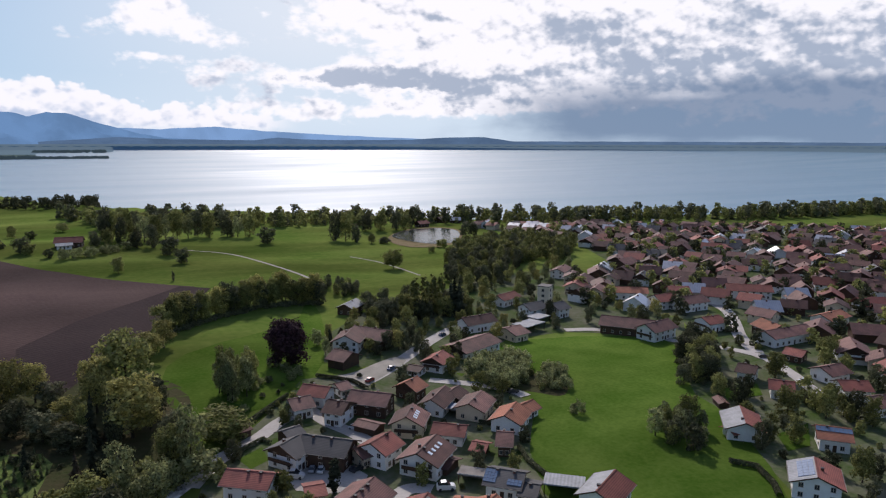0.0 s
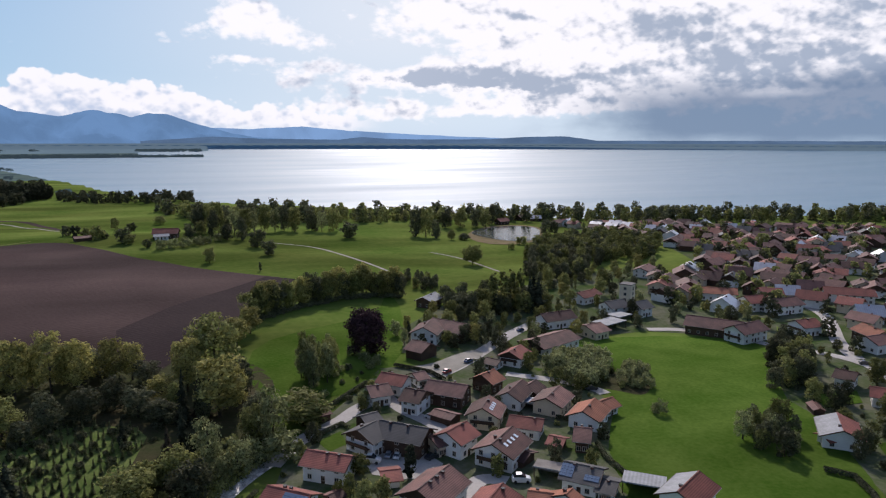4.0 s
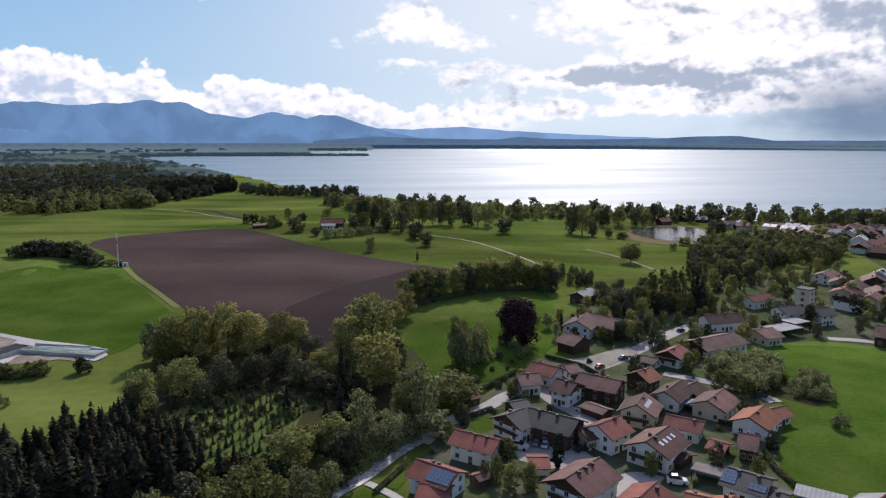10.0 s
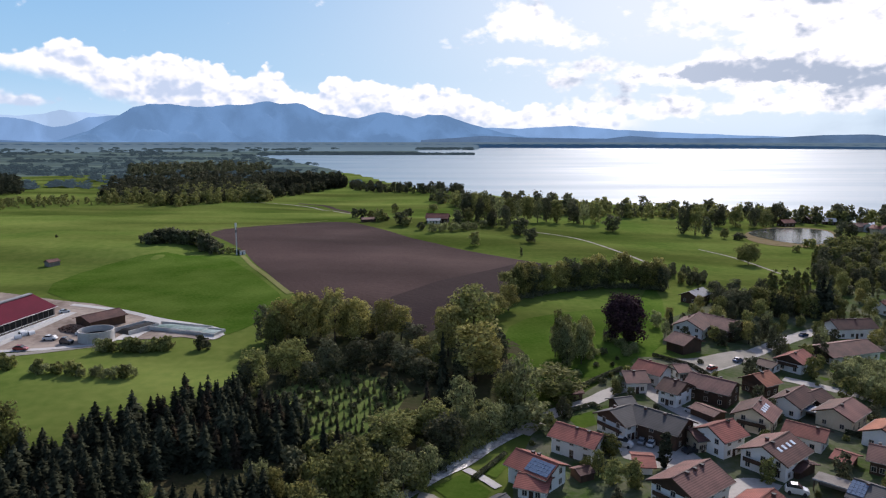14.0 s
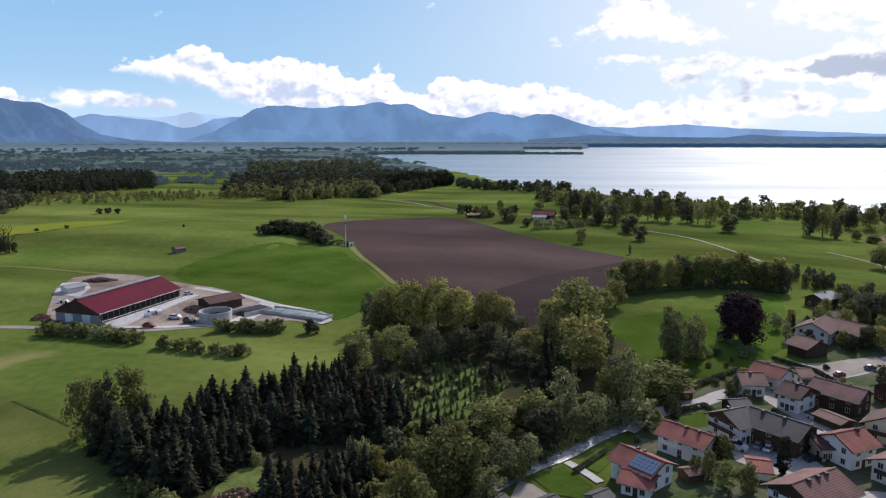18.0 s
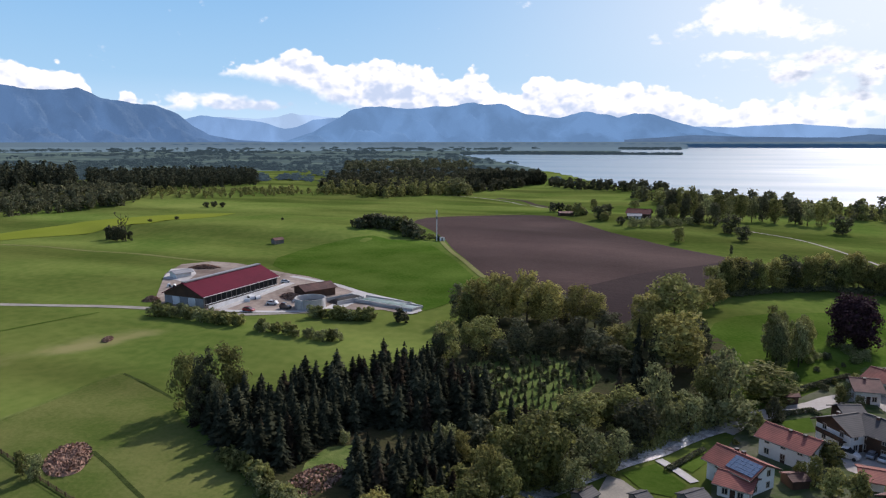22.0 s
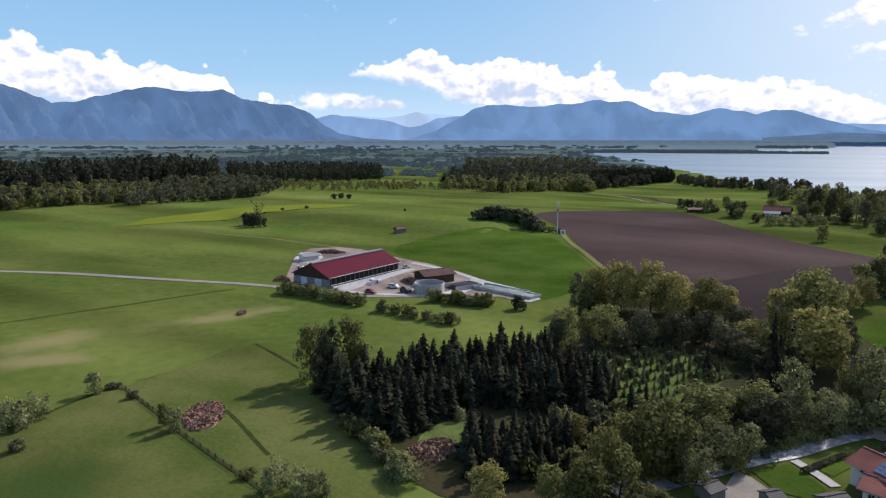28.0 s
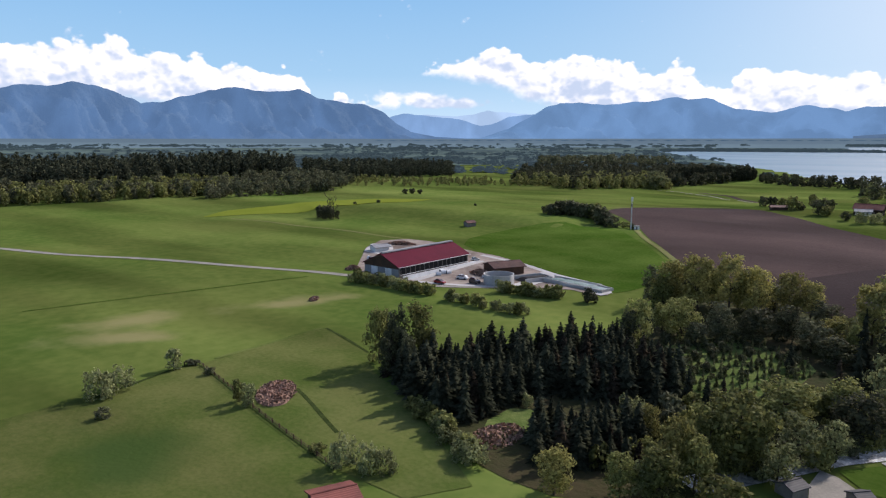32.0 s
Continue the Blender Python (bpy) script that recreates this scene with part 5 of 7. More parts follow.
# round trees, hedges and groves about the lakeside farm
FARM_TREES = (("broad", 4.1, 459.6, 10.6, 7.9), ("dark", 38.5, 518.5, 13.7, 12.3), ("dark", 42.9, 481.4, 10.9, 10.2), ("dark", 119.3, 575.4, 14.6, 18.7), ("dark", 32.5, 423.7, 5.9, 2.5), ("broad", -72.9, 675.8, 11, 7.8), ("dark", -54.2, 540.8, 11.9, 11.4), ("dark", -36.4, 519.2, 6.1, 8.3), ("dark", -9.7, 558.3, 11.3, 10.3), ("broad", -0.5, 560.5, 13.2, 9.3), ("dark", 29.1, 550.9, 19.3, 9.1), ("broad", -37.1, 710, 8.3, 12.7), ("dark", -57.1, 649.1, 8.1, 8.3), ("grey", 11.4, 541.1, 6.3, 8.6))
GROVE_TREES = (("dark", -2.4, 586.5, 23.1, 11.2), ("broad", 5.1, 590.8, 25.6, 12.4), ("broad", 13.3, 584, 27.8, 11.1), ("dark", 19.5, 603.6, 24.9, 9.6), ("grey", 25.3, 583.5, 22.3, 11.2), ("dark", 8.4, 564.6, 21.4, 10.8), ("broad", 35.1, 591.7, 22.7, 11.3), ("dark", 18.6, 549.3, 13, 12.3), ("grey", 43, 608.9, 21.2, 9.7), ("broad", 52.1, 612.6, 23.5, 10.6), ("grey", 61.3, 616.2, 21.7, 9.9), ("dark", 70.4, 626.7, 25.1, 9.2), ("broad", 78.8, 621, 21, 12), ("dark", 94.7, 625.6, 20, 12.1), ("grey", 102.9, 619.6, 19.8, 12), ("broad", 113.2, 620.1, 20.9, 12))
FARM_BUSHES = (("darkbush", -103.4, 622.5, 8.6, 8), ("darkbush", -96.3, 619, 8.3, 8), ("bush", -83.3, 580.5, 8.4, 9.3), ("bush", -74.6, 570.8, 10.4, 9.2), ("darkbush", -70.3, 575.7, 6.1, 7.4), ("palebush", -27.1, 511.4, 7, 9.8), ("palebush", -19.3, 515.8, 6.5, 9.9), ("palebush", -11.2, 518.2, 6.7, 9.9), ("palebush", -2.2, 524.5, 6.3, 10.1), ("palebush", 3.6, 530.7, 5.3, 8.5), ("bush", -49, 535, 6.5, 10.3))
POND_TREES = (("dark", 178.9, 578.2, 28.5, 13.1), ("broad", 186.9, 573.3, 26.6, 13.1), ("dark", 194.6, 570.6, 17.3, 13.1), ("broad", 205.7, 559.5, 9.1, 9.3), ("dark", 217.1, 557.4, 6.2, 11.1), ("dark", 303.5, 570.2, 14.7, 12), ("dark", 310.3, 566.6, 13, 10), ("bush", 249.8, 509.7, 6.6, 10.6), ("bush", 228.5, 484.6, 4.6, 5.8), ("dark", 229.2, 639.1, 18.5, 12.6), ("broad", 244.8, 640.9, 19.4, 12.7), ("dark", 261.4, 639.6, 20.6, 12.8), ("broad", 269.6, 633.5, 17.2, 10.7), ("dark", 284.6, 653.5, 22.2, 8.8))
for rows in (FARM_TREES, GROVE_TREES, FARM_BUSHES, POND_TREES):
    for kind, x, y, tall, wide in rows:
        k = tall / SIZE[kind][0]
        plant(kind, x, y, k, WOOD_RNG, wide / SIZE[kind][1] / k * 1.05)

plant("grey", -251.3, 809.7, 1.96, random.Random(31), 2.07, label="broad pale tree standing before the wood")
FAR_B = [crown_mesh("crown_far", s + 90, 13, 10, -1.0, 16, 300, 1.05, LEAF) for s in range(5)]
FAR_D = [crown_mesh("crown_far", s + 95, 13, 10, -1.0, 16, 300, 1.05, LEAF_DARK) for s in range(5)]
FAR_S = [spruce_mesh("crown_far", s + 99, 20, 8.5, NEEDLE, 8) for s in range(3)]
FAR_N = [crown_mesh("crown_far", s + 105, 20, 9.5, 0.5, 18, 320, 1.0, NEEDLE) for s in range(3)]
SHORE_A = [(290, 679), (404, 656), (609, 526), (825, 496), (893, 538), (666, 576), (438, 712), (314, 735)]
woods("lakeside_trees", "belt of trees along the lake shore", spots(SHORE_A, 19, 10, 0.4, 1.6), FAR_D, 1)
woods("lakeside_trees", "belt of trees along the lake shore", spots(SHORE_A, 15, 110, 0.45, 1.3), FAR_B, 2)
SHORE_B = [(4, 692), (128, 679), (288, 674), (311, 729), (142, 747), (6, 801), (-50, 862)]
woods("lakeside_trees", "belt of trees between meadow and lake", spots(SHORE_B, 19, 11, 0.4, 1.6), FAR_D, 3)
woods("lakeside_trees", "belt of trees between meadow and lake", spots(SHORE_B, 15, 111, 0.45, 1.3), FAR_B, 4)
GROVE_V = [(206.1, 405.5), (237.1, 414.0), (294.0, 399.1), (361.5, 475.7), (322.1, 522.5), (261.6, 494.6), (217.9, 437.9)]
woods("village_wood", "wood between meadow and village", spots(GROVE_V, 11, 13, 0.6, 1.1), SMALL["broad"], 6)
woods("village_wood", "wood between meadow and village", spots(GROVE_V, 15, 113, 0.6, 1.0), SMALL["dark"], 7)
woods("lakeside_wood", "dark conifers at the end of the lakeside wood", spots([(-275.8, 919.9), (-235.1, 980), (-186.9, 1037.1), (-199.5, 1125.9), (-262.2, 1123.1), (-301.3, 1016.4)], 8, 521, 0.6, 0.95), FAR_N, 26)
woods("lakeside_wood", "light broadleaf trees before the lakeside wood", spots([(-352, 825.5), (-288.1, 846.9), (-271, 915.2), (-301.3, 1016.4), (-411.2, 963.7)], 11, 522, 0.6, 1.1), FAR_B, 27)
woods("lakeside_trees", "single tall trees on the lake shore", spots([(-181.4, 1025.5), (-121.5, 961.4), (-64.4, 964), (-7.8, 969), (-10.6, 1275.8), (-67.4, 1005.6), (-130, 1027), (-192, 1084.3)], 13, 523, 0.7, 1.2, 0.85), FAR_D, 28)
WOOD_L = [(-622, 216), (-590, 275), (-566, 329), (-551, 391), (-555, 451), (-611, 497), (-646, 438), (-677, 337), (-719, 250)]
woods("forest_edge", "light green broadleaf edge of the forest", spots(WOOD_L, 19, 15, 0.6, 1.3), FAR_D, 9)
woods("forest_edge", "light green broadleaf edge of the forest", spots(WOOD_L, 10, 415, 0.5, 1.1), FAR_B, 39)
WOOD_K = [(-751, 227), (-677, 337), (-646, 438), (-611, 581), (-673, 639), (-745, 506), (-819, 409), (-960, 292)]
woods("spruce_forest", "tall dark spruce forest on the plain", spots(WOOD_K, 10, 16, 0.85, 1.5, 1.0), FAR_N + FAR_S + FAR_N + FAR_N, 10)
WOOD_M = [(-605, 593), (-561, 656), (-553, 833), (-699, 1043), (-781, 912), (-767, 752)]
woods("spruce_forest", "dark conifer block on the plain", spots(WOOD_M, 11, 17, 0.6, 1.1, 1.25), FAR_N + FAR_S[:1], 11)
woods("forest_edge", "light green broadleaf edge of the forest", spots([(-509, 382), (-514, 448), (-495, 518), (-520, 586), (-615, 625), (-626, 546), (-615, 462)], 11, 215, 0.5, 1.2), FAR_D, 29)
SCRUB = [(-555, 451), (-541, 547), (-467, 612), (-411, 690), (-372, 757), (-471, 775), (-529, 671), (-603, 572)]
woods("scrub", "loose scrub at the edge of the meadow", spots(SCRUB, 14, 18, 0.25, 0.7), FAR_B, 12)
WOOD_N = [(-417, 769), (-307, 721), (-272, 813), (-245, 842), (-222, 949), (-188, 1045), (-246, 1309), (-380, 1299), (-543, 1272), (-545, 1035)]
woods("lakeside_wood", "mixed wood near the lake", spots(WOOD_N, 15, 19, 0.6, 1.3, 1.15), FAR_D, 13)
woods("lakeside_wood", "mixed wood near the lake", spots(WOOD_N, 30, 119, 0.5, 0.95), FAR_N, 14)
woods("lakeside_wood", "light broadleaf trees before the lakeside wood", spots([(-402, 741), (-297, 697), (-260, 778), (-238, 816), (-250, 883), (-293, 875), (-337, 791), (-441, 822)], 13, 219, 0.6, 1.2), FAR_B, 24)
woods("lakeside_wood", "farther wood behind the meadows", spots([(-570, 1126), (-543, 1272), (-428, 1422), (-499, 1755), (-755, 2031), (-843, 1700)], 34, 319, 1.0, 1.9), FAR_D, 25)
# woods on the plain out to the mountains
rng = random.Random(77)
plain = []
for _ in range(230):
    a, d = radians(rng.uniform(-75, -14)), 1100 * math.exp(rng.uniform(0, 1.9))
    cx, cy = math.sin(a) * d, math.cos(a) * d
    span = rng.uniform(40, 160) * d / 2500
    for _ in range(rng.randint(6, 16)):
        x, y = cx + math.cos(a) * rng.gauss(0, span) , cy - math.sin(a) * rng.gauss(0, span)
        if hz(x, y) > -7:
            plain.append((x, y, rng.uniform(0.5, 1.0) * max(1, d / 3500), rng.uniform(1.2, 2.6) * max(1, d / 2000)))
for k in range(620):
    a, d = radians(rng.uniform(-17, 0.3)), rng.uniform(4270, 4420) if k % 3 else rng.uniform(6700, 7600)
    if k % 3 == 0:
        a = radians(rng.uniform(-4.4, 0.3))
    plain.append((math.sin(a) * d, math.cos(a) * d, rng.uniform(0.9, 1.5), rng.uniform(2.0, 4.0)))
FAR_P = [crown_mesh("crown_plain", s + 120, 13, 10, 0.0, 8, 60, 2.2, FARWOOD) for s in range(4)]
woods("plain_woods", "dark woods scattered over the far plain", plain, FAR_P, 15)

# ---------------------------------------------------------------- houses
def box(x0, x1, y0, y1, z0, z1, V, F):
    o = len(V)
    V += [(x, y, z) for z in (z0, z1) for x, y in ((x0, y0), (x1, y0), (x1, y1), (x0, y1))]
    F += [tuple(o + i for i in f) for f in ((3, 2, 1, 0), (4, 5, 6, 7), (0, 1, 5, 4), (1, 2, 6, 5), (2, 3, 7, 6), (3, 0, 4, 7))]

def block(name, boxes, mat, parent, label=""):
    V, F = [], []
    for b in boxes:
        box(*b, V, F)
    return mesh_object(name, V, F, mat, parent, label)

WINDOW = {}

def window_mesh(w, h):
    """A frame with a sill and two recessed panes, in one piece."""
    if (w, h) not in WINDOW:
        V, F, G = [], [], []
        o, y0, y1 = 0.12, -0.07, -0.02
        xs = (-w / 2 - o, -w / 2, -0.04, 0.04, w / 2, w / 2 + o)
        zs = (-o, 0, h, h + o)
        at = lambda i, j, k: V.index((xs[i], (y0, y1, 0.03)[k], zs[j])) if (xs[i], (y0, y1, 0.03)[k], zs[j]) in V else (V.append((xs[i], (y0, y1, 0.03)[k], zs[j])), len(V) - 1)[1]
        for i in range(5):
            for j in range(3):
                pane = j == 1 and i in (1, 3)
                k = 1 if pane else 0
                F.append((at(i, j, k), at(i + 1, j, k), at(i + 1, j + 1, k), at(i, j + 1, k)))
                G.append(1 if pane else 0)
                if pane:
                    c = ((i, j), (i + 1, j), (i + 1, j + 1), (i, j + 1))
                    for p, q in zip(c, c[1:] + c[:1]):
                        F.append((at(*p, 0), at(*q, 0), at(*q, 1), at(*p, 1)))
                        G.append(0)
        ring = [(i, 0) for i in range(6)] + [(5, j) for j in range(1, 4)] + [(i, 3) for i in range(4, -1, -1)] + [(0, j) for j in (2, 1)]
        for p, q in zip(ring, ring[1:] + ring[:1]):
            F.append((at(*p, 2), at(*q, 2), at(*q, 0), at(*p, 0)))
            G.append(0)
        a = bpy.data.meshes.new("window")
        a.from_pydata(V, [], F)
        a.materials.append(FRAME)
        a.materials.append(GLASS)
        a.polygons.foreach_set("material_index", G)
        WINDOW[(w, h)] = a
    return WINDOW[(w, h)]

FARSIDE = {}

def window(parent, x, y, z, face, w=0.95, h=1.15):
    """A framed window proud of a wall; face: 0 to 3 for -y, +x, +y, -x."""
    if (parent.name, face) in FARSIDE:
        me, m = FARSIDE[(parent.name, face)].data, pose(x, y, z, 0, 0, 90 * face)
        bm = bmesh.new()
        bm.from_mesh(window_mesh(w, h))
        bm.transform(m)
        bm.from_mesh(me)
        bm.to_mesh(me)
        bm.free()
        return FARSIDE[(parent.name, face)]
    f = new("window", window_mesh(w, h))
    f.parent = parent
    f.matrix_basis = pose(x, y, z, 0, 0, 90 * face)
    if parent.get("group") == "village houses":
        f.data, f.matrix_basis = f.data.copy(), Matrix()
        f.data.transform(pose(x, y, z, 0, 0, 90 * face))
        FARSIDE[(parent.name, face)] = tagged(f, "small framed windows of one wall", kind="stuff")
    return f

SIZES = {}

def on_slope(e, side, x, down, w, d, lift, mat, name, label=""):
    """A flat slab lying on a roof slope: middle x, distance down the slope from the ridge, width and depth."""
    span, top, rise = SIZES[e.name]
    k = math.atan(rise)
    y, z = side * down * math.cos(k), top - down * math.sin(k)
    V, F = [], []
    box(-w / 2, w / 2, -d / 2, d / 2, 0.0, lift, V, F)
    ob = mesh_object(name, V, F, mat, e, label)
    ob.matrix_basis = Matrix.Translation((x, y, z + 0.01)) @ Matrix.Rotation(-side * k, 4, "X")
    return ob

def solar(e, side, x0, x1, d0, d1, nx, ny):
    for i in range(nx):
        for j in range(ny):
            w, d = (x1 - x0) / nx, (d1 - d0) / ny
            on_slope(e, side, x0 + (i + 0.5) * w, d0 + (j + 0.5) * d, w - 0.07, d - 0.07, 0.12, PANEL, "solar_panel", "dark blue solar panel")

def gable_house(x, y, yaw, length, width, eave, top, roof, wall=RENDER, label="", over=0.9, chimneys=1, timber=False, windows=True, name="house", group="", lift=0.0, balcony=0, category="house", other=None):
    """A house with a ridge along its own x, length over its roof, width over its walls."""
    if windows != 2 and name == "house":
        length *= 0.92
    top = eave * 0.8 + (top - eave) * 0.74
    width, eave = width * 0.8, eave * 0.8
    e = tagged(new(name), label or "white two-storey house with a tiled gable roof", category, group)
    z0 = hz(x, y)
    e.matrix_world = pose(x, y, z0 + lift, 0, 0, yaw)
    L, W = length / 2 - over, width / 2
    rise = (top - eave) / (W)
    V = [(-L, -W, -1.5), (L, -W, -1.5), (L, W, -1.5), (-L, W, -1.5), (-L, -W, eave), (L, -W, eave), (L, W, eave), (-L, W, eave), (-L, 0, top - 0.15), (L, 0, top - 0.15)]
    F = [(0, 1, 5, 4), (2, 3, 7, 6), (1, 2, 6, 9, 5), (3, 0, 4, 8, 7), (4, 5, 9, 8), (6, 7, 8, 9)]
    mesh_object("wall", V, F, wall, e)
    R, th = length / 2, 0.22
    SIZES[e.name] = (W + over, top + th, rise)
    for s in (-1, 1):
        yo, zo = s * (W + over), eave - rise * over
        V = [(-R, 0, top), (R, 0, top), (R, yo, zo), (-R, yo, zo), (-R, 0, top + th), (R, 0, top + th), (R, yo, zo + th), (-R, yo, zo + th)]
        F = [(0, 1, 2, 3), (7, 6, 5, 4), (0, 4, 5, 1), (1, 5, 6, 2), (2, 6, 7, 3), (3, 7, 4, 0)]
        if s > 0:
            F = [f[::-1] for f in F]
        mesh_object("roof", V, F, (other or roof) if s < 0 else roof, e)
    if windows != 2:
        block("ridge_cap", [(-R, R, -0.16, 0.16, top + th - 0.08, top + th + 0.08)], roof, e)
    rng = random.Random(int(x * 7 + y * 13))
    for i in range(chimneys):
        cx, cy = rng.uniform(-0.6, 0.6) * L, rng.choice((-0.12, 0.25)) * W
        ch = block("chimney", [(cx - 0.3, cx + 0.3, cy - 0.35, cy + 0.35, top - rise * W * 0.5, top + 0.35)], BRICK, e)
        if windows != 2:
            block("cap", [(cx - 0.38, cx + 0.38, cy - 0.43, cy + 0.43, top + 0.35, top + 0.45)], TILE_GREY, ch)
    if timber:
        for s in (-1, 1):
            V = [(s * (L + 0.06), -W, eave - 0.8), (s * (L + 0.06), W, eave - 0.8), (s * (L + 0.06), W, eave - 0.02), (s * (L + 0.06), 0, top - 0.2), (s * (L + 0.06), -W, eave - 0.02)]
            V += [(v[0] - s * 0.05, v[1], v[2]) for v in V]
            F = [(0, 1, 2, 3, 4), (9, 8, 7, 6, 5)] + [(i, (i + 1) % 5, 5 + (i + 1) % 5, 5 + i) for i in range(5)]
            mesh_object("gable_boarding", V, F, WOOD, e, "dark timber gable boarding")
    if windows:
        storeys = max(1, int(round(eave / 2.45)))
        for k in range(storeys):
            z = 0.8 + k * 2.45
            if z + 1.3 > eave + 0.15:
                break
            if windows == 2 and k == 0:
                continue
            n = 2 if windows == 2 else max(2, int(2 * L / 3.4))
            for i in range(n):
                u = -L + (i + 0.5) * 2 * L / n
                window(e, u, -W, z, 0)
                if windows != 2:
                    window(e, u, W, z, 2)
            n = 2 if windows == 2 else max(2, int(2 * W / 3.4))
            for i in range(n):
                u = -W + (i + 0.5) * 2 * W / n
                window(e, L, u, z, 1)
                window(e, -L, u, z, 3)
    if windows is True:
        for sd in (-1, 1):
            yo, zo = sd * (W + over + 0.05), eave - rise * over
            block("gutter", [(-R, R, min(yo, yo + sd * 0.14), max(yo, yo + sd * 0.14), zo + 0.02, zo + 0.16)], GREYWOOD, e)
        for sd in (-1, 1):
            for sy in (-1, 1):
                xo = sd * (R + 0.03)
                V = [(xo + dx, y_, z_ + dz) for dx in (-0.03, 0.03) for y_, z_ in ((0, top), (sy * (W + over), eave - rise * over)) for dz in (-0.12, 0.24)]
                mesh_object("verge_board", V, [(0, 1, 3, 2), (4, 6, 7, 5), (0, 4, 5, 1), (2, 3, 7, 6), (1, 5, 7, 3), (0, 2, 6, 4)], WOOD, e)
        d = block("door", [(-0.5, 0.5, -W - 0.06, -W + 0.05, -0.2, 2.0)], WOOD, e, "dark wooden house door")
        block("door_handle", [(0.3, 0.42, -W - 0.12, -W - 0.06, 0.95, 1.05)], METAL, d)
    if balcony:
        s = 1 if balcony > 0 else -1
        x0, x1 = sorted((s * L, s * (L + 1.2)))
        b = block("balcony", [(x0, x1, -W * 0.8, W * 0.8, 2.35, 2.5)], WOOD, e, "dark timber balcony")
        xo = s * (L + 1.15)
        block("balustrade", [(xo - 0.04, xo + 0.04, -W * 0.8, W * 0.8, 2.6, 3.4)], WOOD, b)
    return e


# nearest houses
gable_house(27.5, 162.2, -37, 14.0, 9.5, 5.6, 8.0, TILE_RED, label="long white house with a red tiled roof", chimneys=2)
solar_house = gable_house(15.7, 147.3, -41, 12.8, 10, 5.6, 8.0, TILE_RED, label="white house with solar panels on its red roof", chimneys=2)
gable_house(14.8, 142.5, -19, 8.3, 8, 3.6, 5.2, TILE_RED, label="low red-roofed wing of the solar house", chimneys=0)
gable_house(39.5, 172.8, 35, 8.4, 12, 6.0, 9.0, TILE_GREY, label="white house with grey tiles and a timber gable", timber=True, balcony=-1, chimneys=1)
gable_house(49.4, 170.1, -42, 16.2, 12, 6.0, 9.0, TILE_GREY, WOOD, label="long dark timber barn with a grey tiled roof", chimneys=2)
gable_house(56.8, 165.1, 17, 4.6, 8, 4.4, 6.0, TILE_BROWN, CREAM, label="cream annex with a brown gable roof", chimneys=0)
gable_house(42.6, 183.3, 18, 6.5, 9, 5.0, 7.0, TILE_GREY, WOOD, label="dark timber shed behind the grey house", chimneys=0, windows=False)
gable_house(47.3, 138.9, 40, 15.6, 13, 6.2, 9.5, TILE_BROWN, label="large house with a brown roof and timber gable", timber=True, balcony=-1, chimneys=3)
gable_house(62.2, 163.8, 33, 10.2, 10.5, 6.2, 9.0, TILE_RED, label="white house with a red-brown gable roof", chimneys=2)
sky_f = gable_house(71.7, 154.8, 41, 14.1, 13, 5.8, 9.0, TILE_BROWN, label="white house with brown roof, roof windows and balcony", chimneys=2, balcony=-1)
sky_g = gable_house(76.7, 177.7, 55, 11.6, 11, 5.8, 9.0, TILE_BROWN, label="cream house with brown roof and four roof windows", wall=CREAM, chimneys=1, balcony=-1)
gable_house(85.3, 167.8, -39, 11.1, 9, 4.5, 6.5, TILE_RED, label="long low house with a red-brown roof", chimneys=1)
gable_house(96.3, 155.4, -35, 5.5, 11, 4.6, 7.0, TILE_BROWN, WOOD, label="brown timber house with a dark roof", chimneys=1)
gable_house(106.1, 168.6, 41, 13.1, 11, 4.8, 7.5, TILE_ORANGE, label="white house with an orange tiled roof", chimneys=1)
gable_house(115.3, 174.1, 20, 8.0, 7, 3.6, 5.5, TILE_ORANGE, label="low orange-roofed annex of a house", chimneys=0)
gable_house(101.0, 181.5, 42, 13.8, 11, 5.0, 7.5, TILE_BROWN, CREAM, label="brownish house with a two-tone brown roof", chimneys=1)
gable_house(92.0, 190.0, 44, 14.8, 9.5, 4.8, 7.5, TILE_BROWN, label="white house with a brown gable roof", chimneys=1)
gable_house(99.4, 193.5, 35, 8.2, 8, 4.0, 6.0, TILE_BROWN, WOOD, label="timber annex with a brown roof", chimneys=0)
gable_house(88.2, 203.3, 32, 8.6, 10, 5.2, 8.0, TILE_ORANGE, WOOD, label="dark timber house with a pale orange roof", timber=True, balcony=-1, chimneys=1)
gable_house(108.6, 225.2, 41, 11.7, 10, 5.0, 7.5, TILE_RED, label="white house with a red roof and timber gable", timber=True, balcony=-1, chimneys=1)
gable_house(98.9, 222.9, -53, 7.2, 7, 3.0, 4.2, TILE_BROWN, label="low annex with a brown roof", chimneys=0)
gable_house(131.4, 240.3, 22, 25.7, 16, 4.2, 7.0, TILE_BROWN, label="long low white building with a brown roof", timber=True, balcony=-1, chimneys=0)
gable_house(158.4, 251.6, 13, 10.2, 15, 4.5, 7.0, TILE_BROWN, CREAM, label="low white hall with a pale brown roof", chimneys=1)
gable_house(86.7, 262.4, 56, 17.6, 13, 6.0, 9.5, TILE_BROWN, label="large white farmhouse with a brown roof", chimneys=1)
gable_house(97.6, 262.5, -55, 19.0, 13, 5.6, 9.0, TILE_BROWN, WOOD, label="long dark timber farm wing with a brown roof", chimneys=1)
gable_house(77.2, 242.1, -57, 9.9, 12, 4.6, 7.5, TILE_BROWN, WOOD, label="brown timber barn beside the farmhouse", chimneys=0, windows=False)
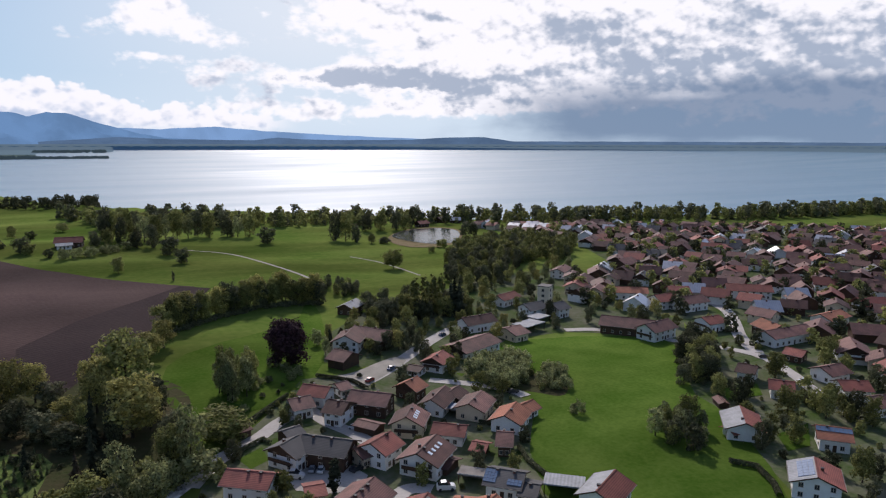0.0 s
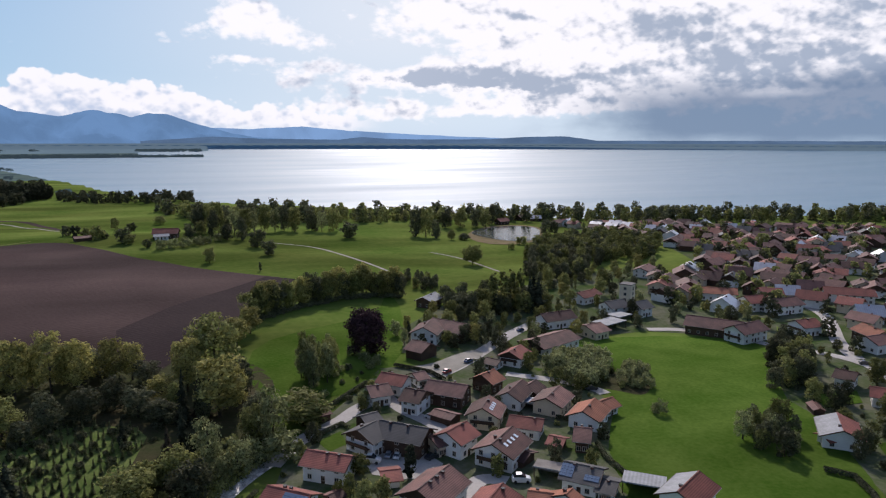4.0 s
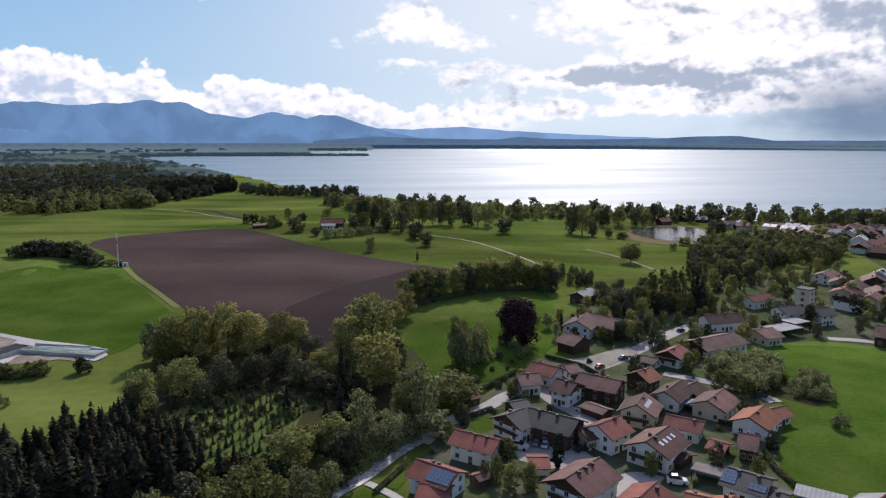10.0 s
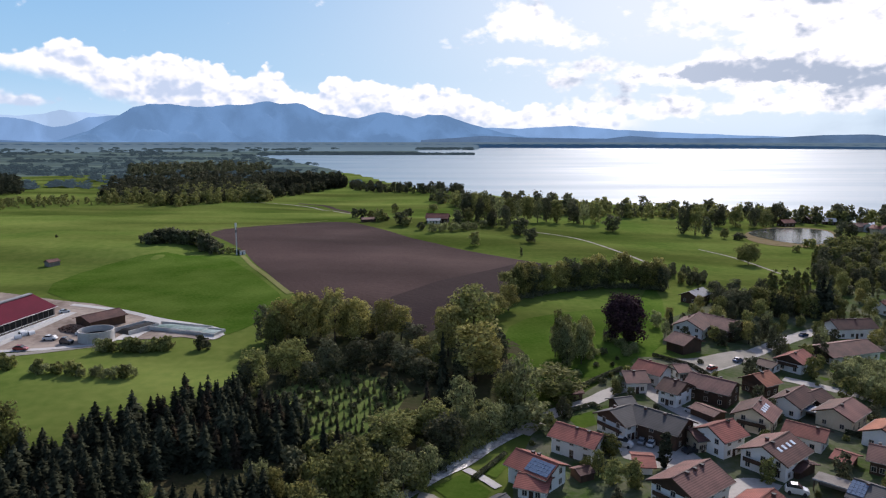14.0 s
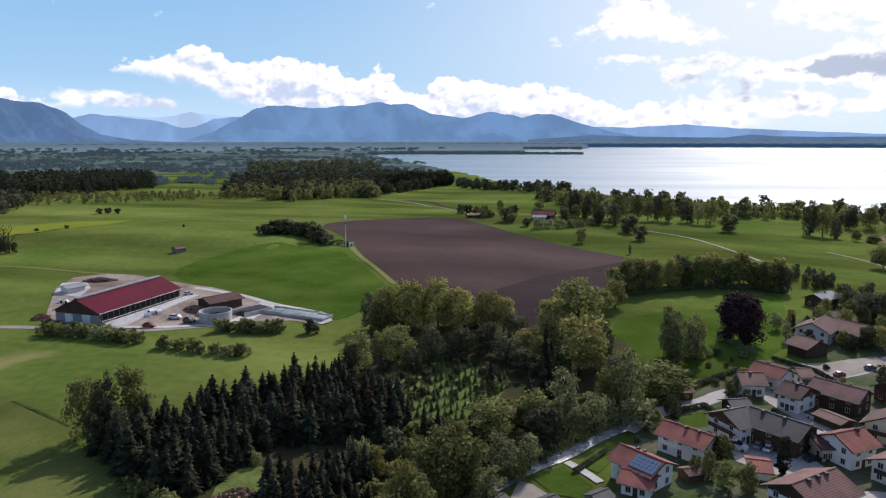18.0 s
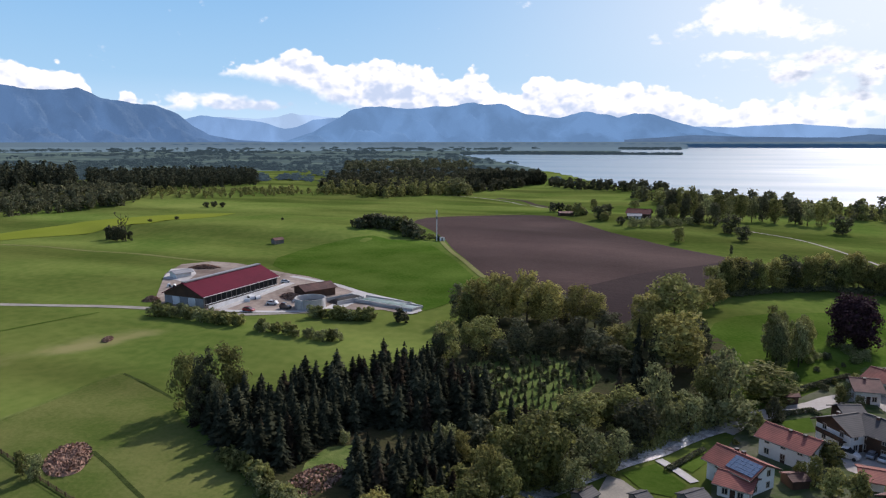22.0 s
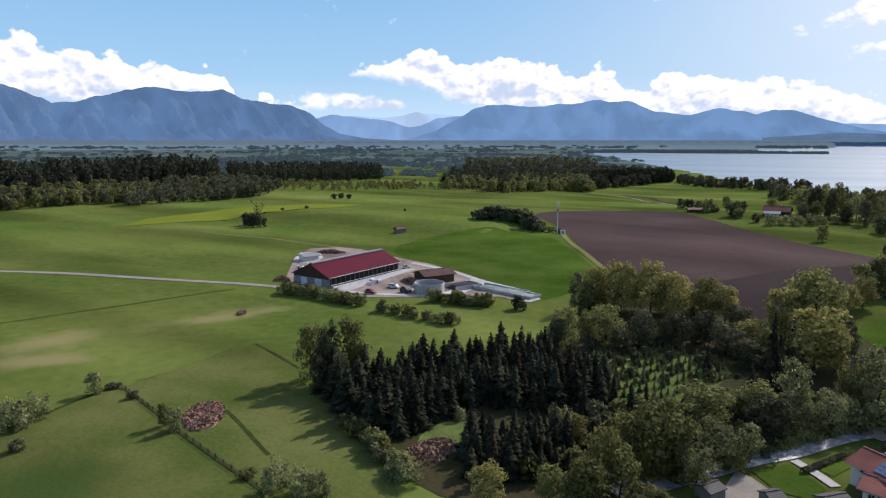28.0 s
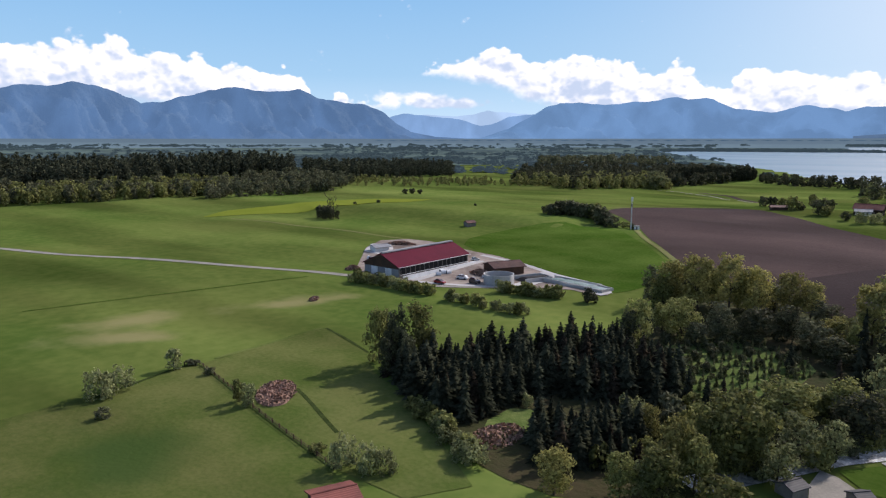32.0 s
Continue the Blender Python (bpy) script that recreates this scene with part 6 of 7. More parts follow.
gable_house(150.4, 270.2, 8, 18.7, 11, 5.4, 8.5, TILE_BROWN, label="white house with brown roof and roof windows", chimneys=1)
gable_house(105.9, 319.4, 46, 15.7, 10, 4.6, 7.0, METAL, WOOD, label="dark timber house with a shiny metal roof", chimneys=1)
gable_house(211.6, 234.9, -51, 30.2, 14, 5.2, 9.0, TILE_BROWN, WOOD, label="very long timber barn with a red-brown roof", chimneys=0)
gable_house(216.3, 224.1, 11, 18.5, 12, 6.2, 9.5, TILE_BROWN, label="white farmhouse at the end of a barn", chimneys=1, balcony=-1)
gable_house(165.6, 134.1, -132, 15.3, 12, 4.8, 7.5, TILE_RED, label="house with one red and one pale metal roof slope", chimneys=1, other=METAL)
pv_house = gable_house(152.8, 101.3, -140, 13.3, 13, 5.8, 8.5, TILE_RED, label="white house with one red and one pale metal roof slope", chimneys=1, other=METAL)
row_solar = gable_house(181.4, 116.5, -46, 10.2, 10, 5.0, 7.5, TILE_ORANGE, label="house with a row of solar panels on an orange roof", chimneys=1)
gable_house(102.6, 119.6, -150, 14.1, 11, 4.8, 7.5, TILE_RED, label="house with one red and one pale metal roof slope", chimneys=1, other=METAL)
gable_house(58.7, 129.7, -136, 9.6, 11, 5.4, 8.0, TILE_RED, label="house with a bright red tiled roof", chimneys=1)
gable_house(69.1, 128.0, -34, 6.4, 10, 4.4, 6.5, TILE_ORANGE, label="low house with an orange tiled roof", chimneys=1)
gable_house(74.0, 124.1, 34, 3.9, 11, 5.4, 8.0, TILE_ORANGE, label="house with a bright orange tiled roof", chimneys=1)
grey_solar = gable_house(84.6, 135.5, -45, 10.8, 11, 4.6, 7.0, TILE_GREY, label="grey-roofed house with solar panels", chimneys=2)
gable_house(87.8, 129.4, -46, 5.4, 9, 3.6, 5.0, TILE_GREY, label="low white workshop with a grey roof", chimneys=1)
gable_house(66.1, 183.7, -55, 8.3, 6.5, 2.6, 3.6, TILE_BROWN, WOOD, label="open timber carport with a brown roof", chimneys=0, windows=False, over=0.5, name="carport", category="carport")
gable_house(50.3, 204.0, 5, 8.2, 11, 4.6, 7.0, TILE_BROWN, label="white house with a reddish brown roof", chimneys=1)
gable_house(57.9, 210.6, -44, 11.1, 9.5, 5.0, 7.5, TILE_RED, label="white house with a long red-brown roof", chimneys=1)
gable_house(60.1, 194.0, -45, 7.9, 11, 5.8, 8.5, TILE_BROWN, label="white corner house with a dark roof", timber=True, balcony=-1, chimneys=2)
gable_house(71.8, 196.9, -42, 15.1, 11, 5.6, 8.5, TILE_BROWN, WOOD, label="long timber house with a brown roof", chimneys=1)
gable_house(67.3, 214.4, 12, 5.5, 8, 3.8, 5.5, TILE_BROWN, label="small house with a brown roof", chimneys=0)
gable_house(31.3, 196.0, 20, 4.5, 5.5, 2.8, 4.2, TILE_BROWN, WOOD, label="small timber garden house with a brown roof", chimneys=0, windows=False, over=0.5)
gable_house(41.0, 153.9, -6, 5.9, 8, 2.8, 4.0, TILE_RED, label="low garage with a red hipped roof", chimneys=0, windows=False)
gable_house(76.5, 151.8, -56, 5.0, 8, 2.8, 4.0, TILE_BROWN, WOOD, label="low brown garage beside a house", chimneys=0, windows=False)
gable_house(89.2, 156.8, -47, 5.5, 7, 2.8, 4.0, TILE_RED, WOOD, label="low reddish garage between the houses", chimneys=0, windows=False)
gable_house(206.3, 166.7, -63, 7.7, 10, 4.8, 7.0, TILE_BROWN, label="white rendered house with a brown roof", chimneys=1)
gable_house(202.6, 149.9, -48, 9.0, 9, 4.6, 7.0, TILE_RED, label="house with a weathered red-brown roof", chimneys=1)
gable_house(241.5, 173.6, -73, 8.5, 9, 4.0, 6.0, TILE_RED, WOOD, label="timber house with a red-brown roof", chimneys=0)
gable_house(232.7, 153.1, -2, 12.1, 11, 4.6, 7.0, TILE_BROWN, label="house with a brown roof and pale skylight", chimneys=1)
gable_house(224.3, 139.2, -32, 10.9, 11, 4.6, 7.0, TILE_RED, label="house with a weathered red-brown roof", chimneys=1)
gable_house(218.1, 126.6, -11, 9.1, 11, 4.6, 7.0, TILE_BROWN, label="white house with a brown gable roof", chimneys=1)
gable_house(247.3, 222.6, -2, 12.0, 12, 5.4, 8.0, TILE_RED, label="white house with red roof and balconies", chimneys=1, balcony=-1)
gable_house(261.7, 201.7, -104, 15.1, 12, 5.6, 8.5, TILE_ORANGE, WOOD, label="timber house with a pale orange roof", chimneys=1)
gable_house(260.6, 193.4, 1, 29.2, 12, 5.4, 8.0, TILE_BROWN, label="white house with a long brown roof", chimneys=2)
gable_house(303.1, 202.3, 7, 19.6, 12, 5.4, 8.0, TILE_ORANGE, label="white house with a pale orange roof", chimneys=1)
gable_house(257.7, 289.2, -35, 21.3, 12, 5.2, 8.0, TILE_ORANGE, label="long house with a pale brown roof", chimneys=0)
gable_house(261.1, 264.7, -5, 18.0, 13, 5.8, 9.0, TILE_RED, label="large barn with a red roof", chimneys=0)
gable_house(267.6, 255.4, 0, 19.7, 13, 5.8, 9.0, TILE_BROWN, label="large house with a brown roof", chimneys=1)
gable_house(318.1, 261.6, -38, 26.5, 14, 5.8, 9.0, TILE_RED, label="long building with a red-brown roof", chimneys=1)
gable_house(261.1, 358.6, 39, 20.7, 11, 5.6, 8.0, TILE_BROWN, label="white house at the edge of the wood", chimneys=1)
gable_house(188.0, 306.3, 22, 16.9, 10, 5.0, 7.5, TILE_RED, label="white house with a pink-red roof", chimneys=1)

solar(solar_house, -1, -0.5, 5.6, 0.8, 4.6, 6, 4)
solar(grey_solar, -1, -5.0, -1.8, 0.6, 4.6, 4, 4)
solar(grey_solar, -1, 1.0, 4.6, 2.8, 4.6, 4, 2)
solar(pv_house, -1, -4.6, 4.4, 0.5, 4.4, 6, 3)
solar(row_solar, -1, -4.6, 4.6, 0.5, 2.2, 8, 1)
for k in range(4):
    on_slope(sky_f, -1, -3.0 + k * 2.1, 2.6, 0.9, 1.3, 0.12, SKYLIGHT_GLINT, "roof_window", "roof window painted pale with sky glint")
    on_slope(sky_g, -1, -2.6 + k * 1.5, 2.4, 0.8, 1.3, 0.12, SKYLIGHT_GLINT, "roof_window", "roof window painted pale with sky glint")

# the village towards the lake
TAKEN = [(o.location.x, o.location.y) for o in scene.objects if o.get("category") == "house"]
VILLAGE = [(341, 633), (435, 593), (577, 470), (661, 395), (662, 332), (247.0, 117.2), (240.9, 137.7), (263.6, 169.3), (239.7, 190.2), (231.9, 213.3), (252.3, 247.3), (220.5, 283.1), (254.9, 339.4), (319.4, 374.1), (361.5, 475.7), (350.5, 569.0)]

def village_house(seed):
    rng = random.Random(seed)
    roof = (TILE_BROWN, TILE_RED, TILE_BROWN, TILE_GREY, TILE_BROWN, TILE_RED, TILE_BROWN, TILE_BROWN, TIN, TILE_BROWN)[seed]
    words = "shiny sheet" if roof is TIN else roof.name.split("_")[0] + " tiled"
    return gable_house(0, -3000 - seed * 40, 0, rng.uniform(11, 17), rng.uniform(11, 14), rng.uniform(5.2, 6.6), rng.uniform(9.0, 10.4), roof, (RENDER, CREAM, WOOD, RENDER, WOOD, RENDER, RENDER, CREAM, RENDER, WOOD)[seed], "village house with a %s gable roof" % words, chimneys=1, windows=2, group="village houses", over=1.2, timber=seed in (0, 3, 5, 6), balcony=-1 if seed in (0, 1, 5, 7) else 0)

PROTOS = [village_house(s) for s in range(10)]
rng = random.Random(5)
patch("village_gardens", "gardens and lanes between the village houses", "garden", VILLAGE, GARDEN, 0.06, 20.0)
for x, y in scatter(VILLAGE, 18.4, 3):
    if any((x - a) ** 2 + (y - b) ** 2 < 330 for a, b in TAKEN) or rng.random() < 0.08:
        continue
    copy_thing(rng.choice(PROTOS), pose(x, y, hz(x, y), 0, 0, rng.choice((0, -90)) + rng.gauss(38, 12)))
for p in PROTOS:
    for o in (*p.children_recursive, p):
        bpy.data.objects.remove(o)
FARSIDE.clear()
garden = [(x, y, k, k * 1.1) for x, y in scatter(VILLAGE, 9.5, 8) for k in (rng.uniform(0.25, 0.85),) if rng.random() < 0.38]
woods("village_trees", "garden trees between the village houses", garden[::2], FAR_B, 21)
woods("village_trees", "dark garden trees between the village houses", garden[1::2], FAR_D, 22)
woods("village_trees", "dark conifers between the village houses", [(x, y, k * 0.75, k * 0.7) for x, y, k, w in garden[3::9]], FAR_S, 23)

# gardens right of the meadow
EAST = [(224.4, 217.4), (178.3, 168.6), (174.4, 147.8), (160.8, 126.6), (148.0, 104.1), (124.6, 86.2), (163.5, 67.5), (268.3, 117.8), (258.7, 148.6), (263.6, 169.3), (243.1, 193.0)]
patch("east_gardens", "gardens and lawns beside the meadow", "garden", EAST, GARDEN, 0.05)
TAKEN = [(o.location.x, o.location.y) for o in scene.objects if o.get("category") in ("house", "carport", "shed")]
rng = random.Random(15)
for x, y in scatter(EAST, 7.2, 45):
    if all((x - a) ** 2 + (y - b) ** 2 > 62 for a, b in TAKEN) and rng.random() < 0.55:
        plant(rng.choice(("bush", "darkbush", "broad", "dark", "broad", "dark")), x, y, rng.uniform(0.3, 0.6) if rng.random() < 0.7 else rng.uniform(0.62, 0.85), rng)

# gardens round the school and the farmhouse
MID = [(76.2, 276.4), (110.1, 315.1), (132.3, 325.0), (197.2, 364.8), (234.7, 379.8), (290.8, 388.0), (264.3, 334.8), (232.3, 283.9), (250.7, 242.0), (226.5, 216.2), (198.7, 241.9), (186.1, 250.6), (156.5, 251.9), (124.3, 229.0), (110.0, 220.3), (97.3, 239.3), (82.8, 237.8), (69.0, 250.8)]
patch("school_gardens", "gardens and lawns round the school", "garden", MID, GARDEN, 0.05)
for x, y in scatter(MID, 7.6, 46):
    if all((x - a) ** 2 + (y - b) ** 2 > 58 for a, b in TAKEN) and rng.random() < 0.5:
        plant(rng.choice(("broad", "dark", "broad", "dark", "gold", "grey", "darkbush")), x, y, rng.uniform(0.32, 0.6) if rng.random() < 0.75 else rng.uniform(0.62, 0.9), rng)

# garden bushes and small trees among the near houses
TAKEN = [(o.location.x, o.location.y) for o in scene.objects if o.get("category") in ("house", "carport")]
NEAR = [(17.3, 174.4), (31.3, 194.1), (45.3, 210.7), (57.8, 230.0), (71.8, 227.1), (106.1, 240.5), (124.1, 237.6), (114.3, 209.5), (119.7, 189.0), (117.2, 175.2), (100.3, 151.5), (95.2, 133.5), (83.0, 126.1), (48.4, 124.2), (13.0, 146.9)]
rng = random.Random(12)
for x, y in scatter(NEAR, 6.5, 44):
    if all((x - a) ** 2 + (y - b) ** 2 > 60 for a, b in TAKEN) and rng.random() < 0.55:
        plant(rng.choice(("bush", "darkbush", "broad", "dark")), x, y, rng.uniform(0.28, 0.42) if rng.random() < 0.4 else rng.uniform(0.3, 0.6), rng)

# ---------------------------------------------------------------- farm
barn = gable_house(-181.8, 247.1, 84, 47.7, 25.8, 5.65, 11.9, SHEET_RED, GREYWOOD, "long cattle barn with a dark red metal roof", over=0.8, chimneys=0, windows=False, name="barn", category="barn")
bL, bW = 47.7 / 2 - 0.8, SIZES[barn.name][0] - 0.8
bT = SIZES[barn.name][1]
block("ridge_vent", [(-bL, bL, -1.0, 1.0, bT - 0.1, bT + 0.35)], METAL, barn, "white ridge vent strip")
block("eave_trim", [(-bL - 0.8, bL + 0.8, -SIZES[barn.name][0] - 0.12, -SIZES[barn.name][0] + 0.02, bT - SIZES[barn.name][0] * SIZES[barn.name][2] - 0.16, bT - SIZES[barn.name][0] * SIZES[barn.name][2] + 0.05)], WHITE, barn, "white eave trim")
# dark slabs stand in for the shade inside the open sides
for sd in (-1, 1):
    block("side_opening", [(-bL + 0.6, bL - 0.6, sd * bW - 0.06, sd * bW + 0.06, 0.7, 4.3)], DARK, barn, "dark slab standing for the shaded open side with feeding places")
for k in range(16):
    u = -bL + 1 + k * (2 * bL - 2) / 15
    block("post", [(u - 0.09, u + 0.09, -bW - 0.28, -bW - 0.09, 0, 4.1)], GREYWOOD, barn)
block("feed_rail", [(-bL + 0.6, bL - 0.6, -bW - 0.5, -bW - 0.34, 1.0, 1.2)], WHITE, barn, "pale feeding rail")
block("low_wall", [(-bL - 1, bL + 1, -bW - 3.6, -bW - 3.2, -1.0, 1.3)], WHITE, barn, "white concrete feeding wall")
for sd in (-1, 1):
    V = [(sd * (bL + 0.05), -bW, 3.6), (sd * (bL + 0.05), bW, 3.6), (sd * (bL + 0.05), bW, 4.4), (sd * (bL + 0.05), 0, bT - 0.6), (sd * (bL + 0.05), -bW, 4.4)]
    V += [(x - sd * 0.04, y, z) for x, y, z in V]
    mesh_object("gable_boarding", V, [(0, 1, 2, 3, 4), (9, 8, 7, 6, 5)] + [(i, (i + 1) % 5, 5 + (i + 1) % 5, 5 + i) for i in range(5)], WOOD, barn, "brown timber gable boarding")
for k in range(5):
    u = -bW + (k + 0.5) * 2 * bW / 5
    block("gate", [(-bL - 0.1, -bL - 0.03, u - 1.9, u + 1.9, 0, 3.4)], WHITE if k % 2 else METAL, barn, "pale sliding gate")
gable_house(-145.3, 260.3, 58, 16.0, 13, 4.4, 6.5, TILE_BROWN, WOOD, "open timber machine shed with a brown roof", chimneys=0, windows=False, name="shed", category="shed")
gable_house(-196.3, 270.7, 77, 19.2, 9, 3.2, 4.5, METAL, GREYWOOD, "low shed with a pale metal roof behind the barn", chimneys=0, windows=False, name="shed", category="shed")
gable_house(-222, 268.7, 69, 9.7, 7, 2.8, 4.0, METAL, WHITE, "small shed with a bluish metal roof", chimneys=0, windows=False, name="shed", category="shed")
gable_house(-231.2, 369.1, 65, 7.2, 5, 3.0, 4.5, TILE_BROWN, GREYWOOD, "small weathered field hut in the meadow", chimneys=0, windows=False, over=0.4, name="hut", category="hut")

def ring_wall(name, label, x, y, r, h, thick, mat, inner):
    e = tagged(new(name), label, "tank")
    e.matrix_world = pose(x, y, hz(x, y))
    n = 40
    V, F = [], []
    for i in range(n):
        a = 2 * math.pi * i / n
        for rr, z in ((r, -0.5), (r, h), (r - thick, h), (r - thick, 0.2)):
            V.append((math.cos(a) * rr, math.sin(a) * rr, z))
    for i in range(n):
        j = (i + 1) % n
        for k in range(3):
            F.append((4 * i + k, 4 * j + k, 4 * j + k + 1, 4 * i + k + 1))
    mesh_object("wall", V, F, mat, e)
    mesh_object("slurry", [(math.cos(2 * math.pi * i / n) * (r - thick), math.sin(2 * math.pi * i / n) * (r - thick), h * 0.45) for i in range(n)], [tuple(range(n))], inner, e, "dark slurry")
    for i in range(10):
        a = 2 * math.pi * i / 10
        V, F = [], []
        box(-0.12, 0.12, -0.06, 0.06, 0, h, V, F)
        p = mesh_object("rib", V, F, mat, e)
        p.matrix_basis = Matrix.Rotation(a, 4, "Z") @ Matrix.Translation((0, -r - 0.05, 0))
    return e

ring_wall("slurry_tank", "round pale concrete slurry tank in the farmyard", -136.5, 240.7, 6.2, 4.2, 0.3, CONCRETE, DARK)

def silo(name, label, x, y, yaw, length, width, h, fill):
    e = tagged(new(name), label, "silage clamp")
    e.matrix_world = pose(x, y, hz(x, y) + 0.2, 0, 0, yaw)
    block("side_wall", [(-length / 2, length / 2, -width / 2 - 0.3, -width / 2, -0.6, h)], CONCRETE, e)
    block("side_wall", [(-length / 2, length / 2, width / 2, width / 2 + 0.3, -0.6, h)], CONCRETE, e)
    block("end_wall", [(length / 2, length / 2 + 0.3, -width / 2 - 0.3, width / 2 + 0.3, -0.6, h)], CONCRETE, e)
    nx, ny = 16, 8
    V = [(-length / 2 + length * i / nx, -width / 2 + width * j / ny, 0.1 + h * 0.9 * math.sin(math.pi * j / ny) ** 0.5 * min(1, (i + 0.3) / 3) + 0.12 * noise.noise((i * 0.7, j * 0.9, x))) for i in range(nx + 1) for j in range(ny + 1)]
    F = [(i * (ny + 1) + j, (i + 1) * (ny + 1) + j, (i + 1) * (ny + 1) + j + 1, i * (ny + 1) + j + 1) for i in range(nx) for j in range(ny)]
    mesh_object("cover", V, F, fill, e, "film-covered silage")
    return e

silo("silage_clamp", "concrete silage clamp with a dark filling", -128, 254.2, 62, 13, 8, 1.8, DARK)
silo("silage_clamp", "long silage clamp under greenish film", -111.3, 254.9, -16, 24, 7.5, 1.3, FILM)
silo("silage_clamp", "long silage clamp under greenish film", -103.3, 251.2, -16, 20, 6.5, 1.1, FILM)

def car(x, y, yaw, paint, label, scale=1.0, tall=1.0):
    e = tagged(new("car"), label, "car")
    e.matrix_world = Matrix.Translation((x, y, hz(x, y) + 0.22)) @ Matrix.Rotation(radians(yaw), 4, "Z") @ Matrix.Diagonal((scale, scale, scale * tall, 1))

    def loft(name, sections, mat, parent):
        V, F = [], []
        for px, w, z0, z1 in sections:
            V += [(px, -w, z0), (px, w, z0), (px, w * 0.94, z1), (px, -w * 0.94, z1)]
        n = len(sections)
        for i in range(n - 1):
            for k in range(4):
                F.append((4 * i + k, 4 * i + (k + 1) % 4, 4 * i + 4 + (k + 1) % 4, 4 * i + 4 + k))
        F += [(3, 2, 1, 0), (4 * n - 4, 4 * n - 3, 4 * n - 2, 4 * n - 1)]
        return mesh_object(name, V, F, mat, parent)

    loft("body", [(-2.1, 0.75, 0.35, 0.7), (-1.9, 0.86, 0.25, 0.95), (-0.8, 0.88, 0.2, 1.0), (0.9, 0.88, 0.2, 0.95), (1.8, 0.84, 0.25, 0.8), (2.1, 0.7, 0.35, 0.6)], paint, e)
    loft("cabin", [(-1.75, 0.7, 0.9, 1.0), (-1.2, 0.72, 0.9, 1.4), (0.1, 0.72, 0.9, 1.46), (0.95, 0.72, 0.9, 1.0)], GLASS, e)
    loft("car_roof", [(-1.15, 0.66, 1.38, 1.45), (0.05, 0.66, 1.44, 1.5)], paint, e)
    for px in (-1.3, 1.3):
        for py in (-0.8, 0.8):
            n = 12
            V = [(px + math.cos(6.283 * i / n) * 0.32, py + d, 0.32 + math.sin(6.283 * i / n) * 0.32 - 0.1) for d in (-0.1, 0.1) for i in range(n)]
            F = [(i, (i + 1) % n, n + (i + 1) % n, n + i) for i in range(n)] + [tuple(range(n))[::-1], tuple(range(n, 2 * n))]
            mesh_object("wheel", V, F, RUBBER, e)
    return e

car(44.2, 167.0, 60, PAINTS[2], "grey parked car in the courtyard")
car(46.2, 165.7, 60, PAINTS[0], "silver parked car in the courtyard")
car(54.6, 161.9, 20, PAINTS[1], "dark parked car beside a house")
car(71.3, 142.4, -20, PAINTS[0], "white van parked in the lane", 1.15, 1.35)
car(121.9, 192.6, -15, PAINTS[1], "black car on the meadow lane")
car(62.6, 186.3, -50, PAINTS[0], "white car before the carport")
for q, (x, y) in enumerate([(262.4, 221.6), (306.0, 274.0), (233.2, 181.5), (221.8, 154.8), (216.2, 228.0), (92.2, 230.7), (80.4, 222.0), (280.8, 241.3)]):
    car(x, y, (75, 60, -35, -40, -8, 30, 35, 65)[q], PAINTS[(0, 2, 1, 0, 0, 4, 3, 0)[q]], ("white", "grey", "black", "white", "silver", "blue", "red", "white")[q] + " car standing on the village street")
car(39.1, 165.2, -30, PAINTS[0], "white van parked in the courtyard", 1.15, 1.35)
car(130.4, 265.4, 30, PAINTS[4], "blue car parked by the street")
car(-145.2, 247.2, 20, PAINTS[0], "white trailer in the farmyard", 1.3)
car(-153.2, 239.5, 5, PAINTS[0], "pale trailer in the farmyard", 1.2)
car(-144.5, 235.1, -10, PAINTS[1], "dark tractor in the farmyard", 1.2, 1.4)
car(-156.1, 227.1, 0, PAINTS[3], "red farm machine in the yard", 1.2)
car(-167.6, 273.2, 40, PAINTS[0], "white car beside the barn")

# ---------------------------------------------------------------- fences, heaps, poles
def fence(label, line, gap=3.0, h=1.15):
    e = tagged(new("fence"), label, "fence")
    pts = [Vector((x, y)) for x, y in line]
    posts = []
    for p, q in zip(pts, pts[1:]):
        n = max(1, int((q - p).length / gap))
        posts += [p + (q - p) * (i / n) for i in range(n)]
    posts.append(pts[-1])
    V, F = [], []
    box(-0.09, 0.09, -0.09, 0.09, -0.4, h, V, F)
    me = bpy.data.meshes.new("post")
    me.from_pydata(V, [], F)
    me.materials.append(WOOD)
    for p in posts:
        o = new("post", me)
        o.parent = e
        o.location = (p.x, p.y, hz(p.x, p.y))
    for p, q in zip(posts, posts[1:]):
        a, b = Vector((p.x, p.y, hz(p.x, p.y))), Vector((q.x, q.y, hz(q.x, q.y)))
        s_ = (b - a).cross(Vector((0, 0, 1))).normalized() * 0.05
        for z in (0.45, 0.9):
            V = [tuple(c + d + Vector((0, 0, z + k))) for c in (a, b) for k in (0, 0.07) for d in (-s_, s_)]
            mesh_object("rail", V, [(0, 1, 5, 4), (2, 6, 7, 3), (0, 4, 6, 2), (1, 3, 7, 5), (0, 2, 3, 1), (4, 5, 7, 6)], WOOD, e)
    return e

PASTURE_LINE = [(-149.9, 78.7), (-151.3, 91.2), (-153.7, 106.4), (-151.6, 109.5), (-140.1, 105.5), (-128.5, 101.6), (-116.7, 97.6), (-101.3, 93.1), (-83, 87.5)]
fence("dark wooden pasture fence", PASTURE_LINE[2:])

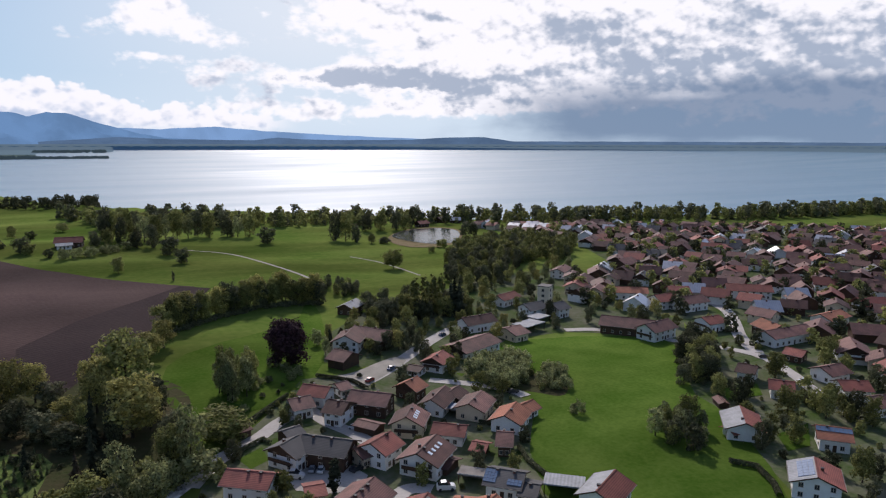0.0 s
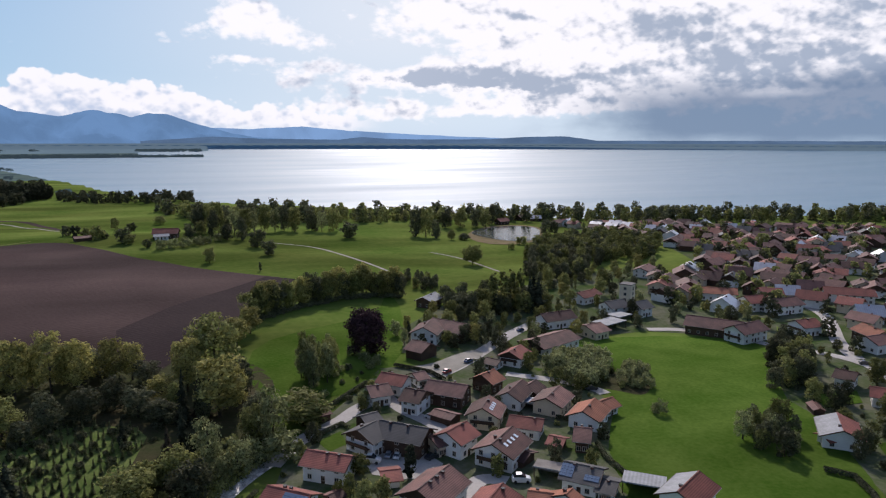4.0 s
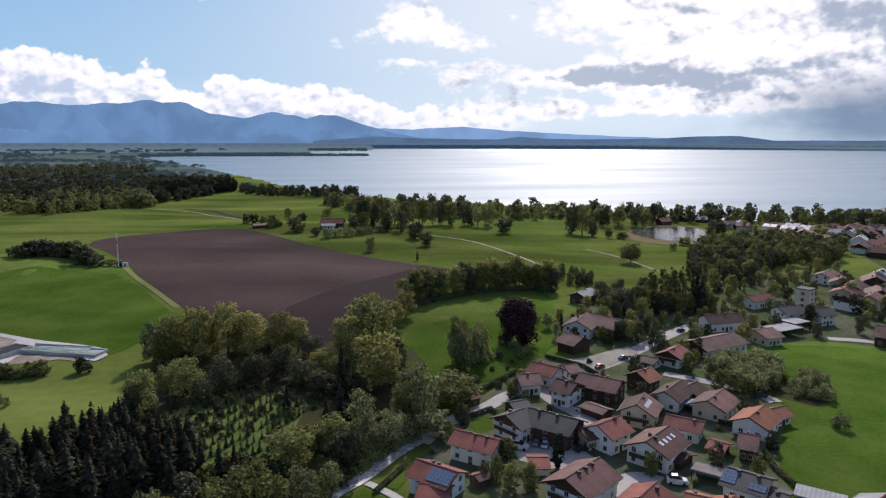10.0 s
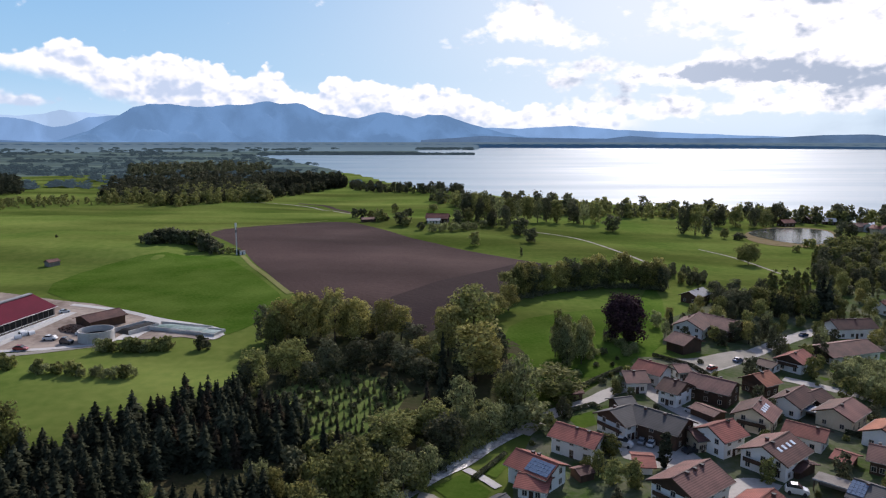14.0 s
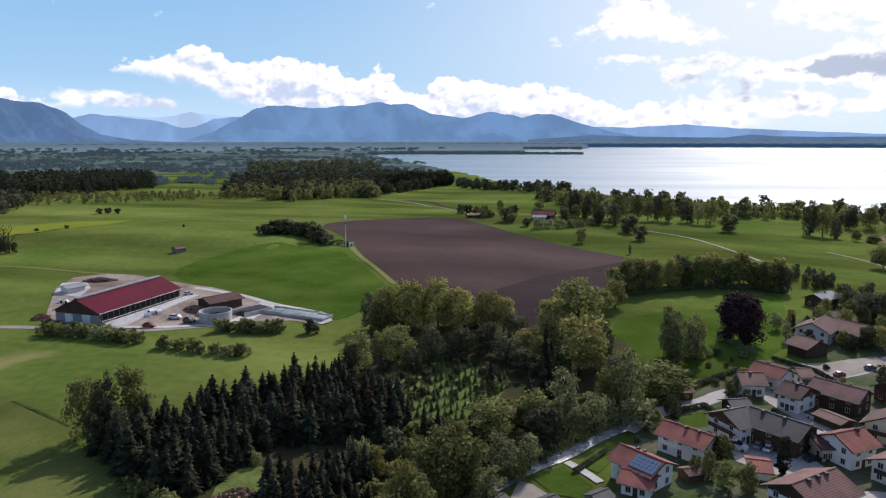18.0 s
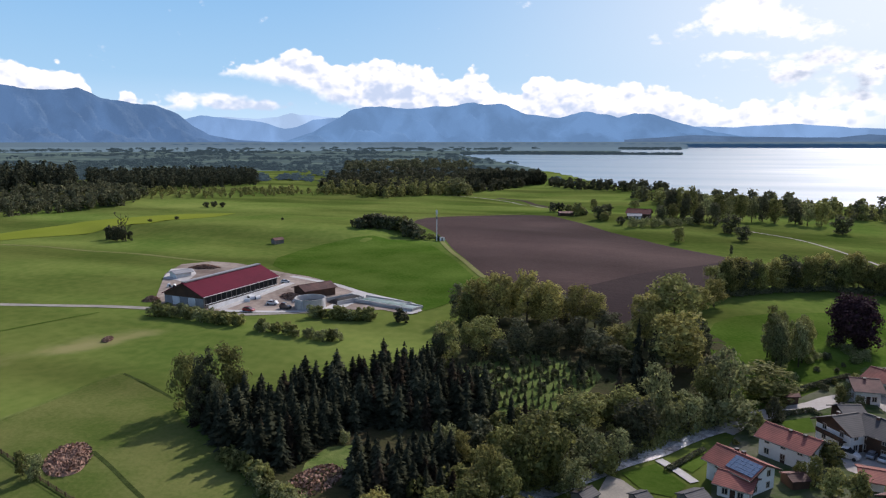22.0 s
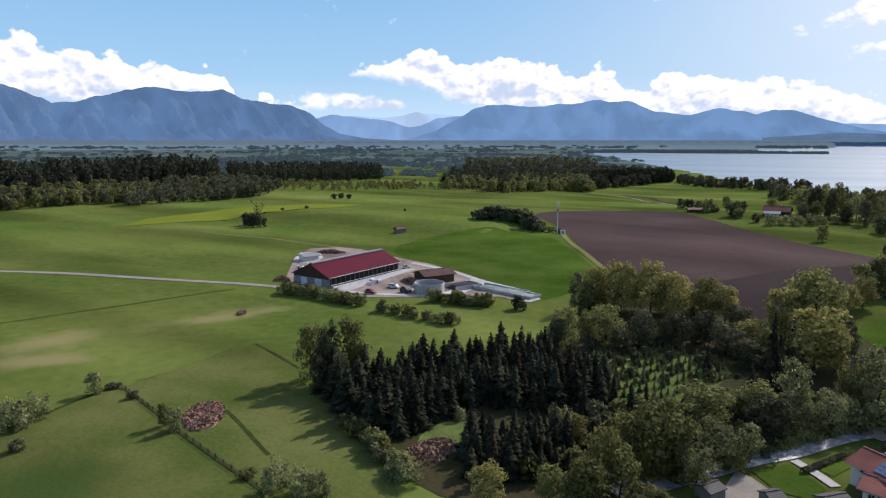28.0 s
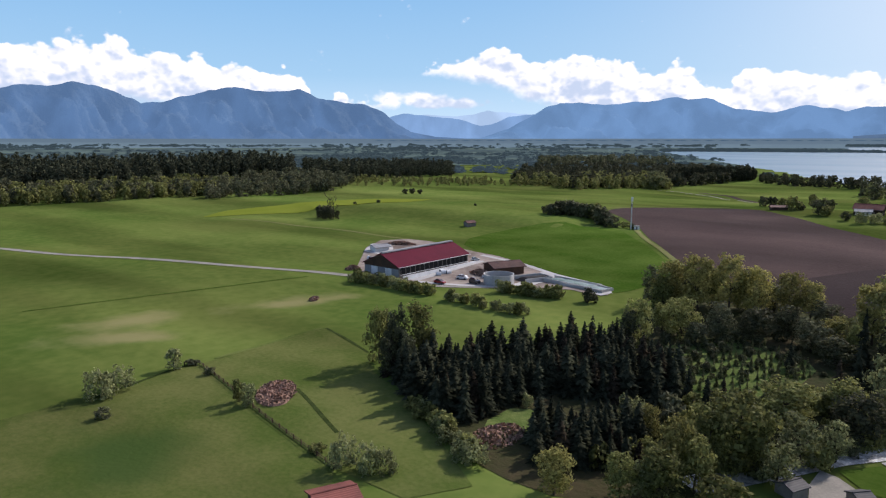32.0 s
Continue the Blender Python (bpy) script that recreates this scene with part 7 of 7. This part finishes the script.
def heap(name, label, x, y, rx, ry, h, mat, seed):
    e = tagged(new(name), label, "heap")
    e.matrix_world = pose(x, y, hz(x, y), 0, 0, seed * 40)
    n, m = 28, 10
    V, F = [(0, 0, h)], []
    for j in range(1, m + 1):
        for i in range(n):
            a, k = 2 * math.pi * i / n, j / m
            w = 1 + 0.25 * noise.noise((math.cos(a) * 1.5, math.sin(a) * 1.5, seed))
            V.append((math.cos(a) * rx * k * w, math.sin(a) * ry * k * w, h * (1 - k ** 1.6) + 0.35 * h * noise.noise((math.cos(a) * 3 * k, math.sin(a) * 3 * k, seed + 3)) * (1 - k) - 0.15 * (k == 1)))
    F += [(0, 1 + i, 1 + (i + 1) % n) for i in range(n)]
    F += [(1 + (j - 1) * n + i, 1 + j * n + i, 1 + j * n + (i + 1) % n, 1 + (j - 1) * n + (i + 1) % n) for j in range(1, m) for i in range(n)]
    mesh_object("mound", V, F, mat, e)
    rg = np.random.default_rng(seed)
    a, k = rg.uniform(0, 6.283, 900), np.sqrt(rg.uniform(0, 1, 900))
    c = np.stack([np.cos(a) * k * rx, np.sin(a) * k * ry, h * (1 - k ** 1.6) + rg.uniform(0, 0.5, 900)], 1)
    V, F = quads(c, 0.35, rg)
    tagged(mesh_object("straw", V, F, STRAW, e, "dry loose stalks"), kind="stuff")
    return e

heap("straw_heap", "low heap of dry brown stalks in the pasture", -118.9, 106.4, 4.6, 8.0, 1.1, STRAW, 1)
heap("brushwood_heap", "brown heap of brushwood in a clearing", -65.7, 116.2, 7.5, 4.5, 1.3, FLOOR, 2)
heap("soil_heap", "small dark heap in the meadow", -179.1, 179.1, 3.0, 1.5, 0.6, SOIL, 3)

def cone(spots):
    """One tapered round bar for each pair of points with its two radii."""
    V, F = [], []
    for a, b, r0, r1 in spots:
        a, b = Vector(a), Vector(b)
        u = (b - a).orthogonal().normalized()
        w = (b - a).cross(u).normalized()
        k, n = len(V), 7
        for p, r in ((a, r0), (b, r1)):
            V += [tuple(p + u * math.cos(6.2832 * i / n) * r + w * math.sin(6.2832 * i / n) * r) for i in range(n)]
        F += [(k + i, k + (i + 1) % n, k + n + (i + 1) % n, k + n + i) for i in range(n)] + [tuple(k + n + i for i in range(n))]
    return V, F

def mast(label, x, y, h):
    e = tagged(new("mast"), label, "mast")
    e.matrix_world = pose(x, y, hz(x, y))
    mesh_object("shaft", *cone([((0, 0, -0.5), (0, 0, h), 0.34, 0.2)]), WHITE, e)
    mesh_object("platform", *cone([((0, 0, h * 0.72), (0, 0, h * 0.72 + 1.6), 0.55, 0.55)]), GREYWOOD, e)
    for t in range(3):
        c, d = math.cos(t * 2.094) * 0.5, math.sin(t * 2.094) * 0.5
        mesh_object("antenna", *cone([((c, d, h - 2.2), (c, d, h + 0.4), 0.2, 0.2)]), WHITE, e)
    return e

mast("tall pale radio mast at the corner of the field", -138.9, 403.3, 19)
cabin = tagged(new("equipment_cabin"), "small pale equipment cabin at the foot of a mast", "cabin")
cabin.matrix_world = pose(-136.2, 405.2, hz(-136.2, 405.2), rz=30)
block("body", [(-1.6, 1.6, -1.1, 1.1, -0.3, 2.1)], RENDER, cabin)
block("roof", [(-1.75, 1.75, -1.25, 1.25, 2.1, 2.3)], METAL, cabin)
block("door", [(-0.5, 0.4, -1.14, -1.1, 0.0, 1.9)], GREYWOOD, cabin)

def bare_tree(label, x, y, h, seed):
    rng = random.Random(seed)
    e = tagged(new("bare_tree"), label, "tree")
    e.matrix_world = pose(x, y, hz(x, y))
    mesh_object("trunk", *cone([((0, 0, -0.4), (0.3, 0.1, h * 0.55), 0.42, 0.2), ((0.3, 0.1, h * 0.55), (0.1, 0.3, h), 0.2, 0.05)]), BARK, e)
    for k in range(11):
        z, t = h * rng.uniform(0.3, 0.8), k * 2.4 + rng.uniform(-0.4, 0.4)
        r = h * rng.uniform(0.14, 0.26)
        m = Vector((math.cos(t) * r, math.sin(t) * r, z + r * 1.1))
        twigs = [((0.2, 0.1, z), m, 0.13, 0.06)]
        for q in range(5):
            twigs.append((m, m + Vector((rng.uniform(-0.5, 0.5), rng.uniform(-0.5, 0.5), rng.uniform(0.4, 1.0))) * h * 0.13, 0.07, 0.03))
        mesh_object("limb", *cone(twigs), BARK, e)
    return e

bare_tree("leafless tree rising from a dark thicket", -333.5, 350.0, 17, 5)
bare_tree("leafless tree rising from a dark thicket", -329.0, 348.5, 14, 8)
for k, (x, y) in enumerate(((-337.0, 347.5), (-333.0, 346.0), (-329.5, 346.5), (-326.0, 349.0))):
    plant("dark", x, y, (0.6, 0.72, 0.66, 0.5)[k], random.Random(k + 77), 1.0)

# ---------------------------------------------------------------- lakeside farm and school
gable_house(-25.3, 556.9, -8, 20.5, 13, 5.0, 9.0, TILE_RED, WOOD, "farmhouse with a red roof near the lake", chimneys=1)
gable_house(-28.3, 549.0, 2, 12.2, 8, 3.4, 5.0, METAL, label="low white annex with a pale roof", chimneys=0)
gable_house(-84.2, 571.5, 23, 14.5, 8, 3.0, 4.5, TILE_BROWN, WOOD, "dark field barn on the meadow", chimneys=0, windows=False)
gable_house(187.8, 280.5, 8, 13.0, 12, 6.0, 9.0, TILE_GREY, label="grey school building with a slate roof", chimneys=0)
gable_house(199.7, 275.6, 10, 9.8, 11, 6.0, 9.0, TILE_GREY, label="grey school wing with a slate roof", chimneys=0)
tower = tagged(new("tower"), "grey square stair tower of the school", "tower")
tx, ty = 201.0, 288.8
tower.matrix_world = pose(tx, ty, hz(tx, ty), 0, 0, 35)
block("wall", [(-3, 3, -3, 3, -1, 12.5)], CREAM, tower)
block("flat_roof", [(-3.3, 3.3, -3.3, 3.3, 12.5, 12.9)], TILE_GREY, tower)
for k in range(4):
    window(tower, 0, -3, 1.5 + k * 2.8, 0, 1.4, 1.4)
    window(tower, -3, 0, 1.5 + k * 2.8, 3, 1.4, 1.4)

# boathouses and houses between the pond and the lake
gable_house(296.3, 653.6, 20, 16, 11, 4.6, 8.0, TILE_RED, WOOD, "low house with a red-brown roof by the pond", chimneys=1)
gable_house(336.3, 690.1, 35, 18, 12, 4.6, 8.0, TILE_BROWN, WOOD, "house with a dark brown roof near the lake", chimneys=1)
gable_house(349.2, 680.8, -20, 14, 10, 4.6, 8.0, TIN, WOOD, "boathouse with a shiny sheet roof", chimneys=1)
gable_house(360.8, 634.6, 30, 20, 12, 4.6, 8.0, TILE_RED, WOOD, "long house with a red roof behind the pond", chimneys=1)

# ---------------------------------------------------------------- sheds, flat roofs and gardens
def flat_roof(label, x, y, yaw, length, width, h, mat, name="carport", category="carport"):
    e = tagged(new(name), label, category)
    e.matrix_world = pose(x, y, hz(x, y), 0, 0, yaw)
    block("flat_roof", [(-length / 2, length / 2, -width / 2, width / 2, h, h + 0.2)], mat, e)
    block("edge_trim", [(-length / 2 - 0.06, length / 2 + 0.06, -width / 2 - 0.06, -width / 2 - 0.005, h - 0.08, h + 0.26)], METAL, e)
    for px in (-length / 2 + 0.3, length / 2 - 0.3):
        for py in (-width / 2 + 0.3, width / 2 - 0.3):
            block("post", [(px - 0.1, px + 0.1, py - 0.1, py + 0.1, -0.6, h)], WOOD, e)
    block("back_wall", [(-length / 2 + 0.2, length / 2 - 0.2, width / 2 - 0.25, width / 2 - 0.15, -0.6, h)], GREYWOOD, e)
    return e

solar_port = flat_roof("white-framed carport roofed with solar panels", 95.6, 184.4, -42, 8, 5, 2.6, METAL)
for i in range(5):
    for j in range(2):
        block("solar_panel", [(-3.7 + i * 1.5, -2.3 + i * 1.5, -2.1 + j * 2.1, -0.1 + j * 2.1, 2.81, 2.86)], PANEL, solar_port)
flat_roof("long shed with a pale flat roof", 79.3, 143.3, -42, 7, 4.5, 2.8, GREYWOOD, "shed", "shed")
flat_roof("wide low shed with a pale flat roof", 97.1, 128.5, -40, 10, 6, 3.0, METAL, "shed", "shed")
flat_roof("pale flat-roofed terrace shed", 158.6, 253.0, -30, 8, 5, 2.8, METAL, "shed", "shed")
flat_roof("pale sheet-roofed store beside the hall", 172.4, 260.3, 20, 14, 9, 3.4, METAL, "shed", "shed")
flat_roof("pale sheet-roofed store beside the hall", 183.5, 269.1, 20, 10, 8, 3.4, METAL, "shed", "shed")
gable_house(-13.6, 128.7, 59, 4.5, 4.5, 2.3, 3.2, TILE_GREY, GREYWOOD, "small grey garden shed by the brook", chimneys=0, windows=False, over=0.3, name="garden_shed", category="shed")
gable_house(-3.4, 131.9, 44, 3.5, 4.0, 2.2, 3.0, TILE_GREY, GREYWOOD, "small dark garden shed beside a gravel yard", chimneys=0, windows=False, over=0.3, name="garden_shed", category="shed")
gable_house(6.4, 134.9, 45, 5.2, 5.0, 2.5, 3.6, TILE_GREY, GREYWOOD, "grey-roofed garden hut below the solar house", chimneys=0, windows=False, over=0.3, name="garden_shed", category="shed")
gable_house(26.3, 149.4, 26, 4.3, 5.0, 2.3, 3.2, TILE_BROWN, WOOD, "small timber garden shed between houses", chimneys=0, windows=False, over=0.3, name="garden_shed", category="shed")
gable_house(-73.6, 77.6, 61, 7.9, 8.0, 2.8, 4.0, TILE_RED, WOOD, "low stable with a reddish roof", chimneys=0, windows=False, over=0.5, name="stable", category="stable")
gable_house(177.4, 152.7, -118, 6.6, 4.0, 2.0, 2.8, TILE_BROWN, WOOD, "small brown garden shed at the meadow edge", chimneys=0, windows=False, over=0.3, name="garden_shed", category="shed")
gable_house(160.7, 133.7, -8, 4.1, 6.0, 2.8, 4.0, TILE_RED, label="low annex with a reddish roof beside a house", chimneys=0, windows=False)
patch("gravel_yard", "pale gravel yard beside the brook", "yard", [(-11.4, 134.3), (-10.4, 141.5), (-7.4, 140.5), (-2.1, 135.0), (-6.6, 128.7), (-10.8, 128.1)], GRAVEL, 0.2)
patch("garden_lawn", "green lawn of the solar house", "lawn", [(-7.7, 143.6), (-1.0, 150.6), (5.4, 142.7), (2.6, 136.8), (-2.8, 137.2)], LUSH, 0.14)
patch("garden_lawn", "small lawn before a white house", "lawn", [(2.6, 151.8), (8.6, 158.6), (9.6, 154.7), (6.6, 148.8)], LUSH, 0.14)
patch("garden_lawn", "lawn beside the grey house", "lawn", [(27.6, 181.8), (35.0, 186.5), (35.0, 178.0), (29.7, 175.0)], LUSH, 0.14)
patch("garden_lawn", "lawn beside the meadow houses", "lawn", [(188.1, 163.8), (205.4, 161.7), (197.7, 153.0), (183.1, 154.4)], LUSH, 0.2)
patch("garden_lawn", "lawn beside the meadow houses", "lawn", [(174.1, 128.8), (190.0, 130.3), (176.2, 119.3), (167.2, 119.6)], LUSH, 0.2)

def hedge(label, line, width, h, seed, mat=LEAF_DARK, wild=0.0):
    """A clipped hedge along a line: a rounded body roughened with leaf clumps."""
    rg = np.random.default_rng(seed)
    pts = [Vector(p) for p in line]
    c, d = [], []
    for p, q in zip(pts, pts[1:]):
        n = int((q - p).length * 45 * h)
        k, a = rg.uniform(0, 1, n), rg.uniform(-0.3, math.pi + 0.3, n)
        side = (q - p).normalized()
        side = np.array((-side.y, side.x))
        base = np.array(p)[None] + (np.array(q) - np.array(p))[None] * k[:, None] + side[None] * (np.cos(a) * width / 2)[:, None]
        tall = np.array([1 + wild * noise.noise((u * 0.35, v * 0.35, seed)) * 1.8 for u, v in base])
        base = base + rg.normal(0, 0.25 * wild * width, base.shape)
        z = height(base[:, 0], base[:, 1]) + h * tall * (0.45 + 0.5 * np.sin(a)) * (1 - 0.35 * wild * rg.uniform(0, 1, n))
        c.append(np.column_stack([base, z]))
        d.append(np.column_stack([side[0] * np.cos(a), side[1] * np.cos(a), np.sin(a)]))
    V, F = quads(np.concatenate(c), 0.28 + 0.1 * wild, rg, np.concatenate(d), 0.6)
    return tagged(mesh_object("hedge", V, F, mat), label, "hedge")

hedge("dark clipped hedge along the village edge", [(29.7, 194.5), (34.6, 203.0), (41.4, 210.1), (50.1, 219.0)], 1.4, 1.6, 1)
hedge("dark clipped hedge round the farmhouse yard", [(64.1, 233.6), (69.0, 229.0), (74.5, 223.2), (76.9, 215.2)], 1.4, 1.5, 2)
hedge("clipped hedge along the meadow edge", [(100.8, 155.0), (98.2, 146.8), (97.7, 137.3), (100.0, 129.3)], 1.3, 1.4, 3)
hedge("clipped hedge round the grey house lawn", [(27.1, 180.2), (29.1, 185.8), (35.7, 190.2), (37.7, 187.3)], 1.2, 1.3, 4)
hedge("clipped hedge beside the lane", [(1.4, 147.8), (7.3, 157.4), (9.2, 160.3)], 1.2, 1.2, 5)
hedge("clipped hedge below the meadow houses", [(146.3, 121.7), (150.5, 116.2), (146.6, 107.9), (142.5, 103.0)], 1.5, 1.6, 6)
hedge("clipped hedge between gardens", [(98.7, 174.7), (102.7, 170.3), (105.4, 171.7)], 1.2, 1.5, 7)
fence("low timber garden fence", [(23.8, 188.5), (28.2, 186.2), (33.8, 189.5), (36.6, 191.0)], 2.5, 1.0)

hedge("leafy bushes along the brook", [(-25.2, 128.6), (-14.8, 144.0), (-8.3, 153.0), (-1.2, 160.4), (3.7, 167.6), (10.3, 175.4), (18.6, 182.8)], 2.6, 2.2, 15, LEAF, 0.9)
hedge("undergrowth below the trees on the field edge", [(17.4, 302.2), (45.0, 329.9), (66.8, 343.6), (85.8, 345.0), (96.2, 340.1)], 3.5, 2.4, 17, LEAF_DARK, 0.9)

# rows of dark shrubs on the pasture before the farm
def shrub_row(line, gap, lo, hi, seed):
    rng = random.Random(seed)
    for p, q in zip(line, line[1:]):
        n = max(1, int(math.dist(p, q) / gap))
        for i in range(n):
            x, y = p[0] + (q[0] - p[0]) * (i + rng.uniform(-0.3, 0.3)) / n, p[1] + (q[1] - p[1]) * (i + rng.uniform(-0.3, 0.3)) / n
            kind = rng.choice(("bush", "palebush", "bush"))
            plant(kind, x + rng.uniform(-0.8, 0.8), y + rng.uniform(-0.8, 0.8), rng.uniform(lo, hi) * (0.7 if kind == "palebush" else 1), rng, rng.uniform(0.85, 1.2), "shrubs before the farm", "green shrub in a wild row")

shrub_row([(-186.3, 208.5), (-179.1, 210.4), (-167.1, 209.8), (-155, 207.2), (-143.6, 207.6)], 2.1, 0.9, 1.5, 711)
shrub_row([(-192, 218.6), (-178.1, 217.6), (-165.9, 216.9), (-152, 213.2)], 3.0, 0.7, 1.1, 712)
shrub_row([(-135.9, 203.3), (-127.1, 203.4), (-117.9, 201.8), (-109.6, 201.3), (-101.7, 203.6)], 2.1, 0.8, 1.3, 713)
shrub_row([(-126.4, 225.8), (-118.7, 226.4), (-109.7, 225.8), (-102.5, 230.7)], 2.0, 1.0, 1.5, 714)

# straw, manure and clutter in the farmyard
heap("manure_heap", "dark brown manure heap before the machine shed", -151.9, 252.1, 6.5, 4.0, 1.8, SOIL, 4)
heap("manure_heap", "brown heap behind the barn", -222, 286.7, 8.0, 3.0, 1.5, SOIL, 5)
heap("straw_heap", "pale straw heap at the end of the farm road", -202.8, 226.8, 3.5, 2.5, 1.6, STRAW, 6)

def calf_hutch(x, y, yaw):
    """A small rounded shelter; a dark slab stands for the shade in its open front."""
    e = tagged(new("calf_hutch"), "small white rounded calf hutch in the farmyard", "hutch", "calf hutches")
    e.matrix_world = pose(x, y, hz(x, y) + 0.25, 0, 0, yaw)
    n, V, F = 8, [], []
    for px in (-1.1, 1.1):
        V += [(px, math.cos(math.pi * i / n) * 0.85, math.sin(math.pi * i / n) * 1.45) for i in range(n + 1)]
    F = [(i, i + 1, n + 2 + i, n + 1 + i) for i in range(n)] + [tuple(range(n + 1)), tuple(range(n + 1, 2 * n + 2))[::-1]]
    mesh_object("shell", V, F, WHITE, e)
    block("opening", [(-1.14, -1.08, -0.4, 0.4, 0.0, 1.0)], DARK, e, "dark slab for the shade in the open front")

for k, (x, y) in enumerate(((-165.3, 239.5), (-165.4, 243.4), (-163.6, 244.6), (-167, 244.3), (-154.9, 240.5), (-152.3, 240.3), (-211, 250.9), (-207.8, 249.1), (-213.8, 250.8))):
    calf_hutch(x, y, 40 + k * 13)
shrub_row([(-86.8, 117.6), (-81.9, 115.7), (-72.6, 110), (-66.8, 106.8), (-60.4, 102.2)], 2.6, 0.8, 1.4, 715)
